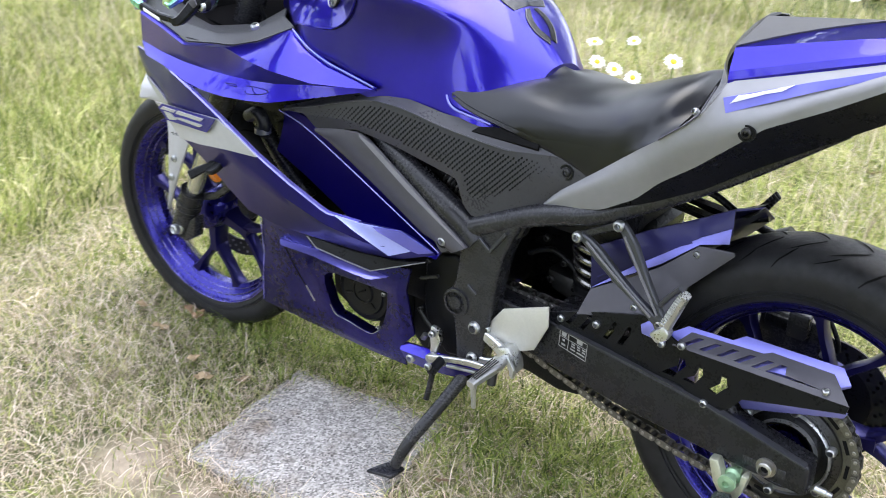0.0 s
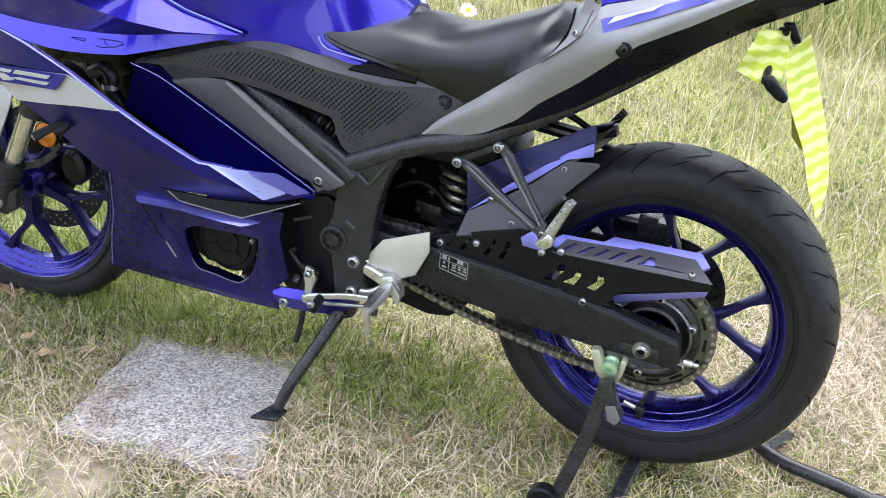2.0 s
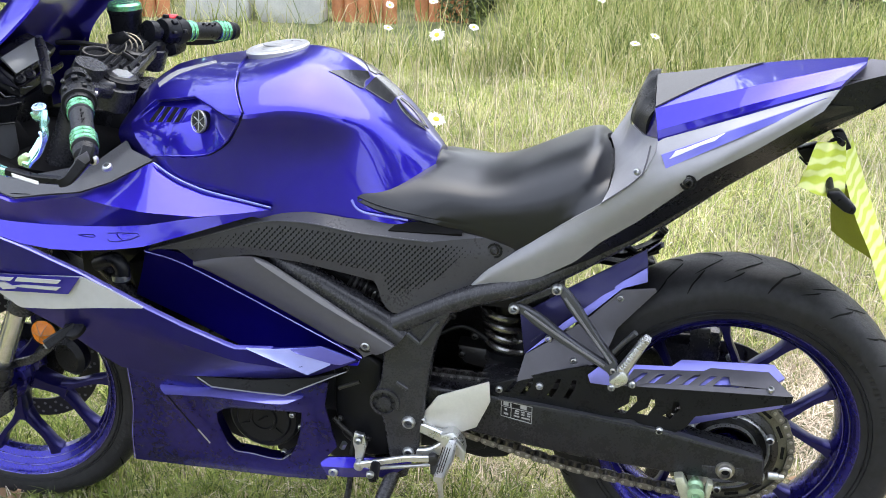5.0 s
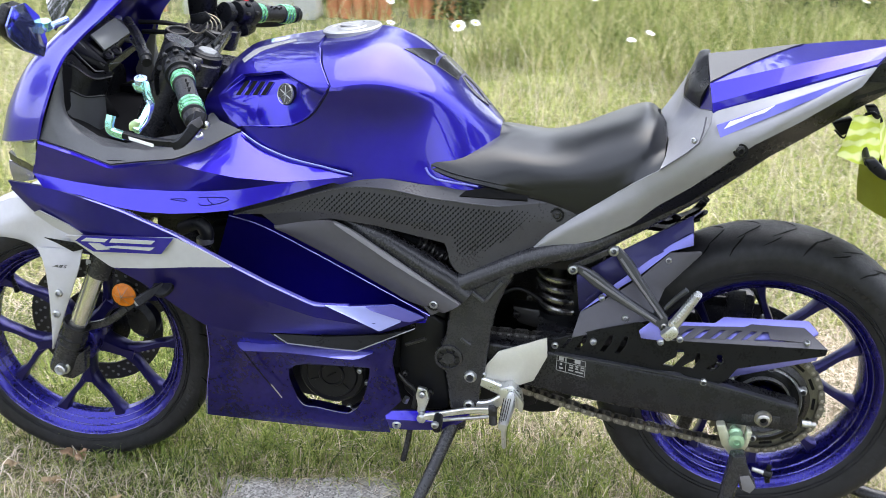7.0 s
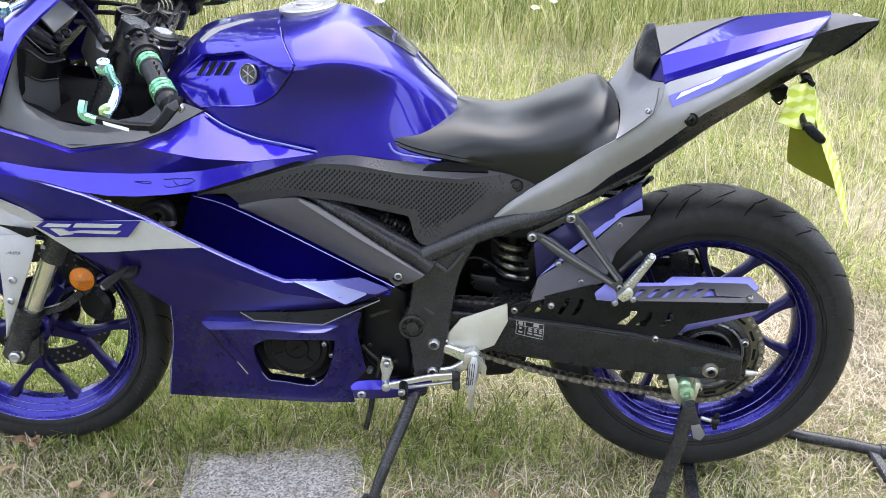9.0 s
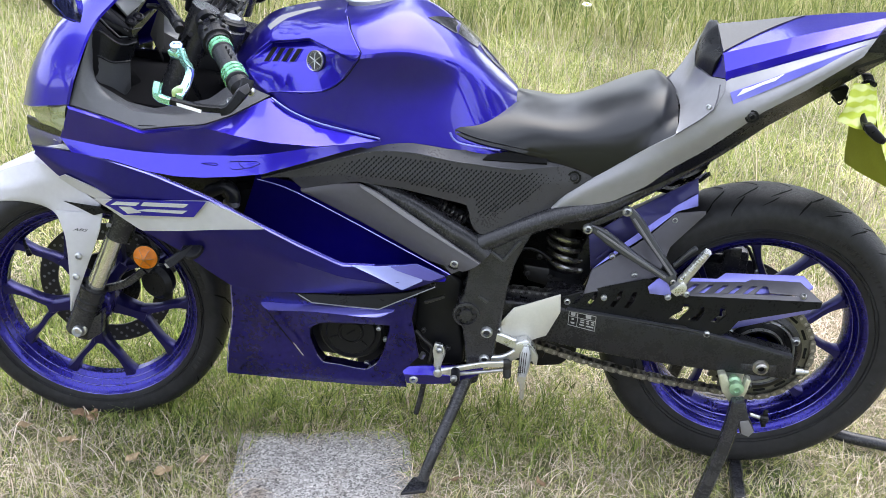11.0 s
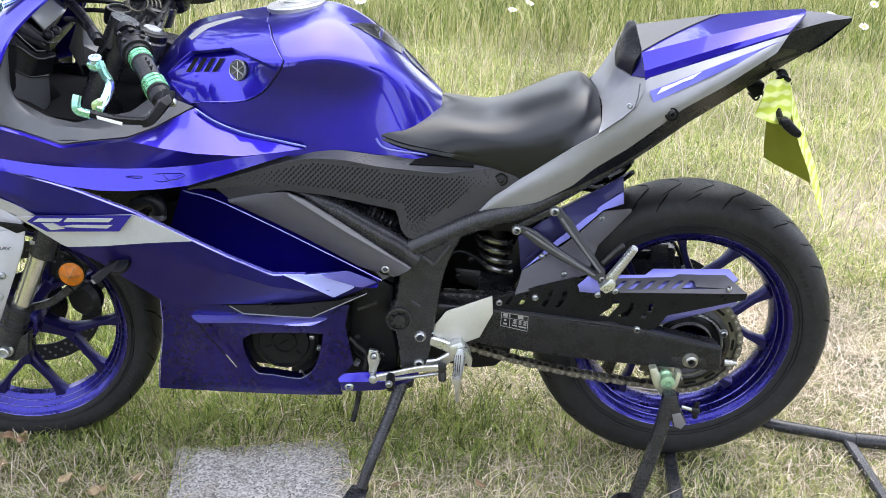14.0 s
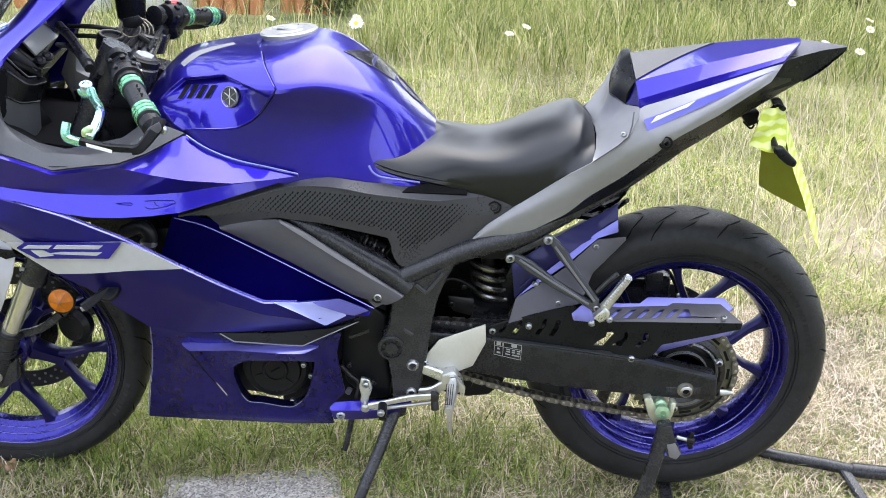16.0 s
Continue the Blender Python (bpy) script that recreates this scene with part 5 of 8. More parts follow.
# air duct wall behind the blade
both("duct_panel", [[(-0.297, -0.188, 0.677), (-0.226, -0.188, 0.665), (-0.136, -0.186, 0.612), (-0.033, -0.184, 0.559), (0.069, -0.182, 0.500)], [(-0.331, -0.175, 0.577), (-0.246, -0.175, 0.541), (-0.141, -0.178, 0.494), (-0.034, -0.178, 0.470), (0.062, -0.182, 0.481)]], BLUE, BIKE, "deep blue inner air duct panel", thick=.006, sub=6, bulge=-.006)
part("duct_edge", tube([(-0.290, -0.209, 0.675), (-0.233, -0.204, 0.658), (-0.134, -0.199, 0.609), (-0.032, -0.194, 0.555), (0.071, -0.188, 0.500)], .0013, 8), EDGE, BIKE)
# grey flank panel
grey = both("flank_panel", [[(-0.213, -0.195, 0.656), (-0.152, -0.198, 0.672), (-0.109, -0.200, 0.677), (-0.083, -0.198, 0.667), (0.010, -0.194, 0.605), (0.127, -0.186, 0.527)], [(-0.206, -0.190, 0.647), (-0.135, -0.190, 0.614), (-0.074, -0.190, 0.584), (-0.011, -0.188, 0.549), (0.030, -0.186, 0.525), (0.094, -0.184, 0.506)]], GREY, BIKE, "satin dark grey flank panel", thick=.006, sub=6, bulge=.006)
# paler strip: the light caught by the panel's bevel is painted in
both("flank_edge", [[(-0.102, -0.204, 0.677), (-0.070, -0.203, 0.663), (0.011, -0.198, 0.608), (0.120, -0.191, 0.532)], [(-0.099, -0.206, 0.672), (-0.073, -0.205, 0.655), (0.009, -0.201, 0.600), (0.124, -0.191, 0.528)]], EDGE_GREY, BIKE, thick=.006, sub=1)
both("flank_tail", [[(0.030, -0.187, 0.552), (0.127, -0.186, 0.527)], [(0.073, -0.184, 0.499), (0.109, -0.184, 0.519)]], GREY, BIKE, thick=.006, sub=2)
part("flank_bolt", lathe([(-.003, .013), (.001, .013), (.001, .010)], (0.078, -0.187, 0.524), (0, -1, 0), 20), BLACK, grey[0])
part("flank_bolt", bolt((0.078, -0.188, 0.525), .0085, h=.006), BOLT, grey[0])

# black side cover with a dimpled face
LIP = [(-0.283, -0.205, 0.677), (-0.230, -0.206, 0.695), (-0.197, -0.206, 0.706), (-0.134, -0.206, 0.728), (-0.095, -0.205, 0.740), (-0.057, -0.204, 0.746), (-0.001, -0.201, 0.744), (0.060, -0.194, 0.732), (0.116, -0.187, 0.725), (0.155, -0.181, 0.720), (0.190, -0.175, 0.717)]
SC_TOP = LIP + [(0.225, -0.166, 0.720), (0.271, -0.158, 0.724), (0.333, -0.157, 0.715)]
SC_MID = [(-0.232, -0.206, 0.682), (-0.150, -0.206, 0.694), (-0.069, -0.206, 0.701), (0.021, -0.200, 0.692), (0.101, -0.190, 0.670), (0.172, -0.176, 0.681), (0.253, -0.164, 0.691), (0.305, -0.158, 0.685)]
SC_LOW = [(-0.210, -0.195, 0.657), (-0.111, -0.200, 0.681), (-0.030, -0.195, 0.672), (0.071, -0.185, 0.649), (0.099, -0.182, 0.642), (0.102, -0.176, 0.608), (0.115, -0.172, 0.584), (0.131, -0.170, 0.579), (0.174, -0.165, 0.603), (0.226, -0.158, 0.622), (0.244, -0.155, 0.631), (0.275, -0.155, 0.669)]
cover = both("side_cover", [SC_TOP, SC_MID, SC_LOW], DIMPLED, BIKE, "matt black dimpled side cover", n=44, sub=5, thick=.005)
SHOULDER = [(-0.283, -0.196, 0.682), (-0.197, -0.192, 0.716), (-0.095, -0.186, 0.751), (-0.057, -0.184, 0.757), (-0.001, -0.180, 0.755), (0.060, -0.176, 0.747), (0.105, -0.168, 0.745), (0.144, -0.160, 0.752), (0.174, -0.156, 0.756), (0.230, -0.150, 0.746), (0.300, -0.148, 0.735)]
both("cover_shoulder", [SHOULDER, SC_TOP], DIMPLED, cover[0], "satin black bevel along the cover's top", n=44, sub=3, thick=.005, out=(0, -.6, .8))
# black sheet laid on the shoulder; it paints the shade of the hollow
both("shoulder_pocket", [[(0.128, -0.176, 0.742), (0.160, -0.170, 0.748), (0.235, -0.163, 0.740)], [(0.118, -0.181, 0.734), (0.165, -0.174, 0.731), (0.235, -0.166, 0.730)]], PAD, cover[0], "flat black sheet for the dark of the hollow under the seat", n=16, sub=2, thick=.006, out=(0, -.6, .8))
part("cover_lip", tube([(x, y - .001, z) for x, y, z in LIP], .0016, 8), HANGER, cover[0])
part("cover_bolt", lathe([(-.002, .013), (.002, .013), (.002, .0095), (-.001, .0095)], (0.287, -0.158, 0.703), (0, -1, 0), 20), BLACK, cover[0])
part("cover_bolt", bolt((0.287, -0.158, 0.703), .008, h=.005), STEEL_DARK, cover[0])
# dimples, laid on the cover's own face
cme = cover[0].data
tree_c = BVHTree.FromPolygons([v.co for v in cme.vertices], [p.vertices for p in cme.polygons])
REG = [(-0.215, 0, 0.690), (-0.134, 0, 0.717), (-0.095, 0, 0.730), (-0.057, 0, 0.736), (0, 0, 0.734), (0.060, 0, 0.724), (0.116, 0, 0.717), (0.190, 0, 0.709), (0.232, 0, 0.711), (0.252, 0, 0.700), (0.223, 0, 0.675), (0.174, 0, 0.632), (0.133, 0, 0.612), (0.118, 0, 0.620), (0.108, 0, 0.658), (0.061, 0, 0.669), (-0.011, 0, 0.684), (-0.072, 0, 0.692), (-0.132, 0, 0.698), (-0.205, 0, 0.678)]
def inside(x, z, poly):
    c = False
    for (x0, _, z0), (x1, _, z1) in zip(poly, poly[1:] + poly[:1]):
        if (z0 > z) != (z1 > z) and x < (x1 - x0) * (z - z0) / (z1 - z0) + x0:
            c = not c
    return c
dm = bmesh.new()
for i in range(-10, 56):
    for j in range(34):
        x = -.16 + .0088 * i + (.0044 if j % 2 else 0)
        z = .60 + .0052 * j - .10 * (x - .05)
        if not inside(x, z, REG):
            continue
        hit = tree_c.ray_cast(Vector((x, -1, z)), Vector((0, 1, 0)))
        if hit[0] is None:
            continue
        f = min(max((x + .22) / .12, .35), 1) * min(max((.275 - x) / .07, .45), 1)
        f *= .62 if z < .612 + .35 * (x - .10) and x > .105 else 1
        c = hit[0] + Vector((0, -.0005, 0))
        d, w = Vector((.0013 * f, 0, -.0002 * f)), Vector((.0009 * f, 0, .0021 * f))
        slab([c - d - w, c + d - w, c + d + w, c - d + w], (0, .0022, 0), 0, bm=dm)
tagged(part("dimple", dm, PAD, cover[0]), kind="stuff")

# blade: the large pointed flank panel
B_TOP = [(-0.725, -0.178, 0.697), (-0.661, -0.200, 0.701), (-0.594, -0.225, 0.704)] + [(-0.538, -0.250, 0.704), (-0.462, -0.272, 0.694), (-0.360, -0.290, 0.665), (-0.265, -0.292, 0.619), (-0.200, -0.280, 0.581), (-0.125, -0.262, 0.539), (-0.067, -0.240, 0.531), (0.008, -0.212, 0.527), (0.063, -0.190, 0.495)]
B_MID = [(-0.718, -0.180, 0.687), (-0.649, -0.212, 0.666), (-0.581, -0.240, 0.660)] + [(-0.499, -0.268, 0.643), (-0.414, -0.288, 0.624), (-0.317, -0.292, 0.593), (-0.221, -0.285, 0.555), (-0.125, -0.265, 0.516), (-0.048, -0.235, 0.493), (0.021, -0.200, 0.490), (0.063, -0.188, 0.493)]
B_LOW = [(-0.721, -0.178, 0.681), (-0.669, -0.200, 0.648), (-0.593, -0.225, 0.623)] + [(-0.551, -0.248, 0.607), (-0.493, -0.262, 0.578), (-0.430, -0.262, 0.547), (-0.385, -0.255, 0.509), (-0.339, -0.245, 0.471), (-0.279, -0.235, 0.457), (-0.187, -0.225, 0.457), (-0.073, -0.210, 0.457), (-0.011, -0.198, 0.462), (0.065, -0.187, 0.492)]
blade = both("flank_blade", [B_TOP, B_MID, B_LOW], BLUE_DEEP, BIKE, "blue pointed flank fairing in the darkened tone", n=60, sub=5, thick=.006)
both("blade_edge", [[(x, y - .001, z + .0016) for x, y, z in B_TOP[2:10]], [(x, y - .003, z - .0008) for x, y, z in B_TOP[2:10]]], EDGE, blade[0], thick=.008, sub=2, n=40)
both("blade_flash", [[(-0.105, -0.261, 0.539), (-0.066, -0.246, 0.532), (0.009, -0.218, 0.529)], [(-0.066, -0.252, 0.517), (-0.017, -0.216, 0.473), (0.020, -0.205, 0.490)]], FLASH, blade[0], "pale blue graphic flash", thick=.004, sub=5)
both("blade_flash", [[(-0.037, -0.238, 0.531), (0.009, -0.221, 0.532), (0.061, -0.193, 0.497)], [(-0.027, -0.236, 0.524), (0.024, -0.206, 0.493), (0.036, -0.200, 0.489)]], FLASH_DEEP, blade[0], thick=.004, sub=4)
# silver wedge with the blue model mark
def lay(rail, lift):
    return [(x, y - lift, z) for x, y, z in rail]
W_TOP = lay([(-0.582, -0.252, 0.631), (-0.531, -0.264, 0.639), (-0.453, -0.281, 0.650), (-0.358, -0.292, 0.661), (-0.312, -0.293, 0.643), (-0.259, -0.294, 0.617)], .004)
W_LOW = lay([(-0.567, -0.253, 0.623), (-0.526, -0.261, 0.601), (-0.490, -0.270, 0.584), (-0.417, -0.288, 0.597), (-0.335, -0.293, 0.609), (-0.259, -0.294, 0.616)], .004)
both("silver_wedge", [W_TOP, W_LOW], SILVER, blade[0], "silver graphic wedge", n=40, sub=4, thick=.004)
both("front_wedge", [lay([(-0.649, -0.214, 0.659), (-0.585, -0.236, 0.646), (-0.537, -0.250, 0.629)], .003), lay([(-0.669, -0.200, 0.647), (-0.625, -0.214, 0.629), (-0.552, -0.243, 0.616)], .003)], SILVER, blade[0], thick=.003, sub=2)
bars = bmesh.new()
slab(lay([(-.556, -.265, .629), (-.540, -.268, .641), (-.359, -.297, .662), (-.383, -.297, .631), (-.519, -.275, .615)], .0045), (0, .003, 0), 0, bm=bars)
part("model_mark", bars, BLUE, blade[0], "blue block mark on the silver wedge")
for q in ([(-.543, .631), (-.532, .6385), (-.486, .6435), (-.493, .6375), (-.522, .6345)], [(-.527, .630), (-.505, .633), (-.484, .6255), (-.510, .6195)], [(-.478, .6455), (-.392, .6545), (-.400, .6475), (-.484, .6385)], [(-.495, .6275), (-.470, .6335), (-.395, .6415), (-.404, .635)]):
    part("mark_bar", slab([(x, float(np.interp(x, [-.556, -.519, -.383, -.359], [-.2712, -.2812, -.3032, -.3032])), z) for x, z in q], (0, .003, 0), 0), SILVER, blade[0])

# upper fairing with three facets
F0 = [(-0.617, -0.245, 0.802), (-0.549, -0.250, 0.787)] + [(-0.483, -0.256, 0.769), (-0.430, -0.252, 0.777), (-0.373, -0.246, 0.783), (-0.330, -0.222, 0.795), (-0.266, -0.195, 0.827), (-0.226, -0.200, 0.804), (-0.177, -0.203, 0.787), (-0.117, -0.205, 0.777), (-0.066, -0.206, 0.767)]
F1 = [(-0.615, -0.248, 0.798), (-0.547, -0.256, 0.784)] + [(-0.481, -0.262, 0.766), (-0.427, -0.262, 0.775), (-0.368, -0.262, 0.785), (-0.308, -0.270, 0.777), (-0.252, -0.268, 0.769), (-0.174, -0.250, 0.761), (-0.114, -0.226, 0.762), (-0.066, -0.207, 0.765)]
F2 = [(-0.645, -0.226, 0.735), (-0.567, -0.238, 0.729), (-0.502, -0.244, 0.726), (-0.441, -0.246, 0.726), (-0.380, -0.247, 0.728), (-0.319, -0.247, 0.732), (-0.260, -0.243, 0.738), (-0.200, -0.232, 0.748), (-0.130, -0.219, 0.757), (-0.066, -0.206, 0.764)]
F3 = [(-0.622, -0.238, 0.713), (-0.545, -0.256, 0.711), (-0.475, -0.266, 0.698), (-0.423, -0.268, 0.693), (-0.374, -0.268, 0.694), (-0.317, -0.265, 0.699), (-0.268, -0.258, 0.705), (-0.205, -0.240, 0.722), (-0.130, -0.221, 0.744), (-0.066, -0.206, 0.762)]
upper = both("upper_fairing", [F0, F1, F2, F3], BLUE, BIKE, "metallic blue upper side fairing", n=60, sub=5, thick=.005)
fme = upper[0].data
tree_f = BVHTree.FromPolygons([v.co for v in fme.vertices], [p.vertices for p in fme.polygons])


def on_fairing(pts):
    """Lays a line of places on the fairing's flank."""
    out = []
    for x, z in pts:
        hit = tree_f.ray_cast(Vector((x, -1, z)), Vector((0, 1, 0)))
        out.append((x, hit[0].y - .0003 if hit[0] else -.26, z))
    return out


for line in ([(-.327, .722), (-.310, .7235), (-.279, .7245), (-.273, .7215), (-.288, .715), (-.312, .7105), (-.322, .7105), (-.326, .713)], [(-.312, .722), (-.308, .717), (-.302, .714)], [(-.378, .716), (-.364, .7175), (-.352, .718), (-.348, .716), (-.352, .7145), (-.366, .7145), (-.378, .716)]):
    part("outline_mark", tube(on_fairing(line), .0009, 6, soft=False), BLUE_DEEP, upper[0])

# nose
N_OUT = [(-0.781, -0.060, 0.747), (-0.762, -0.050, 0.816), (-0.716, -0.050, 0.885), (-0.651, -0.050, 0.945), (-0.578, -0.050, 1.008), (-0.500, -0.060, 1.088)]
N_IN = [(-0.621, -0.240, 0.803), (-0.606, -0.235, 0.855), (-0.575, -0.215, 0.934), (-0.541, -0.200, 0.976), (-0.495, -0.190, 1.017), (-0.456, -0.180, 1.055), (-0.410, -0.170, 1.107)]
N_MID = ring(N_OUT, N_IN, .5, .03)
N_MID = [(x - .02, y, z) for x, y, z in N_MID]
part("nose_cowl", shell([N_IN, N_MID, N_OUT, mirrored(N_OUT), mirrored(N_MID), mirrored(N_IN)], 30, 6, .005, soft=True, across=True, out=(-1, 0, .2)), BLUE, BIKE, "metallic blue nose cowl round the windscreen")
both("headlight", [[(-0.756, -0.100, 0.758), (-0.679, -0.185, 0.788), (-0.622, -0.239, 0.800)], [(-0.739, -0.120, 0.741), (-0.673, -0.195, 0.763), (-0.627, -0.236, 0.775)], [(-0.721, -0.140, 0.729), (-0.671, -0.195, 0.742), (-0.636, -0.230, 0.747)]], LENS, BIKE, "clear slanted headlight lens", thick=.012, sub=3, bulge=.004)
both("lamp_reflector", [[(-0.760, -0.090, 0.748), (-0.687, -0.170, 0.776), (-0.637, -0.222, 0.789)], [(-0.732, -0.120, 0.726), (-0.679, -0.180, 0.743), (-0.646, -0.215, 0.750)]], CHROME, BIKE, "bright lamp reflector", thick=.006, sub=3, bulge=-.02)
both("lamp_frame", [[(-0.775, -0.080, 0.719), (-0.720, -0.142, 0.729), (-0.638, -0.228, 0.746)], [(-0.774, -0.080, 0.703), (-0.719, -0.142, 0.716), (-0.640, -0.226, 0.735)]], BLACK, BIKE, thick=.01, sub=2)
both("lower_lip", [[(-0.780, -0.075, 0.699), (-0.721, -0.140, 0.714), (-0.642, -0.224, 0.733)], [(-0.761, -0.100, 0.669), (-0.713, -0.150, 0.686), (-0.645, -0.222, 0.721)]], BLUE, BIKE, "metallic blue lip under the headlight", thick=.006, sub=3, bulge=.004)
both("lamp_strip", [[(-0.669, -0.205, 0.722), (-0.622, -0.228, 0.720)], [(-0.656, -0.205, 0.716), (-0.618, -0.228, 0.716)]], SILVER, BIKE, thick=.004, sub=1)
part("lamp_core", box((-.66, 0, .80), (.10, .26, .12), .02), BLACK, BIKE)
ws = shell([[(-.60, -.17, .98), (-.53, -.16, 1.08), (-.47, -.14, 1.15)], [(-.66, -.07, 1.02), (-.58, -.07, 1.12), (-.52, -.06, 1.19)], [(-.66, .07, 1.02), (-.58, .07, 1.12), (-.52, .06, 1.19)], [(-.60, .17, .98), (-.53, .16, 1.08), (-.47, .14, 1.15)]], 10, 4, .003, across=True, soft=True, out=(-1, 0, .3))
part("windscreen", ws, SMOKE, BIKE, "smoked windscreen")

# cockpit trim
C_OUT = lay([(-0.617, -0.236, 0.803), (-0.552, -0.244, 0.789)] + [(-0.486, -0.248, 0.770), (-0.433, -0.244, 0.778), (-0.375, -0.238, 0.784), (-0.332, -0.215, 0.796), (-0.267, -0.190, 0.829)], 0)
C_MID = [(-0.602, -0.225, 0.852), (-0.586, -0.235, 0.819)] + [(-0.552, -0.225, 0.818), (-0.504, -0.230, 0.795), (-0.428, -0.225, 0.792), (-0.369, -0.205, 0.801), (-0.311, -0.170, 0.837)]
C_IN = [(-0.575, -0.205, 0.932), (-0.585, -0.200, 0.852)] + [(-0.586, -0.190, 0.833), (-0.526, -0.195, 0.801), (-0.479, -0.190, 0.790), (-0.385, -0.165, 0.807), (-0.334, -0.140, 0.843)]
trim = both("cockpit_trim", [C_OUT, C_MID, C_IN], TRIM, BIKE, "grey-black inner cockpit trim", n=40, sub=5, thick=.004, out=(0, -.6, .8))
C_DEEP = [(-0.573, -0.130, 0.907), (-0.546, -0.120, 0.854), (-0.546, -0.120, 0.806), (-0.488, -0.130, 0.791), (-0.412, -0.130, 0.796), (-0.377, -0.120, 0.817)]
both("cockpit_wall", [C_IN, [(x, y + .05, z - .05) for x, y, z in C_DEEP]], PAD, BIKE, "black inner cockpit wall", n=30, sub=4, thick=.004, out=(0, -.6, .8))
part("cockpit_floor", shell([[(-.62, -.16, .80), (-.3, -.15, .76)], [(-.66, 0, .82), (-.3, 0, .78)], [(-.62, .16, .80), (-.3, .15, .76)]], 8, 4, .01, out=(0, 0, 1)), PAD, BIKE)
part("trim_seam", tube([(-0.566, -0.238, 0.787), (-0.512, -0.243, 0.775), (-0.458, -0.243, 0.775)], .002, 6), BLACK, trim[0])
part("trim_screw", bolt((-0.329, -0.225, 0.825), .008, (0, -.4, .9)), BOLT, trim[0])

# instrument box
dash = part("instrument_panel", slab([(-0.611, -0.080, 0.957), (-0.631, 0.090, 0.967), (-0.564, 0.090, 0.940), (-0.553, -0.080, 0.909)], (-.045, 0, -.05), .012, 3), BLACK, BIKE, "black digital instrument panel")
part("dash_screen", slab([(-.584, -.070, .954), (-.592, .050, .962), (-.560, .050, .936), (-.560, -.070, .926)], (-.003, 0, -.003), .001), SCREEN, dash, "grey unlit LCD screen")
for pts in ([(-.601, -.092, .946), (-.580, -.092, .925), (-.556, -.092, .903), (-.540, -.06, .902)], [(-.607, -.105, .935), (-.588, -.105, .914), (-.566, -.105, .894), (-.548, -.08, .890)]):
    part("dash_rim", tube(pts, .0016, 6, soft=False), TRIM, dash)
part("dash_hood", slab([(-0.612, -0.110, 0.946), (-0.608, -0.085, 0.959), (-0.551, -0.085, 0.908), (-0.556, 0.080, 0.915), (-0.555, 0.080, 0.904), (-0.544, -0.090, 0.891), (-0.612, -0.110, 0.929)], (-.03, 0, -.02), .004), BLACK, dash)
for p in [(-0.555, -0.070, 0.915), (-0.548, -0.050, 0.919)]:
    part("dash_button", lathe([(0, .010), (.004, .010), (.006, .006), (.004, .004)], p, (.35, -.5, .8), 16), COCKPIT, dash)
part("dash_lamp", lathe([(0, .007), (.003, .006)], (-0.599, 0.080, 0.954), (.3, -.2, .9), 12), BOLT, dash)
L0 = [(-0.590, -0.170, 0.931), (-0.599, -0.120, 0.928), (-0.568, -0.110, 0.892), (-0.539, -0.090, 0.891)]
L1 = [(-0.583, -0.190, 0.928), (-0.573, -0.170, 0.918), (-0.544, -0.160, 0.895), (-0.528, -0.120, 0.890)]
L2 = [(-0.584, -0.195, 0.883), (-0.575, -0.180, 0.876), (-0.559, -0.165, 0.863), (-0.540, -0.130, 0.857)]
L3 = [(-0.584, -0.190, 0.834), (-0.571, -0.160, 0.800), (-0.555, -0.140, 0.786), (-0.546, -0.120, 0.806)]
part("cockpit_ledge", shell([L0, L1, L2], 16, 3, .006, out=(.3, -.6, .6)), BLACK, BIKE, "stepped black cockpit ledge")
part("cockpit_ledge", shell([L2, L3], 16, 3, .006, out=(.3, -.6, .6)), TRIM, BIKE, "stepped grey-black cockpit ledge")
for r in (L1, L2):
    part("ledge_rim", tube(r, .0022, 6), COCKPIT, BIKE)

# ---- fuel tank ----
TX = [-.365, -.31, -.24, -.17, -.107, -.04, .02, .09, .14, .172]
TP_FRONT = [
    [(0, .862), (.05, .860), (.09, .856), (.115, .850), (.118, .838), (.10, .815)],
    [(0, .926), (.06, .922), (.105, .907), (.140, .880), (.155, .855), (.15, .822)],
    [(0, .950), (.07, .945), (.13, .924), (.170, .896), (.190, .862), (.198, .800)],
    [(0, .964), (.08, .958), (.14, .942), (.186, .912), (.192, .870), (.195, .770)],
    [(0, .978), (.08, .971), (.15, .955), (.213, .918), (.196, .865), (.200, .748)],
]
TP_REAR = [
    [(0, .985), (.08, .977), (.14, .958), (.196, .926), (.178, .858), (.188, .738)],
    [(0, .962), (.06, .958), (.115, .945), (.173, .915), (.163, .852), (.177, .729)],
    [(0, .905), (.045, .904), (.088, .901), (.133, .889), (.149, .847), (.160, .806), (.168, .768), (.175, .727)],
    [(0, .853), (.03, .853), (.060, .851), (.098, .845), (.114, .822), (.135, .797), (.158, .765), (.173, .735)],
    [(0, .820), (.02, .820), (.035, .819), (.050, .815), (.062, .806), (.085, .792), (.130, .767), (.166, .743)],
]


def tank_at(n_x, n_a, n_b):
    """The tank's left half as a grid: rows along x, columns from the top to the lower edge, with a crease at the ridge."""
    rows = []
    for x, p in zip(TX, TP_FRONT + TP_REAR):
        q = [(x, -y, z) for y, z in p]
        rows.append(np.vstack([crom(q[:4], n_a)[:-1], crom(q[3:], n_b)]))
    rows = np.array(rows)
    cols = [crom(rows[:, j], n_x) for j in range(rows.shape[1])]
    return np.array(cols).transpose(1, 0, 2)


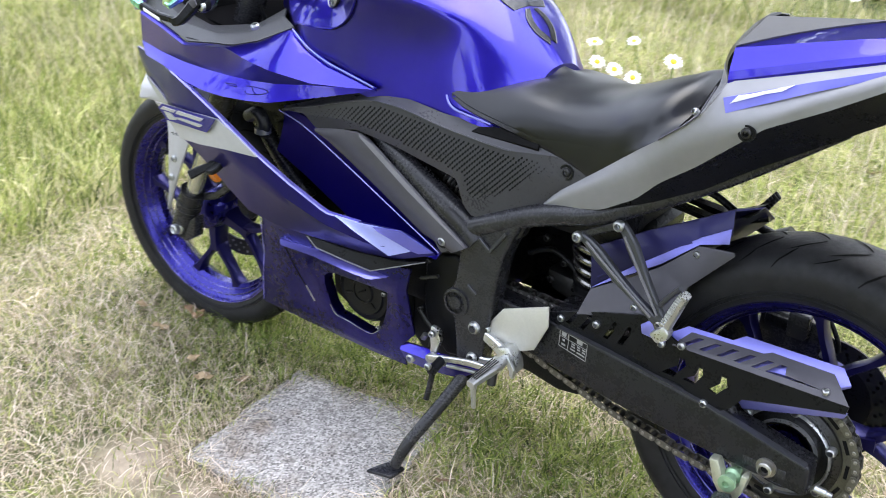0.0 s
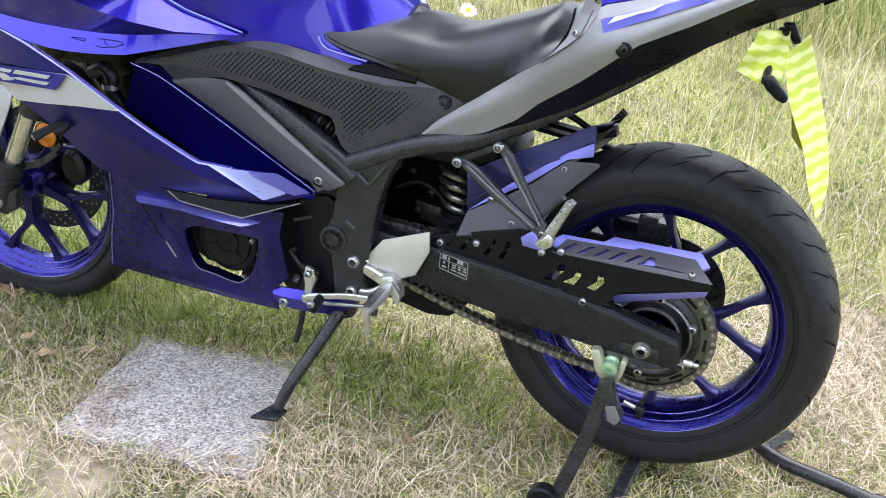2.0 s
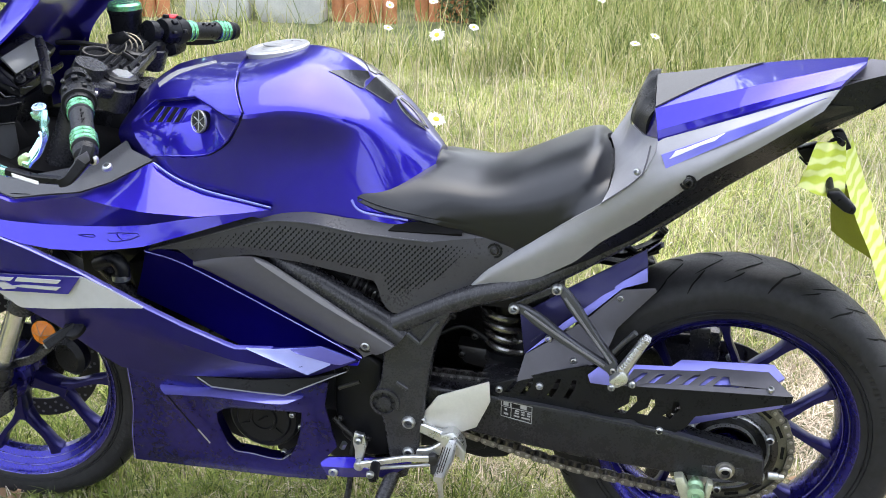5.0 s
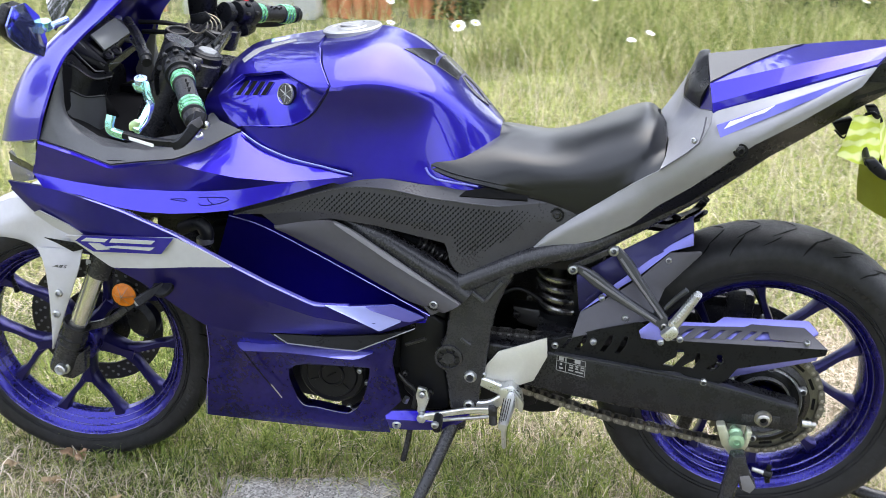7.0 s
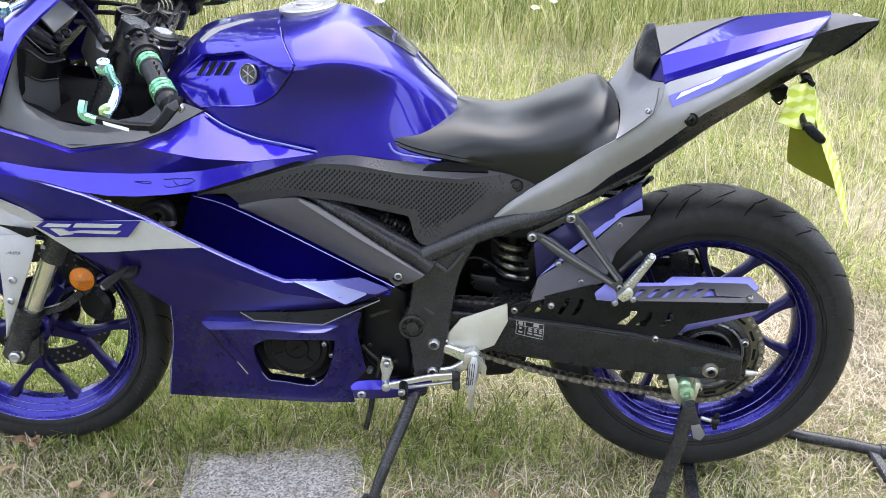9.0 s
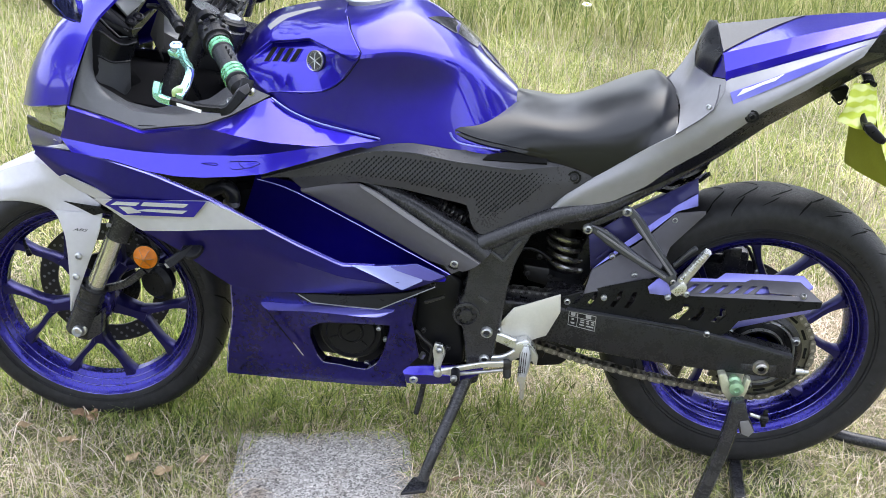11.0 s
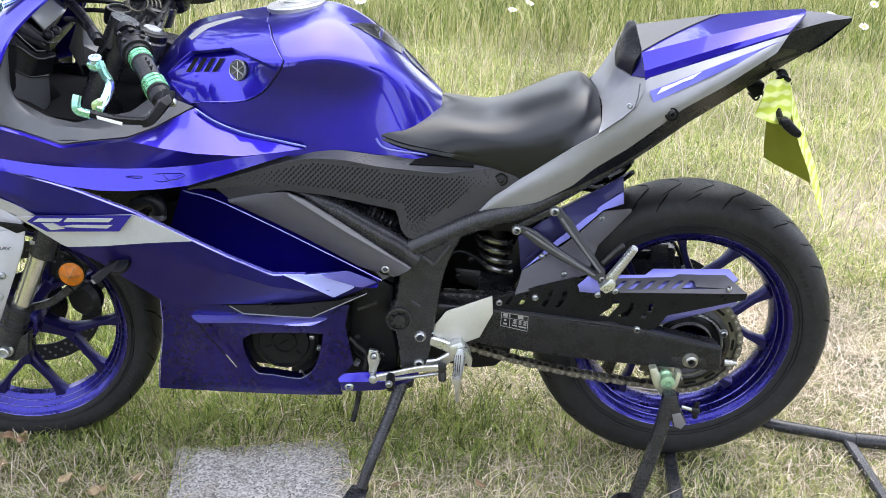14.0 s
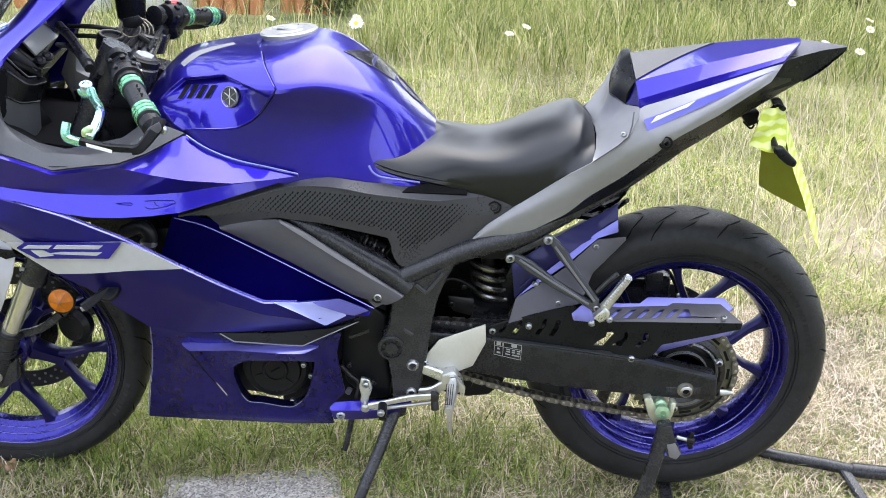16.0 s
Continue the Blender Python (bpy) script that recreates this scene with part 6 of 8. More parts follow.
def calm(g):
    """Evens out the sheet along its length, and rounds the ridge off towards the rear."""
    for _ in range(14):
        g[1:-1] = g[1:-1] * .5 + (g[:-2] + g[2:]) * .25
    rear = np.clip((g[1:-1, :1, :1] + .03) / .06, 0, 1)
    for _ in range(30):
        g[1:-1] += rear * ((g[:-2] + g[2:]) * .25 - g[1:-1] * .5)
    for _ in range(2):
        g[:, 20:23] = g[:, 20:23] * .5 + (g[:, 19:22] + g[:, 21:24]) * .25
    for i in range(len(g)):
        for _ in range(int(30 * min(max((g[i, 0, 0] - .05) / .09, 0), 1))):
            g[i, 1:-1] = g[i, 1:-1] * .5 + (g[i, :-2] + g[i, 2:]) * .25
    return g


POCKET = [(-.325, 0, .876), (-.279, 0, .913), (-.203, 0, .929), (-.14, 0, .918), (-.100, 0, .907), (-.135, 0, .868), (-.17, 0, .843), (-.24, 0, .824), (-.29, 0, .840)]


def pocket(x, z):
    """Depth of the vent pocket: steep under the brow, running out towards the lower edge."""
    d, low = 1.0, 1.0
    for k, ((x0, _, z0), (x1, _, z1)) in enumerate(zip(POCKET, POCKET[1:] + POCKET[:1])):
        nx, nz = (z1 - z0), -(x1 - x0)
        e = ((x - x0) * nx + (z - z0) * nz) / math.hypot(nx, nz)
        if k < 4:
            d = min(d, e)
        else:
            low = min(low, e)
    t, u = min(max(d / .008, 0), 1), min(max(low / .055, 0), 1)
    return .022 * t * t * (3 - 2 * t) * u


def seam_x(v):
    """Where the front cover meets the rear of the tank, from the spine (0) to the lower edge (1)."""
    return np.interp(v, [0, .2, .35, .467, .63, .72, .79, .84, 1], [-.152, -.149, -.130, -.103, -.135, -.17, -.235, -.265, -.30])


TG = calm(tank_at(121, 22, 25))
TG2 = TG.copy()
for row in TG:
    for j, p in enumerate(row):
        k = min(max((seam_x(j / (len(row) - 1)) - .006 - p[0]) / .02, 0), 1)
        p[1] *= 1 - .14 * k
        p[2] -= .012 * k
TGF = TG * np.array((1, -1, 1))
TGF[:, :, 2] -= .17 * TGF[:, :, 1]
full = np.concatenate([TG[:, ::-1], TGF[:, 1:]], 1)
tb = bmesh.new()
tv = [[tb.verts.new(p) for p in row] for row in full]
for i in range(len(tv) - 1):
    for j in range(len(tv[0]) - 1):
        tb.faces.new((tv[i][j], tv[i + 1][j], tv[i + 1][j + 1], tv[i][j + 1]))
for row in (tv[0], tv[-1]):
    tb.faces.new(row)
for i in range(len(tv) - 1):
    tb.faces.new((tv[i][0], tv[i][-1], tv[i + 1][-1], tv[i + 1][0]))
bmesh.ops.recalc_face_normals(tb, faces=tb.faces)
tank = part("fuel_tank", tb, BLUE, BIKE, "metallic blue sculpted fuel tank", 24)


# front tank cover with a sunken vent pocket
wide_i = np.linspace(0, TG2.shape[1] - 1, 200)
TG2 = np.array([np.stack([np.interp(wide_i, range(len(r)), r[:, k]) for k in range(3)], 1) for r in TG2])


def cover_side(s):
    cols = []
    m = TG2.shape[1]
    for j in range(m):
        v = j / (m - 1)
        seam = seam_x(v)
        line = TG2[:, j]
        xs = np.linspace(-.352, seam, 210)
        pts = np.stack([xs, np.interp(xs, line[:, 0], line[:, 1]), np.interp(xs, line[:, 0], line[:, 2])], 1)
        cols.append(pts)
    g = np.array(cols).transpose(1, 0, 2)
    for i in range(g.shape[0]):
        for j in range(g.shape[1]):
            p = g[i, j]
            d = np.array((0, p[1] * 1.4, p[2] - .80))
            d /= np.linalg.norm(d)
            p = p + d * .005
            if abs(p[1]) > .08:
                p = p + np.array((0, pocket(p[0], p[2]), 0))
            g[i, j] = p * np.array((1, s, 1)) - np.array((0, 0, 0 if s > 0 else -.17 * p[1]))
    return grid_solid(bmesh.new(), g, (0, .006 * s, -.004))


tcov = part("tank_cover", cover_side(1), BLUE, BIKE, "metallic blue front tank cover with vents", 48)
part("tank_cover", cover_side(-1), BLUE, BIKE, "metallic blue front tank cover with vents", 48)
sm = []
for v in np.linspace(.25, 1, 30):
    line = TG2[:, int(v * (TG2.shape[1] - 1))]
    p = np.array([np.interp(seam_x(v), line[:, 0], line[:, k]) for k in range(3)])
    d = np.array((0, p[1] * 1.4, p[2] - .80))
    sm.append(tuple(p + d / np.linalg.norm(d) * .0036))
part("cover_edge", tube(sm, .0017, 8), BLUE, tcov)
part("cover_gap", tube([(x + .0035, y + .001, z - .001) for x, y, z in sm], .0008, 6), PAD, tcov)
tree_v = BVHTree.FromPolygons([v.co for v in tcov.data.vertices], [p.vertices for p in tcov.data.polygons])


def on_cover(p, lift):
    """A place laid on the cover's flank, and the way the flank faces there."""
    hit = tree_v.ray_cast(Vector((p[0], -1, p[2])), Vector((0, 1, 0)))
    return np.array((p[0], hit[0].y - lift, p[2])), hit[1]


SLOT_A, SLOT_B = [(-0.288, -0.150, 0.878), (-0.255, -0.150, 0.882)], [(-0.272, -0.140, 0.905), (-0.240, -0.140, 0.907)]
sa, sb = (np.array(q[0]) for q in (SLOT_A, SLOT_B))
step = (np.array(SLOT_A[1]) - sa) / 2
for k in range(4):
    a0, b0 = sa + step * k, sb + step * k
    rails = [[tuple(on_cover((a0 * (1 - v) + b0 * v) + step * (.05 + .64 * u), .0008)[0]) for v in np.linspace(.06, .84, 8)] for u in np.linspace(0, 1, 4)]
    part("vent_slot", shell(rails, 10, 2, .002), PAD, tcov)
    part("vent_lip", tube(rails[-1], .0011, 6), BLUE, tcov)
bc, bn = on_cover((-0.185, -0.185, 0.893), 0)
bn = Vector((-.5, -.83, .22)).normalized()
bc = bc + np.array(bn) * .004
part("tank_badge", lathe([(-.030, .0178), (.002, .0178), (.003, .0170), (.0018, .0160), (.0018, 0)], tuple(bc), tuple(bn), 40), BADGE, tcov, "round dark badge with a metal rim")
part("badge_rim", lathe([(0, .0164), (.0035, .0168), (.0042, .0177), (.0028, .0184), (0, .0184)], tuple(bc), tuple(bn), 40, loop=True), CAP_METAL, tcov)
sp_ = bmesh.new()
b1 = np.array(Vector(bn).cross(Vector((1, 0, 0))).normalized())
b2 = np.cross(b1, np.array(bn))
for k in range(3):
    d = (b1 * math.cos(radians(60 * k)) + b2 * math.sin(radians(60 * k))) * .0142
    c0 = bc + np.array(bn) * .0024
    bar([tuple(c0 - d), tuple(c0 + d)], .0015, .001, 4, sp_)
for t in np.linspace(0, 2 * math.pi, 25)[:-1]:
    d = b1 * math.cos(t) + b2 * math.sin(t)
    bar([tuple(c0 + d * .0148), tuple(c0 + d * .0157)], .0012, .0008, 3, sp_)
part("badge_bar", sp_, BOLT, tcov)
def on_top(p, lift):
    """A place on the cover's brow, from above."""
    hit = tree_v.ray_cast(Vector((p[0], p[1], 1.3)), Vector((0, 0, -1)))
    return (p[0], p[1], hit[0].z + lift) if hit[0] else p


STRIPE_A, STRIPE_B = even([(-0.292, -0.090, 0.939), (-0.274, -0.060, 0.951), (-0.205, -0.045, 0.967)], 12), even([(-0.283, -0.105, 0.937), (-0.258, -0.080, 0.949), (-0.198, -0.060, 0.964)], 12)
part("cover_stripe", shell([[on_top(tuple(a * (1 - v) + b * v), .0008) for a, b in zip(STRIPE_A, STRIPE_B)] for v in (0, .5, 1)], 14, 2, .002, out=(0, 0, 1)), TAIL_GREY, tcov, "pale grey stripe on the cover's brow")

# cap, seam line and knee pad
CAP = (-.108, -.010, .9795)
cap = part("filler_cap", lathe([(-.012, .054), (.000, .054), (.003, .051), (.003, .042), (.0015, .041), (.0015, .028), (.004, .026), (.004, 0)], CAP, (-.13, 0, 1), 48), CAP_METAL, tank, "brushed aluminium filler cap")
part("cap_flap", box((CAP[0] + .002, CAP[1], CAP[2] + .0045), (.046, .02, .003), .001), CAP_METAL, cap)
for k in range(5):
    a = radians(72 * k)
    part("cap_screw", bolt((CAP[0] + .044 * math.cos(a), CAP[1] + .044 * math.sin(a), CAP[2] + .001 + .13 * .044 * math.cos(a)), .0035, (-.13, 0, 1), .002), STEEL_DARK, cap)
tree_t = BVHTree.FromPolygons([v.co for v in tank.data.vertices], [p.vertices for p in tank.data.polygons])


def on_tank(x, y, lift):
    """A place on the tank's upper face."""
    hit = tree_t.ray_cast(Vector((x, y, 1.3)), Vector((0, 0, -1)))
    return tuple(hit[0] + hit[1] * lift * (1 if hit[1].z > 0 else -1)) if hit[0] else (x, y, .9)


def pad_piece(a, b, name="tank_pad"):
    """A stuck-on pad between two lines of places on the tank, with a pale moulded edge."""
    A, B = crom([(x, y, 0) for x, y in a], 10), crom([(x, y, 0) for x, y in b], 10)
    rails = [[on_tank(*(p * (1 - v) + q * v)[:2], .0012) for p, q in zip(A, B)] for v in np.linspace(0, 1, 6)]
    ob = part(name, shell(rails, 12, 2, .002, out=(.3, 0, .9)), TANK_PAD, tank, "glossy dark tank pad on the rear slope")
    part("pad_edge", tube(rails[-1], .0008, 6), EDGE_GREY, ob)


C_PAD = .006
for m in (-1, 1):
    pad_piece([(.044, C_PAD + m * .006), (.034, C_PAD + m * .030), (.018, C_PAD + m * .062), (.001, C_PAD + m * .092)], [(.052, C_PAD + m * .022), (.050, C_PAD + m * .050), (.052, C_PAD + m * .076), (.024, C_PAD + m * .088)])
    pad_piece([(.056, C_PAD + m * .001), (.068, C_PAD + m * .001), (.080, C_PAD + m * .001), (.092, C_PAD + m * .001)], [(.055, C_PAD + m * .070), (.068, C_PAD + m * .064), (.080, C_PAD + m * .058), (.092, C_PAD + m * .048)])
    pad_piece([(.096, C_PAD + m * .006), (.108, C_PAD + m * .016), (.122, C_PAD + m * .016), (.138, C_PAD + m * .001)], [(.095, C_PAD + m * .018), (.108, C_PAD + m * .032), (.126, C_PAD + m * .030), (.145, C_PAD + m * .010)])
# tongue of the tank below the seat's nose
part("tongue_edge", tube([(0.056, -0.169, 0.777), (0.062, -0.172, 0.767), (0.073, -0.174, 0.760), (0.095, -0.177, 0.757), (0.149, -0.174, 0.751)], .0021, 8), BLUE_ANOD, tank)
part("tank_lower_edge", tube([(-0.262, -0.200, 0.828), (-0.225, -0.205, 0.807), (-0.176, -0.208, 0.790), (-0.117, -0.209, 0.779), (-0.066, -0.209, 0.769)], .0018, 6), BLUE_ANOD, upper[0])

# ---- seat ----
S_C = [(.164, 0, .818), (.20, 0, .808), (.25, 0, .802), (.30, 0, .811), (.35, 0, .831), (.40, 0, .852), (.432, 0, .866), (.450, 0, .858)]
S_1 = [(.118, -.068, .793), (.17, -.078, .809), (.21, -.083, .807), (.26, -.09, .803), (.31, -.095, .814), (.36, -.10, .836), (.41, -.105, .858), (.440, -.085, .866), (.460, -.06, .855)]
S_2 = [(.092, -.148, .792), (.15, -.136, .800), (.20, -.146, .796), (.251, -.150, .788), (.301, -.156, .786), (.349, -.162, .795), (.396, -.168, .819), (.432, -.155, .840), (.463, -.115, .838)]
S_3 = [(.066, -.168, .783), (.105, -.174, .774), (.169, -.174, .762), (.25, -.162, .742), (.312, -.160, .724), (.339, -.164, .723), (.389, -.178, .763), (.427, -.190, .792), (.455, -.194, .811)]
S_4 = [(x, y + .012, z - .010) for x, y, z in S_3]


def seat_far(rail):
    """The far side's rail: the whole machine leans a little that way."""
    return [(x, -y, z + .2 * y) for x, y, z in rail]


seat = part("rider_seat", shell([S_4, S_3, S_2, S_1, S_C, seat_far(S_1), seat_far(S_2), seat_far(S_3), seat_far(S_4)], 48, 7, .008, soft=True, across=True, out=(0, 0, 1)), VINYL, BIKE, "black vinyl rider seat", 50)
part("seat_skirt", shell([[(0.080, -0.164, 0.772), (0.108, -0.166, 0.763), (0.169, -0.164, 0.755), (0.251, -0.152, 0.732), (0.313, -0.154, 0.716), (0.334, -0.155, 0.713)], [(0.079, -0.160, 0.762), (0.108, -0.162, 0.753), (0.169, -0.160, 0.740), (0.252, -0.152, 0.719), (0.314, -0.154, 0.706), (0.334, -0.155, 0.708)]], 20, 2, .004), BLACK, seat)

# ---- tail ----
T_UP = [(0.245, -0.155, 0.633), (0.275, -0.157, 0.667), (0.338, -0.165, 0.719), (0.416, -0.190, 0.785), (.450, -.204, .812), (.490, -.211, .847), (.509, -.212, .866), (.524, -.199, .894), (.527, -.181, .910), (.647, -.152, .948), (.781, -.128, .990)]
T_MID = [(0.245, -0.157, 0.632), (0.315, -0.170, 0.684), (0.420, -0.194, 0.752), (0.500, -0.213, 0.822), (0.556, -0.211, 0.866), (0.642, -0.192, 0.915), (0.740, -0.153, 0.962), (0.773, -0.135, 0.978)]
T_LOW = [(0.246, -0.155, 0.629), (0.359, -0.168, 0.665), (0.416, -0.178, 0.703), (0.454, -0.186, 0.743), (0.507, -0.195, 0.785), (0.557, -0.201, 0.831), (0.595, -0.204, 0.866), (0.664, -0.185, 0.903), (0.757, -0.148, 0.957)]
def far(rail, c=-.045, dz=-.02):
    """The far flank's rail: the tail leans a little to the near side."""
    return [(x, -y + c, z + dz) for x, y, z in rail]
tail = [part("tail_panel", shell([T_UP, T_MID, T_LOW], 56, 6, .004, across=True), TAIL_GREY, BIKE, "matt silver tail side panel")]
part("tail_panel", shell([far(T_UP), far(T_MID), far(T_LOW)], 56, 5, .004, out=(0, 1, 0)), TAIL_GREY, BIKE, "matt silver tail side panel")
T_A = [(.450, -.203, .811), (.460, -.165, .822), (.467, -.11, .836), (.464, -.06, .853), (.455, -.01, .860)]
T_B = [(.451, -.205, .813), (.490, -.212, .848), (.509, -.213, .867), (.523, -.200, .895), (.526, -.182, .911), (.506, -.133, .901), (.484, -.095, .909), (.486, -.07, .923), (.492, -.045, .938), (.507, -.015, .963)]
part("tail_shoulder", shell([T_A, T_B], 44, 6, .004, bulge=-.006, out=(-.5, -.5, .5)), TAIL_GREY, tail[0])
part("tail_shoulder", shell([far(T_A[:-2], dz=-.09), far(T_B[:-2], dz=-.09)], 30, 5, .004, out=(-.3, .6, .6)), TAIL_GREY, tail[0])
part("shoulder_seam", tube([(.451, -.206, .814), (.490, -.2135, .848), (.507, -.2145, .866), (.512, -.2075, .883), (.516, -.190, .903)], .0013, 6, soft=False), GREY, tail[0])
part("shoulder_screw", bolt((.499, -.209, .868), .005, (-.4, -.8, .4)), BOLT, tail[0])
part("tail_bolt", lathe([(-.003, .012), (.002, .012), (.002, .009), (-.001, .009)], (0.574, -0.207, 0.856), (0, -1, 0), 20), BLACK, tail[0])
part("tail_bolt", bolt((0.574, -0.207, 0.856), .008, h=.005), STEEL_DARK, tail[0])
FL = lay([(0.532, -0.200, 0.894), (0.642, -0.180, 0.937), (0.761, -0.137, 0.976)], .003)
FU = lay([(0.540, -0.203, 0.875), (0.642, -0.186, 0.924), (0.753, -0.139, 0.967)], .003)
part("tail_flash", shell([FL, FU], 20, 3, .003), FLASH_DEEP, tail[0], "pale blue graphic flash")
part("flash_mark", slab(lay([(0.544, -0.203, 0.890), (0.552, -0.202, 0.902), (0.567, -0.199, 0.907), (0.619, -0.188, 0.929), (0.605, -0.192, 0.918), (0.570, -0.199, 0.905), (0.584, -0.197, 0.910)], .004), (0, .002, 0), 0), WHITE, tail[0], "white dart mark")
# cowl in place of a pillion seat
K0 = [(.526, -.181, .912), (.65, -.154, .951), (.779, -.130, .991)]
K0B = [(.524, -.177, .923), (.65, -.150, .961), (.788, -.121, .999)]
K1 = [(.519, -.156, .950), (.66, -.125, .984), (.822, -.070, 1.014)]
KQ = [(.521, -.050, .976), (.60, -.030, .984), (.668, -.012, .991), (.75, -.020, 1.004), (.828, -.045, 1.016)]
KC = [(.526, .02, .960), (.60, .03, .966), (.70, .04, .974), (.78, .03, .986), (.836, .0, 1.002)]
KF1 = [(x + .004, y + .06, z - .030) for x, y, z in KC]
KF0 = [(x + .006, y + .10, z - .07) for x, y, z in KC]
cowl = part("seat_cowl", shell([K0, K0B, K1, KQ, KC, KF1, KF0], 24, 5, .006, out=(0, 0, 1)), BLUE, BIKE, "metallic blue rear seat cowl", 12)
def facet(u, v, lift):
    a, b = even(K1, 101)[int(u * 100)], even(KQ, 101)[int(u * 100)]
    return tuple(a * (1 - v) + b * v + np.array((0, -lift * .3, lift)))
part("cowl_inlay", shell([[facet(u, u / .52 * .94 + .01, .0025) for u in np.linspace(.004, .52, 14)], [facet(u, .95, .0025) for u in np.linspace(.004, .52, 14)]], 18, 3, .003, out=(0, -.3, .9)), INLAY, cowl, "grey inlay on the cowl")
CB = [(.509, -.137, .903), (.486, -.097, .911), (.487, -.07, .926), (.494, -.045, .942), (.509, -.015, .967), (.522, .02, .966)]
CF = [(.519, -.152, .948), (.517, -.11, .963), (.520, -.06, .977), (.523, -.02, .977), (.530, .02, .967)]
part("cowl_front", shell([CB, CF], 24, 6, .006, out=(-.7, -.3, .3), bulge=.007), BLACK, cowl, "black bump stop")
part("cowl_chin", shell([[(.508, -.134, .902), (.526, -.1805, .9125)], [(.517, -.148, .945), (.5195, -.1555, .950)]], 6, 3, .004, out=(-.7, -.5, 0)), BLUE, cowl)
# black tail end and undertray
R0 = [(0.747, -0.135, 0.929), (0.836, -0.075, 0.944), (0.862, -0.065, 0.961), (0.922, -0.030, 0.996)]
R1 = [(0.787, -0.110, 0.986), (0.819, -0.090, 0.992), (0.871, -0.060, 0.999), (0.922, -0.030, 1.000)]
R2 = [(0.841, 0.000, 1.004), (0.873, -0.005, 1.003), (0.901, -0.012, 1.001), (0.925, -0.020, 1.000)]
R3 = [(x, .07, z - .045) for x, y, z in R2]
part("tail_end", shell([R1, R2, R3], 16, 4, .006, out=(.4, 0, .6)), GREY, BIKE, "charcoal tail end")
part("tail_side", shell([R0, R1], 16, 4, .006, out=(.1, -.9, .2)), BLACK, BIKE, "black tail end flank")
part("tail_lamp", shell([[(0.840, -0.070, 0.941), (0.874, -0.060, 0.960), (0.925, -0.025, 0.993)], [(0.836, -0.060, 0.947), (0.866, -0.050, 0.964), (0.916, -0.020, 0.987)]], 8, 2, .01), BLACK, BIKE, "dark tail lamp strip")
U0 = [(x, y + .004, z + .002) for x, y, z in T_LOW[1:]]
U1 = [(0.391, -0.140, 0.652), (0.507, -0.140, 0.735), (0.573, -0.135, 0.784), (0.666, -0.125, 0.846), (0.742, -0.110, 0.895), (0.834, -0.070, 0.941)]
part("undertail", shell([U0, U1, mirrored(U1), mirrored(U0)], 24, 4, .006, out=(0, 0, -1)), BLACK, BIKE, "black plastic undertail")
part("tail_seam", tube([(0.794, -0.100, 0.992), (0.861, -0.050, 0.990)], .0012, 6), BLACK, BIKE)
part("tail_oval", lathe([(0, .010), (.002, .009)], (0.893, -0.000, 0.998), (.2, -.3, 1), 16), BOLT, BIKE)
part("rear_indicator", tube([(0.779, -0.060, 0.868), (0.788, -0.100, 0.901), (0.797, -0.120, 0.902)], .0045), BLACK, BIKE, "black rear indicator")
part("plate_stay", slab([(.788, -.07, .904), (.806, -.07, .907), (.822, -.07, .880), (.812, -.07, .875), (.797, -.07, .889)], (0, .02, 0), .003), BLACK, BIKE)
part("plate_stay", slab([(.746, -.04, .863), (.78, -.04, .873), (.778, -.04, .850), (.763, -.04, .842)], (0, .03, 0), .003), BLACK, BIKE)
part("plate_bracket", tube([(0.776, 0.000, 0.856), (0.853, 0.000, 0.781), (0.897, 0.000, 0.715)], .0035), BLACK, BIKE)
part("bracket_hook", tube([(0.751, -0.040, 0.853), (0.767, -0.040, 0.840), (0.773, -0.040, 0.848)], .0018), BLACK, BIKE)
part("indicator_stalk", tube([(.792, -.06, .872), (.784, -.12, .850), (.783, -.165, .836)], .006), BLACK, BIKE)
part("indicator_lamp", slab([(.775, -.17, .843), (.793, -.17, .845), (.822, -.172, .819), (.818, -.172, .808), (.804, -.17, .812), (.785, -.17, .826)], (0, .022, 0), .005, 3), BLACK, BIKE, "black rear indicator lamp beside the cloth")
exh = part("exhaust_silencer", tube([(.25, .14, .40), (.40, .16, .46), (.56, .18, .55)], [.026, .032, .030], 20), STEEL_DARK, BIKE, "dark exhaust silencer")
part("exhaust_hanger", tube([(0.471, 0.100, 0.608), (0.547, 0.120, 0.578)], .008), BLACK, exh)
both("subframe_strut", [[(0.395, -0.030, 0.650), (0.489, -0.030, 0.642), (0.541, -0.030, 0.663)], [(0.396, -0.030, 0.643), (0.491, -0.030, 0.634), (0.558, -0.030, 0.679)]], BLACK, BIKE, thick=.02, sub=1)
part("hanger_stay", tube([(0.408, 0.020, 0.652), (0.488, 0.030, 0.627), (0.551, 0.040, 0.643)], .008), BLACK, BIKE)
grille = part("mesh_guard", slab([(.520, .028, .641), (.556, .028, .693), (.566, .028, .684), (.538, .028, .637)], (0, .006, 0), .0015), BLACK, BIKE, "black mesh guard under the tail")
for k in range(9):
    u = (k + .5) / 9
    a, b = np.array((.520, .0265, .641)) * (1 - u) + np.array((.556, .0265, .693)) * u, np.array((.538, .0265, .637)) * (1 - u) + np.array((.566, .0265, .684)) * u
    part("mesh_wire", bar([tuple(a), tuple(b)], .0012, .0016, 3), HANGER, grille)
part("subframe_strut", tube([(.425, .0, .668), (.465, .0, .672), (.512, .0, .652)], .006), BLACK, BIKE)

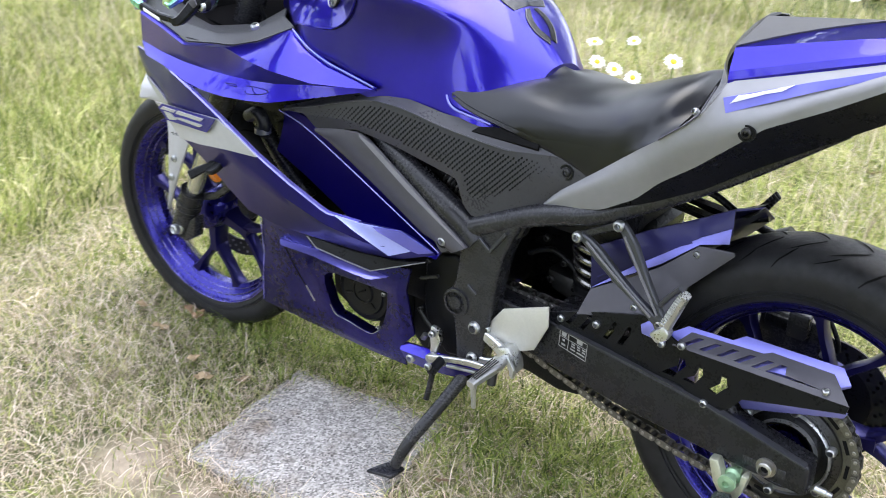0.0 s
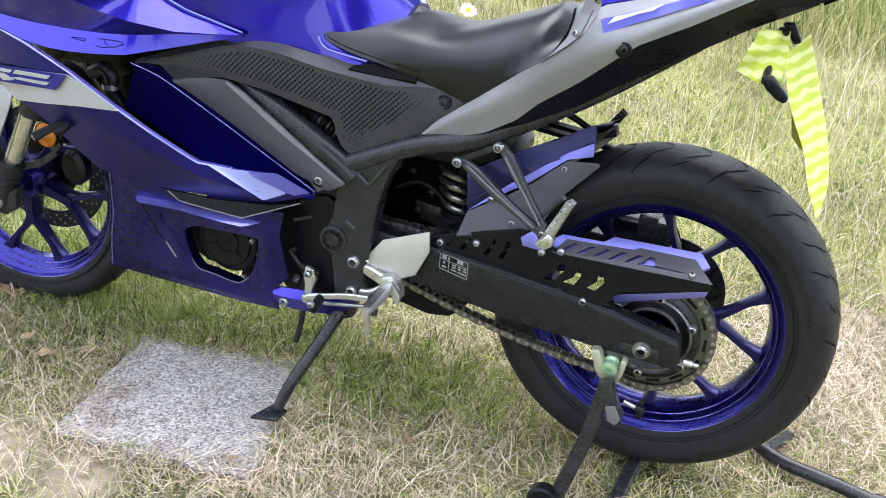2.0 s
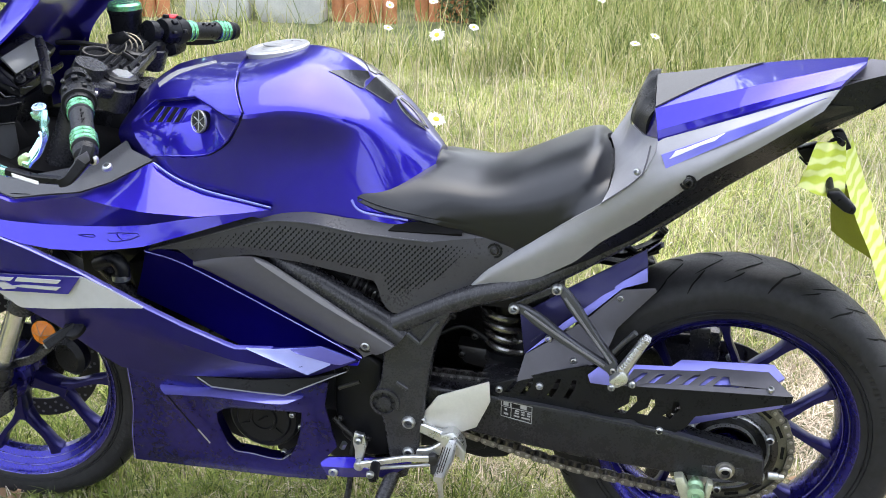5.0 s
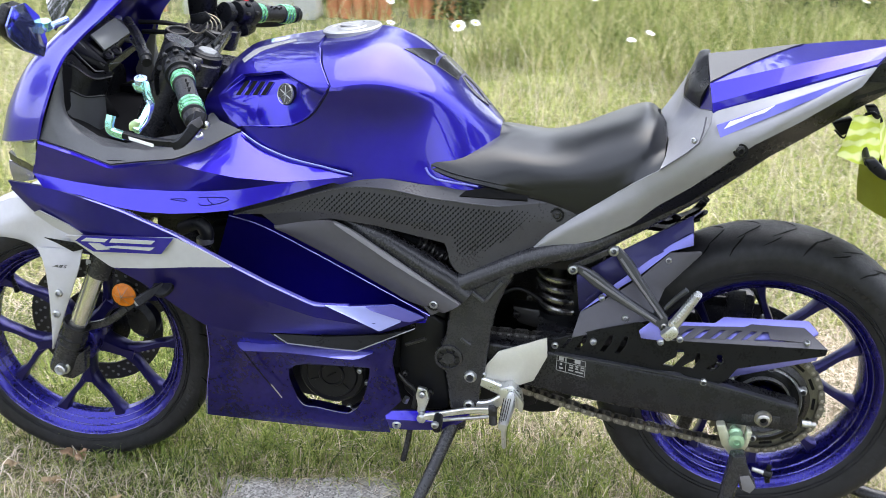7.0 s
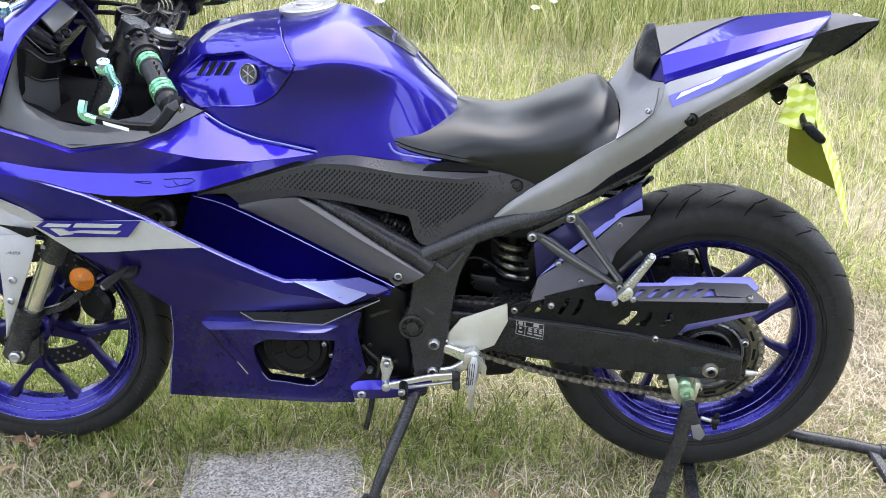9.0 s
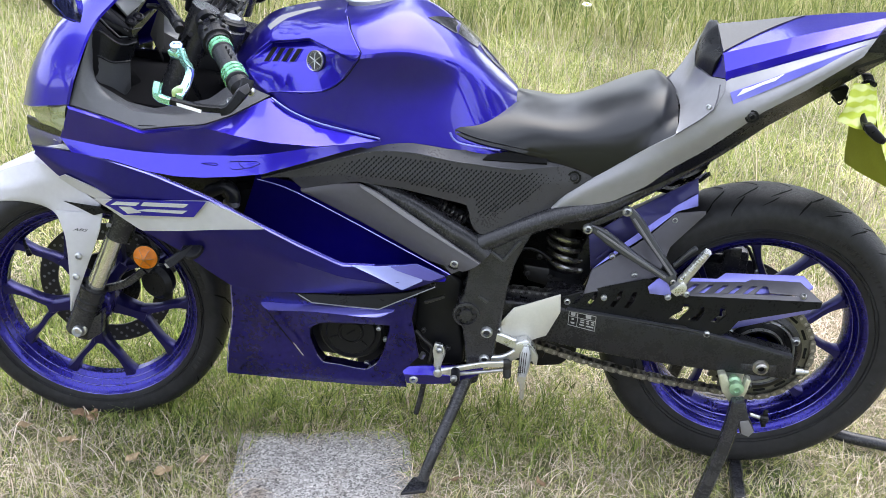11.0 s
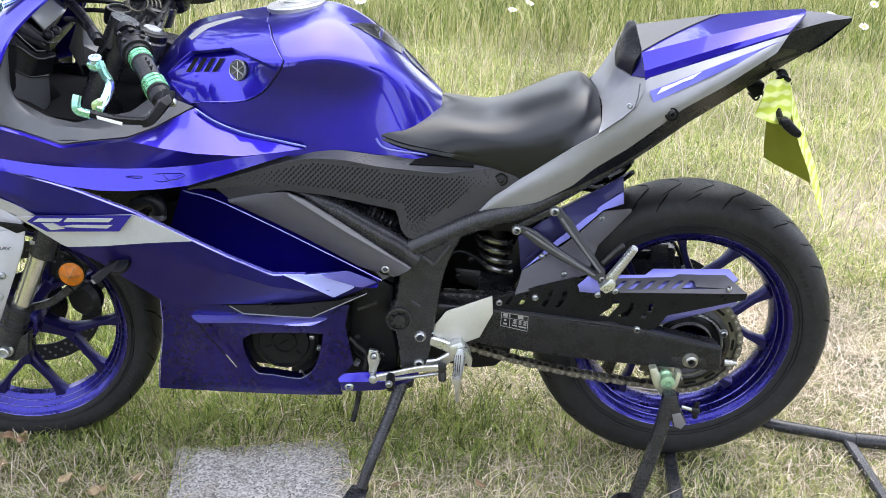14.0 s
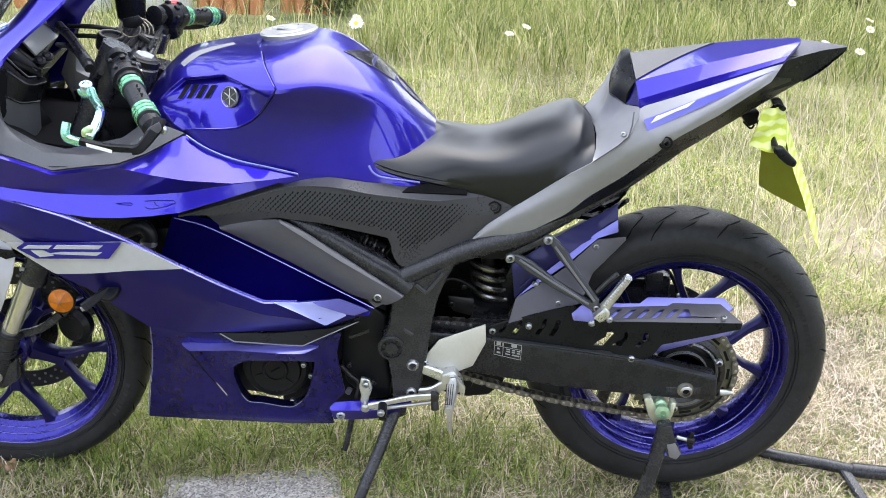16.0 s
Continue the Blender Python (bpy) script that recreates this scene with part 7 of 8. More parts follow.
# ---- fork, mudguard and brake ----
fork = part("front_fork", tube([(-.708, -.105, .262), (-.664, -.105, .37)], .027, 20), FRAME, BIKE, "front fork leg with champagne tube")
part("fork_tube", tube([(-.664, -.105, .365), (-.56, -.105, .60)], .0185, 20), STANCHION, fork, "champagne coloured fork tube")
part("fork_sleeve", tube([(-.603, -.105, .487), (-.565, -.105, .585), (-.40, -.105, .96)], [.027, .028, .026], 20, soft=False), FRAME, fork)
part("sleeve_sticker", slab([(-0.613, -0.134, 0.528), (-0.604, -0.134, 0.526), (-0.606, -0.134, 0.519), (-0.615, -0.134, 0.520)], (0, .002, 0), 0), TAIL_GREY, fork)
for p in ((-.664, -.105, .37), (-.676, -.105, .342), (-.682, -.105, .327)):
    part("fork_collar", lathe([(-.003, .0275), (0, .029), (.003, .0275)], p, (.40, 0, .92), 24), COCKPIT, fork)
part("fork_foot", slab([(-0.714, -0.118, 0.283), (-0.700, -0.118, 0.300), (-0.673, -0.118, 0.298), (-0.649, -0.118, 0.316), (-0.655, -0.118, 0.263), (-0.684, -0.118, 0.243), (-0.709, -0.118, 0.246)], (0, .03, 0), .005), FRAME, fork)
part("axle_bolt", lathe([(0, .016), (.006, .016), (.008, .012), (.018, .0115), (.020, .009), (.014, .006), (.014, 0)], (-0.697, -0.122, 0.276), (0, -1, 0), 20), BOLT, fork, "zinc axle bolt")
part("front_fork", tube([(-.715, .105, .262), (-.672, .105, .37), (-.41, .105, .96)], .026, 16), FRAME, BIKE, "right front fork leg")
M_UP = [(-0.894, -0.030, 0.569), (-0.831, -0.045, 0.598), (-0.784, -0.060, 0.616), (-0.732, -0.090, 0.617), (-0.678, -0.110, 0.590), (-0.627, -0.125, 0.564)]
M_MID = [(-0.882, -0.055, 0.551), (-0.825, -0.066, 0.560), (-0.757, -0.085, 0.585), (-0.700, -0.105, 0.574), (-0.665, -0.122, 0.554), (-0.627, -0.130, 0.549)]
M_LOW = [(-0.882, -0.062, 0.525), (-0.827, -0.070, 0.535), (-0.771, -0.083, 0.536), (-0.733, -0.100, 0.527), (-0.711, -0.120, 0.501), (-0.699, -0.132, 0.470)]
mud = part("front_mudguard", shell([M_LOW, M_MID, M_UP, mirrored(M_UP), mirrored(M_MID), mirrored(M_LOW)], 24, 4, .004, soft=True, out=(-.3, -.3, .9)), SILVER, BIKE, "matt silver front mudguard")
part("mudguard_leg", shell([[(-0.722, -0.118, 0.538), (-0.704, -0.130, 0.508), (-0.698, -0.138, 0.461), (-0.698, -0.142, 0.401), (-0.704, -0.142, 0.330)], [(-0.622, -0.128, 0.548), (-0.629, -0.136, 0.509), (-0.650, -0.142, 0.455), (-0.670, -0.145, 0.405), (-0.702, -0.143, 0.327)]], 20, 4, .004, bulge=.004), SILVER, mud)
part("mudguard_vent", slab([(-0.698, -0.128, 0.566), (-0.621, -0.138, 0.564), (-0.611, -0.138, 0.553), (-0.635, -0.138, 0.545), (-0.670, -0.134, 0.559)], (0, -.002, 0), .0005), BLACK, mud)
part("mudguard_bolt", bolt((-0.673, -0.146, 0.455), .008), BOLT, mud)
part("mudguard_bolt", bolt((-0.682, -0.148, 0.410), .008), BOLT, mud)
tx = bpy.data.curves.new("abs_text", "FONT")
tx.body, tx.size, tx.extrude, tx.shear = "ABS", .0085, .0002, .5
tob = new("abs_text", tx)
tob.matrix_world = Matrix.Translation((-0.678, -0.147, 0.512)) @ Matrix.Rotation(radians(90), 4, "X") @ Matrix.Diagonal((1.9, 1, 1, 1))
tx.materials.append(GROOVE)
tob.parent = mud
part("lower_bracket", bar([(-0.670, -0.090, 0.351), (-0.607, -0.090, 0.371), (-0.561, -0.090, 0.407)], .016, .012, 10), FRAME, fork)
refl = part("side_reflector", lathe([(0, .0245), (.004, .0245), (.006, .021), (.0065, 0)], (-0.533, -0.150, 0.469), (.0, -1, .05), 32), ORANGE, BIKE, "round amber side reflector")
part("reflector_facet", lathe([(.0055, .0215), (.0165, 0)], (-0.533, -0.150, 0.469), (.0, -1, .05), 6), ORANGE, refl, "", 5)
for k in range(3):
    d = Vector((math.cos(radians(60 * k)), .0, math.sin(radians(60 * k)))) * .021
    c = Vector((-0.533, -0.1575, 0.469))
    part("reflector_ridge", tube([tuple(c - d), tuple(c + Vector((0, -.0095, 0))), tuple(c + d)], .0005, 6, soft=False), BRASS, refl)
part("reflector_rim", lathe([(-.004, .0265), (.005, .0265), (.005, .0245), (-.004, .0245)], (-0.533, -0.150, 0.469), (.0, -1, .05), 32, loop=True), BLACK, refl)
part("reflector_bracket", bar([(-0.546, -0.120, 0.423), (-0.526, -0.120, 0.444)], .014, .006, 4), FRAME, refl)
stay = part("fairing_peg", bar([(-0.399, -0.268, 0.556), (-0.418, -0.285, 0.545), (-0.438, -0.298, 0.531)], (.012, .018), (.010, .014), 10), BLACK, BIKE, "black peg on the fairing")
part("peg_cup", lathe([(-.006, .021), (.001, .021), (.003, .019), (.003, 0)], (-0.399, -0.272, 0.555), (-.25, -.55, .8), 28), BLACK, stay)
part("peg_face", slab([(-0.444, -0.300, 0.532), (-0.439, -0.300, 0.524), (-0.428, -0.300, 0.529), (-0.429, -0.300, 0.537)], (0, .004, 0), .001), TAIL_GREY, stay)
part("horn", lathe([(0, .035), (.02, .04), (.03, .03)], (-0.547, -0.030, 0.360), (-.3, -.9, 0), 24), BLACK, BIKE)
part("brake_caliper", box((-.60, .085, .36), (.07, .05, .11), .012, Matrix.Rotation(radians(-25), 3, "Y")), FRAME, BIKE, "black front brake caliper")
rcal = part("brake_caliper", box((0.623, 0.060, 0.459), (.11, .06, .075), .014), FRAME, BIKE, "black rear brake caliper")
part("caliper_bridge", box(tuple(np.array((0.615, 0.060, 0.477)) + np.array((0, -.02, 0))), (.07, .03, .022), .005), BLACK, rcal)
part("caliper_plate", box(tuple(np.array((0.638, 0.060, 0.474)) + np.array((0, -.035, .012))), (.035, .02, .045), .004), FRAME, rcal)
part("caliper_hose", tube([(0.648, 0.060, 0.487), (0.671, 0.060, 0.495), (0.693, 0.060, 0.464), (0.699, 0.060, 0.444)], .004), BLACK, rcal)
part("caliper_bolt", bolt((0.690, 0.000, 0.463), .006), BOLT, rcal)

# ---- handlebars and controls ----
GA, GB = np.array((-.321, -.297, .937)), np.array((-.279, -.372, .914))
GD = (GB - GA) / np.linalg.norm(GB - GA)


def control_side(a, d, left, back):
    """One clip-on with grip, switch housing and bar-end."""
    bar_ = part("clip_on", tube([back, tuple(a - d * .075), tuple(a - d * .03), tuple(a + d * .11)], .0115, 14, soft=False), FRAME, BIKE, "black clip-on handlebar")
    part("grip", lathe([(-.012, .0150), (-.01, .0185), (.010, .0185), (.013, .0165), (.070, .0165), (.073, .0185), (.104, .0185), (.107, .0150)], tuple(a), tuple(d), 28), COCKPIT, bar_, "black rubber grip with green bands")
    for t in (-.006, .004, .077, .087, .097):
        part("grip_band", lathe([(t - .0042, .0183), (t - .0028, .0198), (t + .0028, .0198), (t + .0042, .0183)], tuple(a), tuple(d), 28), GREEN_ANOD, bar_)
    up = np.cross(d, np.cross((.35, -.6, .7), d))
    up /= np.linalg.norm(up)
    for k in range(5):
        part("grip_print", bar([tuple(a + d * (.024 + .008 * k) + up * .0163 + np.array((.002, 0, 0)) * (k % 2)), tuple(a + d * (.029 + .008 * k) + up * .0163)], .008, .0012, 4), PAD, bar_)
    part("bar_end", lathe([(.107, .015), (.112, .018), (.126, .0165), (.134, .010), (.135, 0)], tuple(a), tuple(d), 24), BLACK, bar_)
    part("bar_clamp", lathe([(-.02, .034), (.018, .034), (.02, .031)], back, (.35, 0, .94), 28), FRAME, bar_)
    sw = part("switch_housing", lathe([(-.072, .013), (-.070, .021), (-.064, .0245), (-.043, .0255), (-.042, .0245), (-.041, .0255), (-.026, .0260), (-.022, .0255), (-.0205, .0215), (-.012, .0205), (-.011, .0165)], tuple(a), tuple(d), 32), BLACK, bar_, "rounded black switch housing")
    side = np.cross(d, up)
    for t, v, w, mat in ((-.06, -.7, .011, BLACK), (-.056, .1, .012, BLACK), (-.034, -.4, .010, BLACK), (-.036, .75, .009, STEEL_DARK), (-.062, .85, .008, STEEL_DARK)):
        n = up * math.cos(v) + side * math.sin(v)
        b = box((0, 0, 0), (w, w * .8, .007), .002, Matrix((tuple(d), tuple(np.cross(n, d)), tuple(n))).transposed())
        bmesh.ops.translate(b, verts=b.verts, vec=tuple(a + d * t + n * .0262))
        part("switch_button", b, mat, sw)
    part("housing_bolt", bolt(tuple(a - d * .05 - side * .025), .004, tuple(-side)), BOLT, sw)
    part("lever_perch", lathe([(-.105, .013), (-.103, .019), (-.088, .019), (-.086, .013)], tuple(a), tuple(d), 24), BLACK, bar_)
    return bar_


lbar = control_side(GA, GD, True, (-.374, -.085, .905))
RA = np.array((-.344, .170, .960))
RD = np.array((.046, .118, -.022))
RD /= np.linalg.norm(RD)
rbar = control_side(RA, RD, False, (-.396, .100, .930))
part("switch_button", box((-.362, .136, .989), (.022, .028, .012), .003), RED, rbar, "red engine stop switch")
part("brake_reservoir", lathe([(0, .022), (.006, .027), (.040, .029), (.044, .031), (.05, .031)], (-.43, .095, .962), (0, 0, 1), 28), BLACK, rbar, "black brake fluid reservoir")
part("reservoir_cap", lathe([(.050, .030), (.058, .030), (.062, .026), (.062, 0)], (-.43, .095, .962), (0, 0, 1), 28), GREEN_ANOD, rbar)
part("master_cylinder", tube([(-.425, .09, .955), (-.40, .15, .952), (-.385, .20, .945)], .014), BLACK, rbar)
part("throttle_housing", box((-.372, .140, .945), (.050, .055, .052), .012, Matrix.Rotation(radians(-10), 3, "Y")), BLACK, rbar)
part("throttle_guard", bar([tuple(RA + RD * .125), tuple(RA + RD * .10 + np.array((-.03, .01, -.022))), tuple(RA - RD * .02 + np.array((-.05, .01, -.024)))], .014, .010), BLACK, rbar)
# clutch lever in coloured metal
part("clutch_lever", bar([(-0.398, -0.270, 0.920), (-0.382, -0.300, 0.912), (-0.365, -0.330, 0.907), (-0.363, -0.355, 0.896), (-0.368, -0.385, 0.878)], (.016, .012), .010, 14), TEAL_ANOD, lbar, "green-blue anodised clutch lever")
part("lever_pivot", lathe([(-.005, .011), (.004, .011), (.005, .0095), (.005, .006), (.003, .005), (.003, 0)], (-0.407, -0.265, 0.927), (.1, -.3, 1), 18), BLUE_LEVER, lbar, "pale blue lever pivot")
part("lever_adjuster", slab([(-0.423, -0.270, 0.921), (-0.410, -0.270, 0.929), (-0.387, -0.280, 0.923), (-0.390, -0.280, 0.911), (-0.418, -0.270, 0.911)], (0, .01, -.008), .003), TEAL_ANOD, lbar)
part("lever_blade", bar([(-0.363, -0.340, 0.915), (-0.357, -0.345, 0.907), (-0.359, -0.360, 0.889), (-0.365, -0.380, 0.878)], .004, .012, 10), BLUE_LEVER, lbar)
part("lever_tip", slab([(-0.381, -0.385, 0.889), (-0.368, -0.385, 0.897), (-0.360, -0.385, 0.892), (-0.367, -0.385, 0.877), (-0.381, -0.385, 0.876)], (0, .01, 0), .004), LIME_ANOD, lbar)
part("lever_guard", bar([(-0.247, -0.415, 0.922), (-0.251, -0.425, 0.909), (-0.272, -0.436, 0.883), (-0.285, -0.438, 0.878)], (.020, .014), .014, 12), BLACK, lbar, "black lever guard with green tip")
part("guard_arm", bar([(-0.280, -0.438, 0.880), (-0.323, -0.438, 0.881), (-0.364, -0.437, 0.888)], .011, .012, 8), BLACK, lbar)
part("guard_print", slab([(-0.353, -0.445, 0.888), (-0.314, -0.445, 0.879), (-0.315, -0.445, 0.874), (-0.352, -0.445, 0.883)], (0, .002, 0), 0), WHITE, lbar)
part("guard_tip", bar([(-0.362, -0.437, 0.886), (-0.383, -0.436, 0.892), (-0.386, -0.435, 0.902), (-0.384, -0.430, 0.915)], .012, .012, 12), TEAL_ANOD, lbar, "pale green guard tip")
part("guard_plate", slab([(-0.277, -0.430, 0.883), (-0.261, -0.430, 0.912), (-0.243, -0.430, 0.923), (-0.239, -0.430, 0.911), (-0.255, -0.430, 0.897)], (0, -.003, 0), .001), GREY, lbar)
part("guard_bolt", bolt((-0.242, -0.420, 0.906), .007), BOLT, lbar)
# yoke, keys and cables
yoke = part("top_yoke", slab([(-.400, -.115, .915), (-.362, -.115, .910), (-.352, -.06, .913), (-.366, .07, .930), (-.392, .13, .938), (-.42, .13, .944), (-.465, .02, .938), (-.445, -.06, .926)], (.003, 0, .020), .006, 3), FRAME, BIKE, "black ribbed top fork yoke")
for p in ((-.362, -.077, .932), (-.388, .098, .958)):
    part("fork_cap", lathe([(-.012, .030), (.000, .030), (.002, .026), (.004, .0245), (.006, .018), (.006, 0)], p, (.3, 0, .95), 28), BLACK, yoke)
    part("cap_face", lathe([(.0055, .0185), (.0075, .0175), (.0075, 0)], p, (.3, 0, .95), 6), BOLT, yoke, "bright hexagonal fork cap")
part("steering_nut", lathe([(0, .020), (.010, .020), (.012, .012), (.008, .010), (.008, 0)], (-.378, .012, .945), (.3, 0, .95), 6), STEEL_DARK, yoke, "dark stem nut")
part("ignition_lock", lathe([(-.02, .026), (.004, .026), (.008, .024), (.008, .018), (.004, .016), (.004, 0)], (-.439, -.014, .950), (.2, -.1, 1), 28), BLACK, yoke, "round ignition lock")
part("lock_ring", lathe([(.007, .0225), (.0095, .0225), (.0095, .0195), (.007, .0195)], (-.439, -.014, .950), (.2, -.1, 1), 28, loop=True), LINK_STEEL, yoke)
for k in range(5):
    part("yoke_rib", bar([(-.425 + .016 * k, -.05, .945 - .001 * k), (-.43 + .016 * k, .075, .961 - .001 * k)], .005, .008, 4), COCKPIT, yoke)
for pts, r in (([(-.414, -.22, .945), (-.438, -.18, .960), (-.474, -.12, .970), (-.520, -.05, .978)], .0085), ([(-.420, -.215, .950), (-.448, -.17, .955), (-.486, -.11, .955), (-.53, -.04, .94)], .005), ([(-.530, .02, .962), (-.482, .02, .963), (-.440, .03, .956)], .0045), ([(-.525, .02, .944), (-.489, .02, .945), (-.44, .03, .940)], .0045), ([(-.405, -.19, .93), (-.43, -.15, .90), (-.44, -.12, .85), (-.42, -.1, .78)], .0045)):
    part("control_cable", tube(pts, r, 10), BLACK, BIKE)
part("cable_collar", lathe([(-.010, .0105), (.008, .0105), (.010, .008)], (-.424, -.202, .952), (.55, -.8, -.25), 16), COCKPIT, BIKE)

keys = thing("key_ring", tuple((-0.417, 0.020, 0.974)), "bunch of keys and wire ring hanging on the ignition", "keys")
kr = bmesh.new()
kc = np.array((-0.405, 0.000, 0.966))
for k in range(4):
    w = .014 + .004 * k
    tube([tuple(kc + np.array((w * math.cos(t) * 1.3, .01 * k + .4 * w * math.sin(t), w * math.sin(t) - .004 * k))) for t in np.linspace(0, 2 * math.pi, 20)], .0016, 6, kr, soft=False)
part("wire_ring", kr, BRASS, keys, "thin wire rings")
part("key", slab([(-0.386, -0.020, 0.963), (-0.368, -0.020, 0.953), (-0.355, -0.020, 0.941), (-0.357, -0.020, 0.935), (-0.375, -0.020, 0.946), (-0.387, -0.020, 0.956)], (0, .003, 0), .001), STEEL_DARK, keys, "steel key")
part("key_head", slab([(-0.421, 0.000, 0.984), (-0.389, 0.000, 0.992), (-0.379, 0.000, 0.980), (-0.396, 0.000, 0.967), (-0.419, 0.000, 0.968)], (0, .006, 0), .002), BLACK, keys)

# mirror
mir = part("mirror", slab([(-0.553, -0.405, 1.037), (-0.547, -0.390, 1.062), (-0.548, -0.355, 1.061), (-0.554, -0.310, 1.034), (-0.561, -0.280, 0.987), (-0.566, -0.285, 0.960), (-0.563, -0.345, 0.985), (-0.557, -0.395, 1.016)], (-.02, .006, .004), .005, 3), BLACK, BIKE, "black mirror reflecting the blue fairing")
part("mirror_glass", slab([(-.5465, -.4075, 1.036), (-.5405, -.392, 1.063), (-.5415, -.354, 1.062), (-.5475, -.308, 1.034), (-.5545, -.280, .987), (-.5595, -.287, .962), (-.5565, -.346, .986), (-.5505, -.397, 1.017)], (-.004, 0, 0), .001), MIRROR, mir, "blue-tinted mirror glass")
part("mirror_stem", tube([(-0.548, -0.310, 1.010), (-0.551, -0.280, 1.010), (-0.544, -0.230, 1.013)], .006), BLUE_LEVER, mir, "green-blue anodised mirror stem")
part("mirror_joint", lathe([(-.008, .009), (.008, .009)], (-0.550, -0.290, 1.015), (.2, -.3, 1), 16), TEAL_ANOD, mir)

# ---- paddock stand ----
pst = thing("paddock_stand", (.8, 0, 0), "black steel paddock stand with green bobbin hooks under the swingarm", "paddock stand")
part("upright", bar([(.643, -.213, .288), (.629, -.22, .18), (.588, -.235, .012)], .026, .024, 8), FRAME, pst)
part("upright", bar([(.634, .21, .285), (.62, .22, .18), (.585, .235, .012)], .03, .026, 8), FRAME, pst)
part("base_bar", bar([(.71, .20, .022), (.708, -.02, .022), (.70, -.12, .020), (.690, -.26, .018)], .028, .026, 10, axis=(0, 0, 1)), FRAME, pst)
part("roller", lathe([(-.014, .012), (-.014, .026), (-.010, .030), (.010, .030), (.014, .026), (.014, .012)], (.575, -.245, .034), (0, 1, 0), 28, loop=True), BLACK, pst, "small black roller")
POST = [(.632, .288), (.654, .293), (.667, .256), (.682, .230), (.672, .214), (.657, .219), (.642, .250)]
part("post", slab([(x, -.226, z) for x, z in POST], (0, .026, 0), .002), FRAME, pst)
part("post_face", slab([(x, -.2275, z) for x, z in ((.650, .250), (.666, .254), (.680, .230), (.672, .217), (.658, .222))], (0, .002, 0), .0004), EDGE_GREY, pst, "scuffed grey end of the square tube")
knob = part("adjuster_knob", lathe([(0, .007), (.006, .008), (.014, .008), (.016, .005)], (0.698, -0.188, 0.238), (1, -.2, -.1), 10), BLACK, pst, "black winged clamp knob")
for s in (-1, 1):
    part("knob_wing", box((.706, -.190, .238 + s * .013), (.010, .007, .014), .003, Matrix.Rotation(radians(s * 12), 3, "Y")), BLACK, knob)
part("adjuster_screw", tube([(0.676, -0.190, 0.245), (0.701, -0.190, 0.238)], .004), BOLT, pst)
part("cradle", slab([(0.603, -0.185, 0.326), (0.618, -0.185, 0.329), (0.630, -0.185, 0.304), (0.643, -0.185, 0.287), (0.656, -0.185, 0.300), (0.658, -0.185, 0.321), (0.669, -0.185, 0.319), (0.664, -0.185, 0.288), (0.654, -0.185, 0.266), (0.635, -0.185, 0.263), (0.616, -0.185, 0.288)], (0, .02, 0), .003), CRADLE, pst, "pale metal forked cradle")
part("base_tube", tube([(.60, .235, .02), (.85, .185, .022), (.966, .100, .024), (1.041, .077, .024), (1.102, .061, .024), (1.158, .043, .024), (1.25, .034, .024), (1.7, .02, .03)], .0138, 14, n=44), FRAME, pst, "bent black tube lever")
part("tube_sleeve", tube([(1.150, .045, .0245), (1.20, .0385, .0245), (1.26, .0335, .0245)], .0168, 14), FRAME, pst)
part("foot_leg", bar([(1.134, .045, .02), (1.143, -.03, .012), (1.150, -.16, .008)], .024, .016, 8, axis=(0, 0, 1)), FRAME, pst)
part("foot_leg", bar([(.95, .13, .02), (.99, .22, .01)], .022, .016, 8, axis=(0, 0, 1)), FRAME, pst)
part("bobbin", lathe([(-.02, .008), (0, .008), (.0, .014), (.006, .014), (.010, .010), (.020, .010), (.024, .014), (.030, .014), (.032, .006), (.028, .005), (.028, 0)], (0.641, -0.165, 0.302), (0, -1, 0), 20), GREEN_PALE, swing, "pale green swingarm bobbin")
part("bobbin_tab", slab([(0.624, -0.150, 0.318), (0.662, -0.150, 0.317), (0.662, -0.150, 0.291), (0.633, -0.150, 0.290)], (0, .01, 0), .002), ALU, swing)

# ---- hi-vis cloth tied to the plate bracket ----
cloth = thing("hi_vis_cloth", tuple((0.797, -0.050, 0.871)), "crumpled fluorescent yellow checked cloth tied under the tail", "cloth")


def drape(a, b, n, m, wave, seed, th=.002):
    rng = random.Random(seed)
    g = []
    A, B = crom(a, n), crom(b, n)
    for j in range(m):
        v = j / (m - 1)
        row = A * (1 - v) + B * v
        row[:, 1] += wave * np.sin(np.linspace(0, 7, n) + 5 * v + seed) * np.linspace(.3, 1, n) + wave * .6 * math.sin(9 * v + seed)
        g.append(row)
    return grid_solid(bmesh.new(), np.array(g), (0, th, 0))


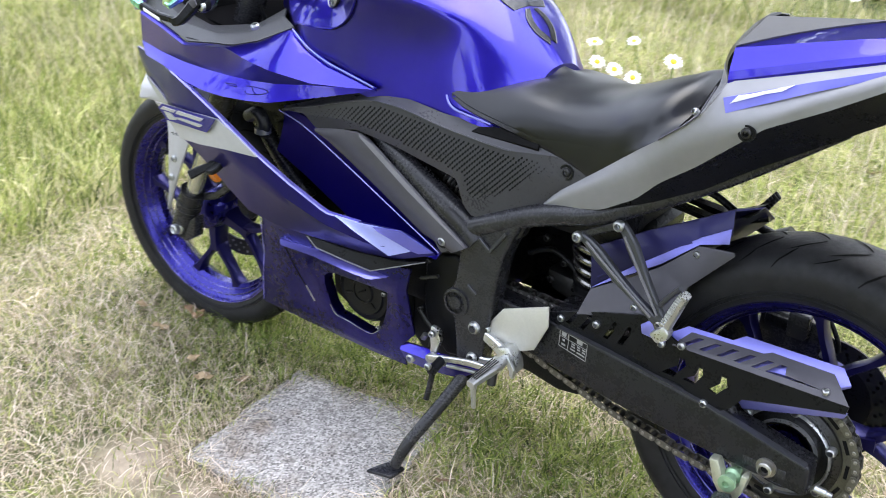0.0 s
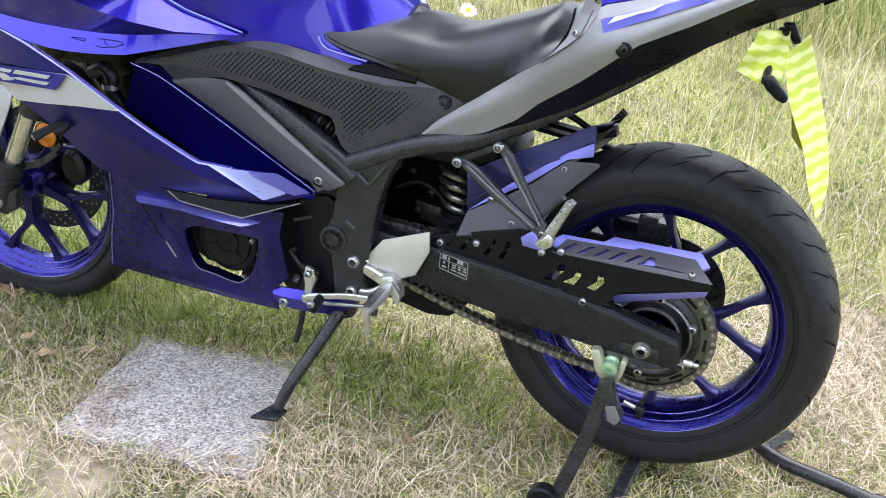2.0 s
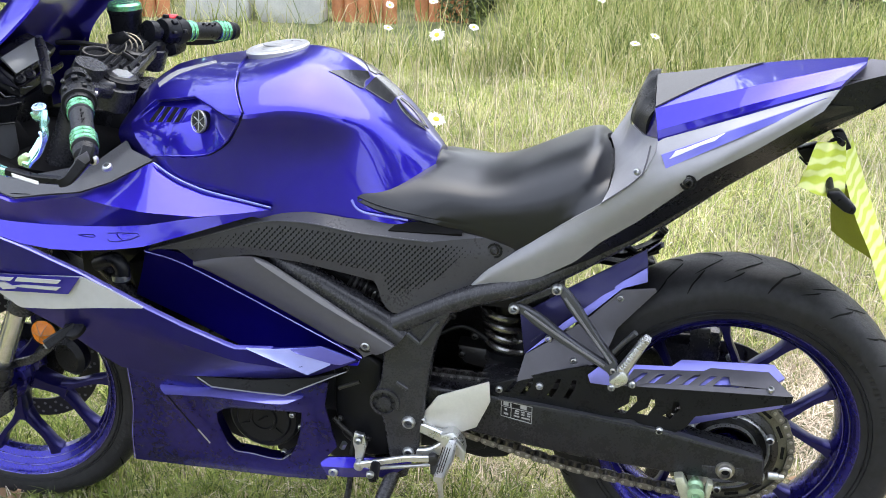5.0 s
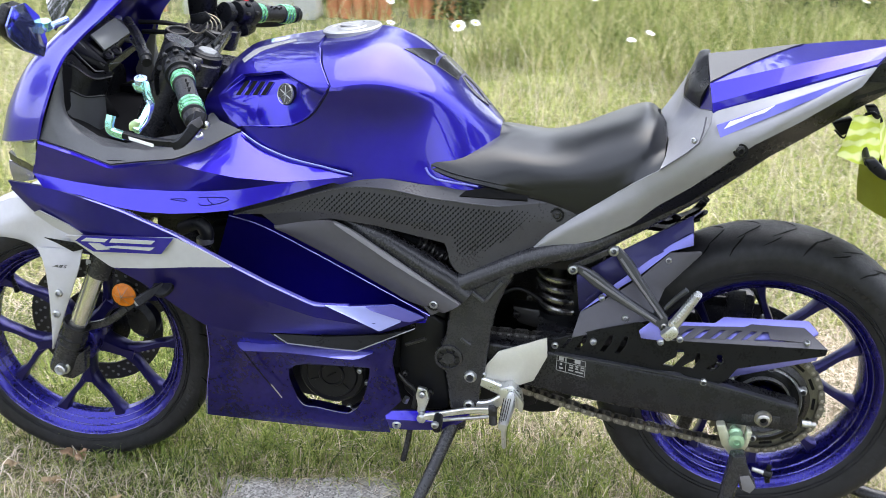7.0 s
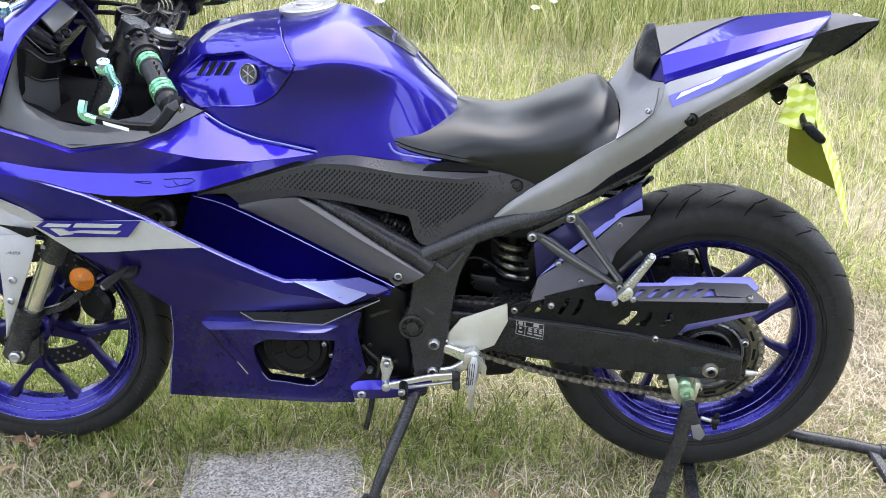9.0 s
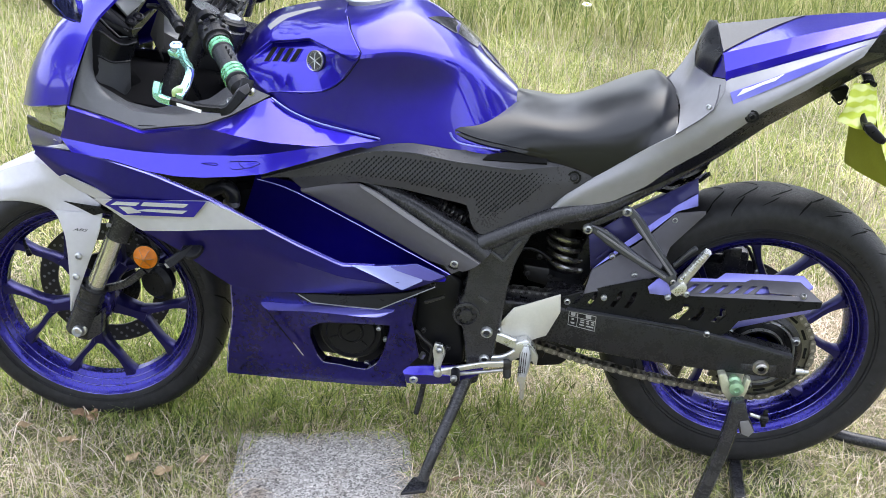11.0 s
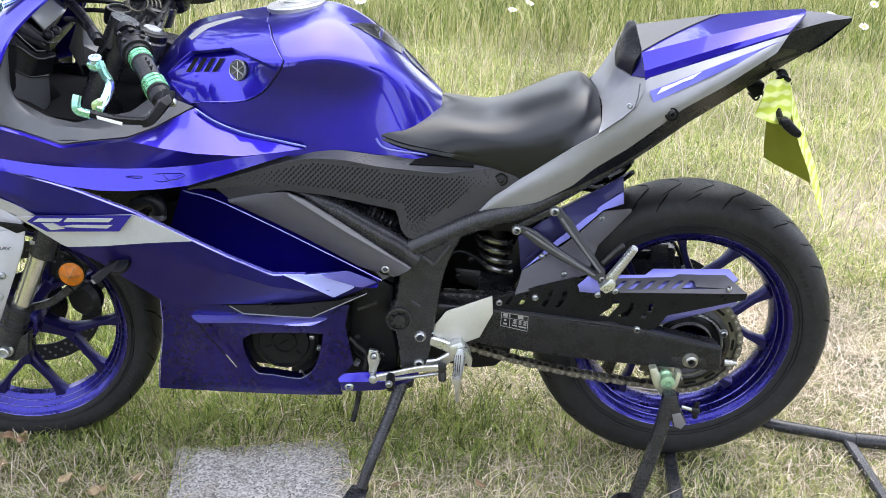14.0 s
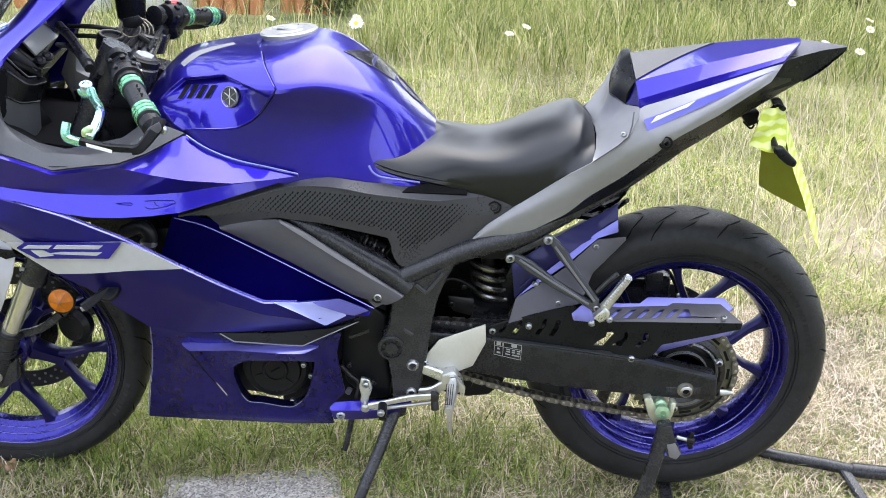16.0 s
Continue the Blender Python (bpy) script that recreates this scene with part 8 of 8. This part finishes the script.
def cloth_material(name, base, pale, scale):
    m = material(name, base, .75, 0, 0, .06, 20, .3, 900)
    nt = m.node_tree
    hs = [k for k in nt.nodes if k.type == "HUE_SAT"][0]
    co = [k for k in nt.nodes if k.type == "TEX_COORD"][0]
    w = nt.nodes.new("ShaderNodeTexWave")
    w.bands_direction = "Z"
    w.inputs["Scale"].default_value, w.inputs["Distortion"].default_value, w.inputs["Detail"].default_value = scale, 1.5, 1
    nt.links.new(co.outputs["Object"], w.inputs["Vector"])
    w2 = nt.nodes.new("ShaderNodeTexWave")
    w2.bands_direction = "X"
    w2.inputs["Scale"].default_value, w2.inputs["Distortion"].default_value = scale * .8, 1.5
    nt.links.new(co.outputs["Object"], w2.inputs["Vector"])
    mu = nt.nodes.new("ShaderNodeMath")
    mu.operation = "ADD"
    mu.use_clamp = False
    hf = nt.nodes.new("ShaderNodeMath")
    hf.operation = "MULTIPLY"
    hf.inputs[1].default_value = .62
    nt.links.new(w.outputs["Fac"], hf.inputs[0])
    hg = nt.nodes.new("ShaderNodeMath")
    hg.operation = "MULTIPLY"
    hg.inputs[1].default_value = .28
    nt.links.new(hf.outputs[0], mu.inputs[0])
    nt.links.new(w2.outputs["Fac"], hg.inputs[0])
    nt.links.new(hg.outputs[0], mu.inputs[1])
    ramp = nt.nodes.new("ShaderNodeValToRGB")
    ramp.color_ramp.elements[0].color, ramp.color_ramp.elements[1].color = (*base, 1), (*pale, 1)
    ramp.color_ramp.elements[0].position, ramp.color_ramp.elements[1].position = .34, .62
    nt.links.new(mu.outputs[0], ramp.inputs[0])
    nt.links.new(ramp.outputs[0], hs.inputs["Color"])
    return m


CHECK = cloth_material("checked_hi_vis", (.39, .46, .045), (.56, .60, .24), 17)
part("knot_fold", drape([(.760, -.125, .902), (.748, -.140, .872), (.738, -.150, .838)], [(.802, -.110, .904), (.806, -.120, .868), (.806, -.140, .822)], 18, 16, .006, 1), CHECK, cloth, "checked gathered top")
part("back_sheet", drape([(.824, .06, .812), (.830, .07, .760), (.837, .08, .715), (.845, .09, .680)], [(.850, -.01, .812), (.872, -.02, .757), (.890, -.03, .714), (.902, -.04, .676)], 22, 14, .004, 2), HIVIS_BACK, cloth, "olive-yellow inner side of the hanging sheet")
part("hanging_tail", drape([(.800, -.125, .868), (.828, -.130, .795), (.862, -.128, .730), (.880, -.140, .682), (.903, -.140, .634)], [(.832, .0, .882), (.874, -.01, .782), (.899, -.04, .722), (.913, -.074, .668), (.909, -.128, .630)], 36, 16, .004, 3), CHECK, cloth, "checked hanging end")


# ---- daisies and fallen leaves ----
def daisy(seed):
    rng = random.Random(seed)
    d = new("daisy")
    d.empty_display_size = .03
    h = .62
    part("stem", tube([(0, 0, -.02), (.02, .01, h * .5), (0, 0, h)], .0016, 5, n=6), STEM, d)
    pt = bmesh.new()
    n = 17
    for k in range(n):
        a = 2 * math.pi * k / n + rng.uniform(-.08, .08)
        c, s = math.cos(a), math.sin(a)
        L, w, dr = .026 * rng.uniform(.88, 1.05), .0046, rng.uniform(-.004, .002)
        v = [pt.verts.new((c * r - s * q, s * r + c * q, h + .002 + z)) for r, q, z in ((.007, -w * .4, 0), (.007, w * .4, 0), (L * .75, w * .6, .002 + dr * .5), (L, 0, dr), (L * .75, -w * .6, .002 + dr * .5))]
        pt.faces.new(v)
    part("petals", pt, PETAL, d, "white ray petals")
    part("disc", lathe([(0, .009), (.004, .0085), (.007, .004), (.007, 0)], (0, 0, h), (0, 0, 1), 12), POLLEN, d, "yellow disc")
    return d


proto = daisy(3)
tagged(proto, "white ox-eye daisy with a yellow centre in the long grass", "daisy", "daisies in the meadow")


def daisy_at(x, y, z, tilt, turn, first=False, size=1.0):
    """The flower's head stands at height z; the stem runs down to the ground."""
    m = Matrix.Translation((x, y, z)) @ pose(0, 0, 0, tilt, tilt * .4, turn) @ Matrix.Translation((0, 0, -.62))
    if first:
        proto.matrix_basis = m
        return proto
    return copy_thing(proto, m)



HEADS = [(.01, .82, .62), (-.25, 1.03, .50), (-.32, 1.06, .50), (-.43, 1.24, .50), (-.22, 1.09, .47), (-.11, 1.48, .69), (-.52, 1.69, .40), (-.26, 3.26, .35), (.50, 3.29, .30), (.59, 3.38, .32)]
HEADS += [(2.19, 4.25, .35), (2.46, 3.72, .32), (2.24, 3.24, .30), (1.84, 4.50, .34), (-.56, 3.82, .36), (-.79, 3.79, .34), (-.71, 3.40, .30), (.30, 4.4, .3), (2.6, 4.1, .3), (2.75, 3.9, .33), (1.2, 4.7, .3)]
rngd = random.Random(5)
for i, (x, y, z) in enumerate(HEADS):
    daisy_at(x, y, z, rngd.uniform(12, 38), rngd.uniform(-30, 30), i == 0)


def fallen_leaf(x, y, size, turn, mat):
    lf = bmesh.new()
    n = 9
    l, r, c = [], [], []
    for i in range(n):
        t = i / (n - 1)
        w = size * .27 * math.sin(math.pi * t ** .8) * (1 + .25 * math.sin(17 * t + turn))
        z = .016 + .5 * size * (t - .5) ** 2 + .06 * size * math.sin(11 * t + turn)
        l.append(lf.verts.new((size * (t - .5), -w, z + w * (.25 + .35 * math.sin(turn)))))
        c.append(lf.verts.new((size * (t - .5), 0, z)))
        r.append(lf.verts.new((size * (t - .5), w, z + w * (.15 - .4 * math.cos(turn)))))
    for i in range(n - 1):
        lf.faces.new((l[i], l[i + 1], c[i + 1], c[i]))
        lf.faces.new((c[i], c[i + 1], r[i + 1], r[i]))
    lf.transform(Matrix.Translation((x, y, 0)) @ pose(0, 0, .004, 14 * math.sin(turn * 3), 16 * math.cos(turn * 2), turn))
    ob = part("fallen_leaf", lf, mat)
    so = ob.modifiers.new("thickness", "SOLIDIFY")
    so.thickness = .0008
    tagged(ob, "curled dry brown leaf on the grass", "leaf", "fallen leaves")


LEAF_PALE = material("pale_dry_leaf", (.30, .215, .12), .7, 0, 0, .25, 60)
for x, y, s, t, m in ((-.74, -.07, .07, 10, LEAF), (-.72, -.06, .05, 80, LEAF), (-.74, -.17, .05, 60, LEAF_PALE), (-.576, -.197, .045, 30, LEAF_PALE), (-.432, -.19, .05, 70, LEAF_PALE), (-.50, -.24, .06, 40, LEAF_PALE), (-.72, -.165, .05, 100, LEAF_PALE), (.11, -.183, .04, 20, LEAF), (.28, -.166, .04, 130, LEAF), (.014, -.373, .03, 40, LEAF_PALE), (-.85, -.13, .05, 10, LEAF_PALE), (.9, .3, .05, 20, LEAF), (.25, 2.1, .08, 20, LEAF_PALE)):
    fallen_leaf(x, y, s * .78, t, m)

# ---- grass ----
def dry_share(x, y):
    """Where the lawn is straw-dry: right of and behind the rear wheel, and in drifting patches."""
    p = np.array([noise.noise((a * 1.4 + 3, b * 1.4, 2.0)) for a, b in zip(x, y)])
    return np.clip(.44 + .6 * p + np.clip((x - .5) * .5, 0, .45) + np.clip((-.10 - y) * .9, 0, .28) * np.clip((y + 1.0) / .35, 0, 1) + .16 * np.clip((-.45 - x) / .3, 0, 1) * np.clip((.05 - y) / .2, 0, 1) * np.clip((y + 1.0) / .35, 0, 1), 0, 1)


def edge(x, y, r):
    """Thins the lawn out towards its outer edges, where the next stretch takes over."""
    return r.uniform(0, 1, len(x)) < np.clip(np.minimum(np.minimum(x + 3.0, 2.2 - x), y + 1.0) / .4, 0, 1)


def bare(x, y, r):
    """Thins the grass over the sandy spots."""
    k = np.zeros(len(x))
    for a, b, w in ((-.40, -.50, .11), (-.22, -.52, .09), (1.8, 1.5, .45), (2.4, 2.0, .6), (1.55, .3, .14)):
        k = np.maximum(k, np.clip(1.25 - np.hypot(x - a, y - b) / w, 0, .66))
    return r.uniform(0, 1, len(x)) > k


def short_by_logs(x, y, r):
    """Keeps the long grass clear of the log edging."""
    return ~((x > -3.3) & (x < -.3) & (y > 4.0) & (y < 5.4) & (r.uniform(0, 1, len(x)) < .93)) & ~((x > 1.2) & (x < 3.4) & (y > 5.7) & (y < 6.2) & (r.uniform(0, 1, len(x)) < .7))


grass("lawn", 250000, -3.0, 2.1, -1.0, 1.0, .028, .060, .0025, .95, GRASS_NEAR, "short green lawn round the motorcycle", 1, lambda x, y, r: (r.uniform(0, 1, len(x)) > dry_share(x, y)) & bare(x, y, r) & edge(x, y, r))
grass("lawn", 220000, -3.0, 2.3, -1.0, 1.3, .020, .055, .0024, 1.6, GRASS_DRY, "dry straw-coloured grass among the lawn", 2, lambda x, y, r: (r.uniform(0, 1, len(x)) < dry_share(x, y)) & bare(x, y, r) & edge(x, y, r))
grass("lawn", 8000, -.50, .12, -.55, .05, .020, .050, .0022, 2.0, GRASS_DRY, "flat dry straw along the slab's edges", 11, lambda x, y, r: in_quad(x, y, SLAB, .035) & ~in_quad(x, y, SLAB, -.012))
# green tufts without straw tones; they also deepen the motorcycle's shade
grass("lawn", 9000, -1.25, -.42, -.02, .75, .045, .11, .0032, .7, GRASS_LUSH, "fresh green tufts round the front wheel, also darkening the shaded grass there", 13, lambda x, y, r: r.uniform(0, 1, len(x)) < np.clip(1.2 - np.hypot((x + .8) / .45, (y - .3) / .45), 0, 1), .02)
grass("lawn", 13000, -.80, .58, -.16, .28, .040, .095, .0030, .7, GRASS_LUSH, "longer lush green tufts under the motorcycle, thickened for its shade", 3, lambda x, y, r: r.uniform(0, 1, len(x)) < np.clip(1.1 - np.abs(y - .07) / .21, 0, 1) * np.clip(np.minimum(x + .85, .62 - x) / .3, 0, 1), .016)
grass("lawn", 7000, -1.3, .65, -.45, .30, .035, .085, .0024, 1.1, GRASS_DRY, "stray bright straw among the tufts", 15)
grass("meadow", 230000, -6.2, 3.6, .9, 4.2, .035, .12, .0034, 1.15, GRASS_TALL, "pale green meadow grass behind the motorcycle", 4, bare)
grass("meadow", 58000, -6.2, 3.6, .9, 4.4, .04, .10, .0040, 1.5, GRASS_DRY, "dry bleached grass in the meadow", 5, lambda x, y, r: (r.uniform(0, 1, len(x)) < dry_share(x, y) + .04) & bare(x, y, r))
grass("meadow", 30000, -5.0, -1.4, -.3, 1.6, .06, .20, .0042, .7, GRASS_NEAR, "longer fresh green grass in front of the motorcycle", 8)
grass("meadow", 76000, -6.0, 5.2, 3.6, 8.6, .12, .42, .0060, .5, GRASS_FAR, "tall meadow grass along the far edge", 6, short_by_logs)
grass("lawn", 130000, -5.0, 4.8, -4.0, -.6, .03, .075, .0042, 1.0, GRASS_TALL, "open lawn towards the garden", 9, lambda x, y, r: r.uniform(0, 1, len(x)) < np.clip((-.6 - y) / .4, 0, 1))
grass("meadow", 60000, 2.0, 5.2, -.95, 3.8, .03, .10, .0040, 1.0, GRASS_TALL, "pale grass beyond the rear wheel", 10, bare)
grass("meadow", 5000, -3.0, 3.2, .7, 3.4, .25, .55, .0018, .45, GRASS_DRY, "thin dry flowering stalks", 7)
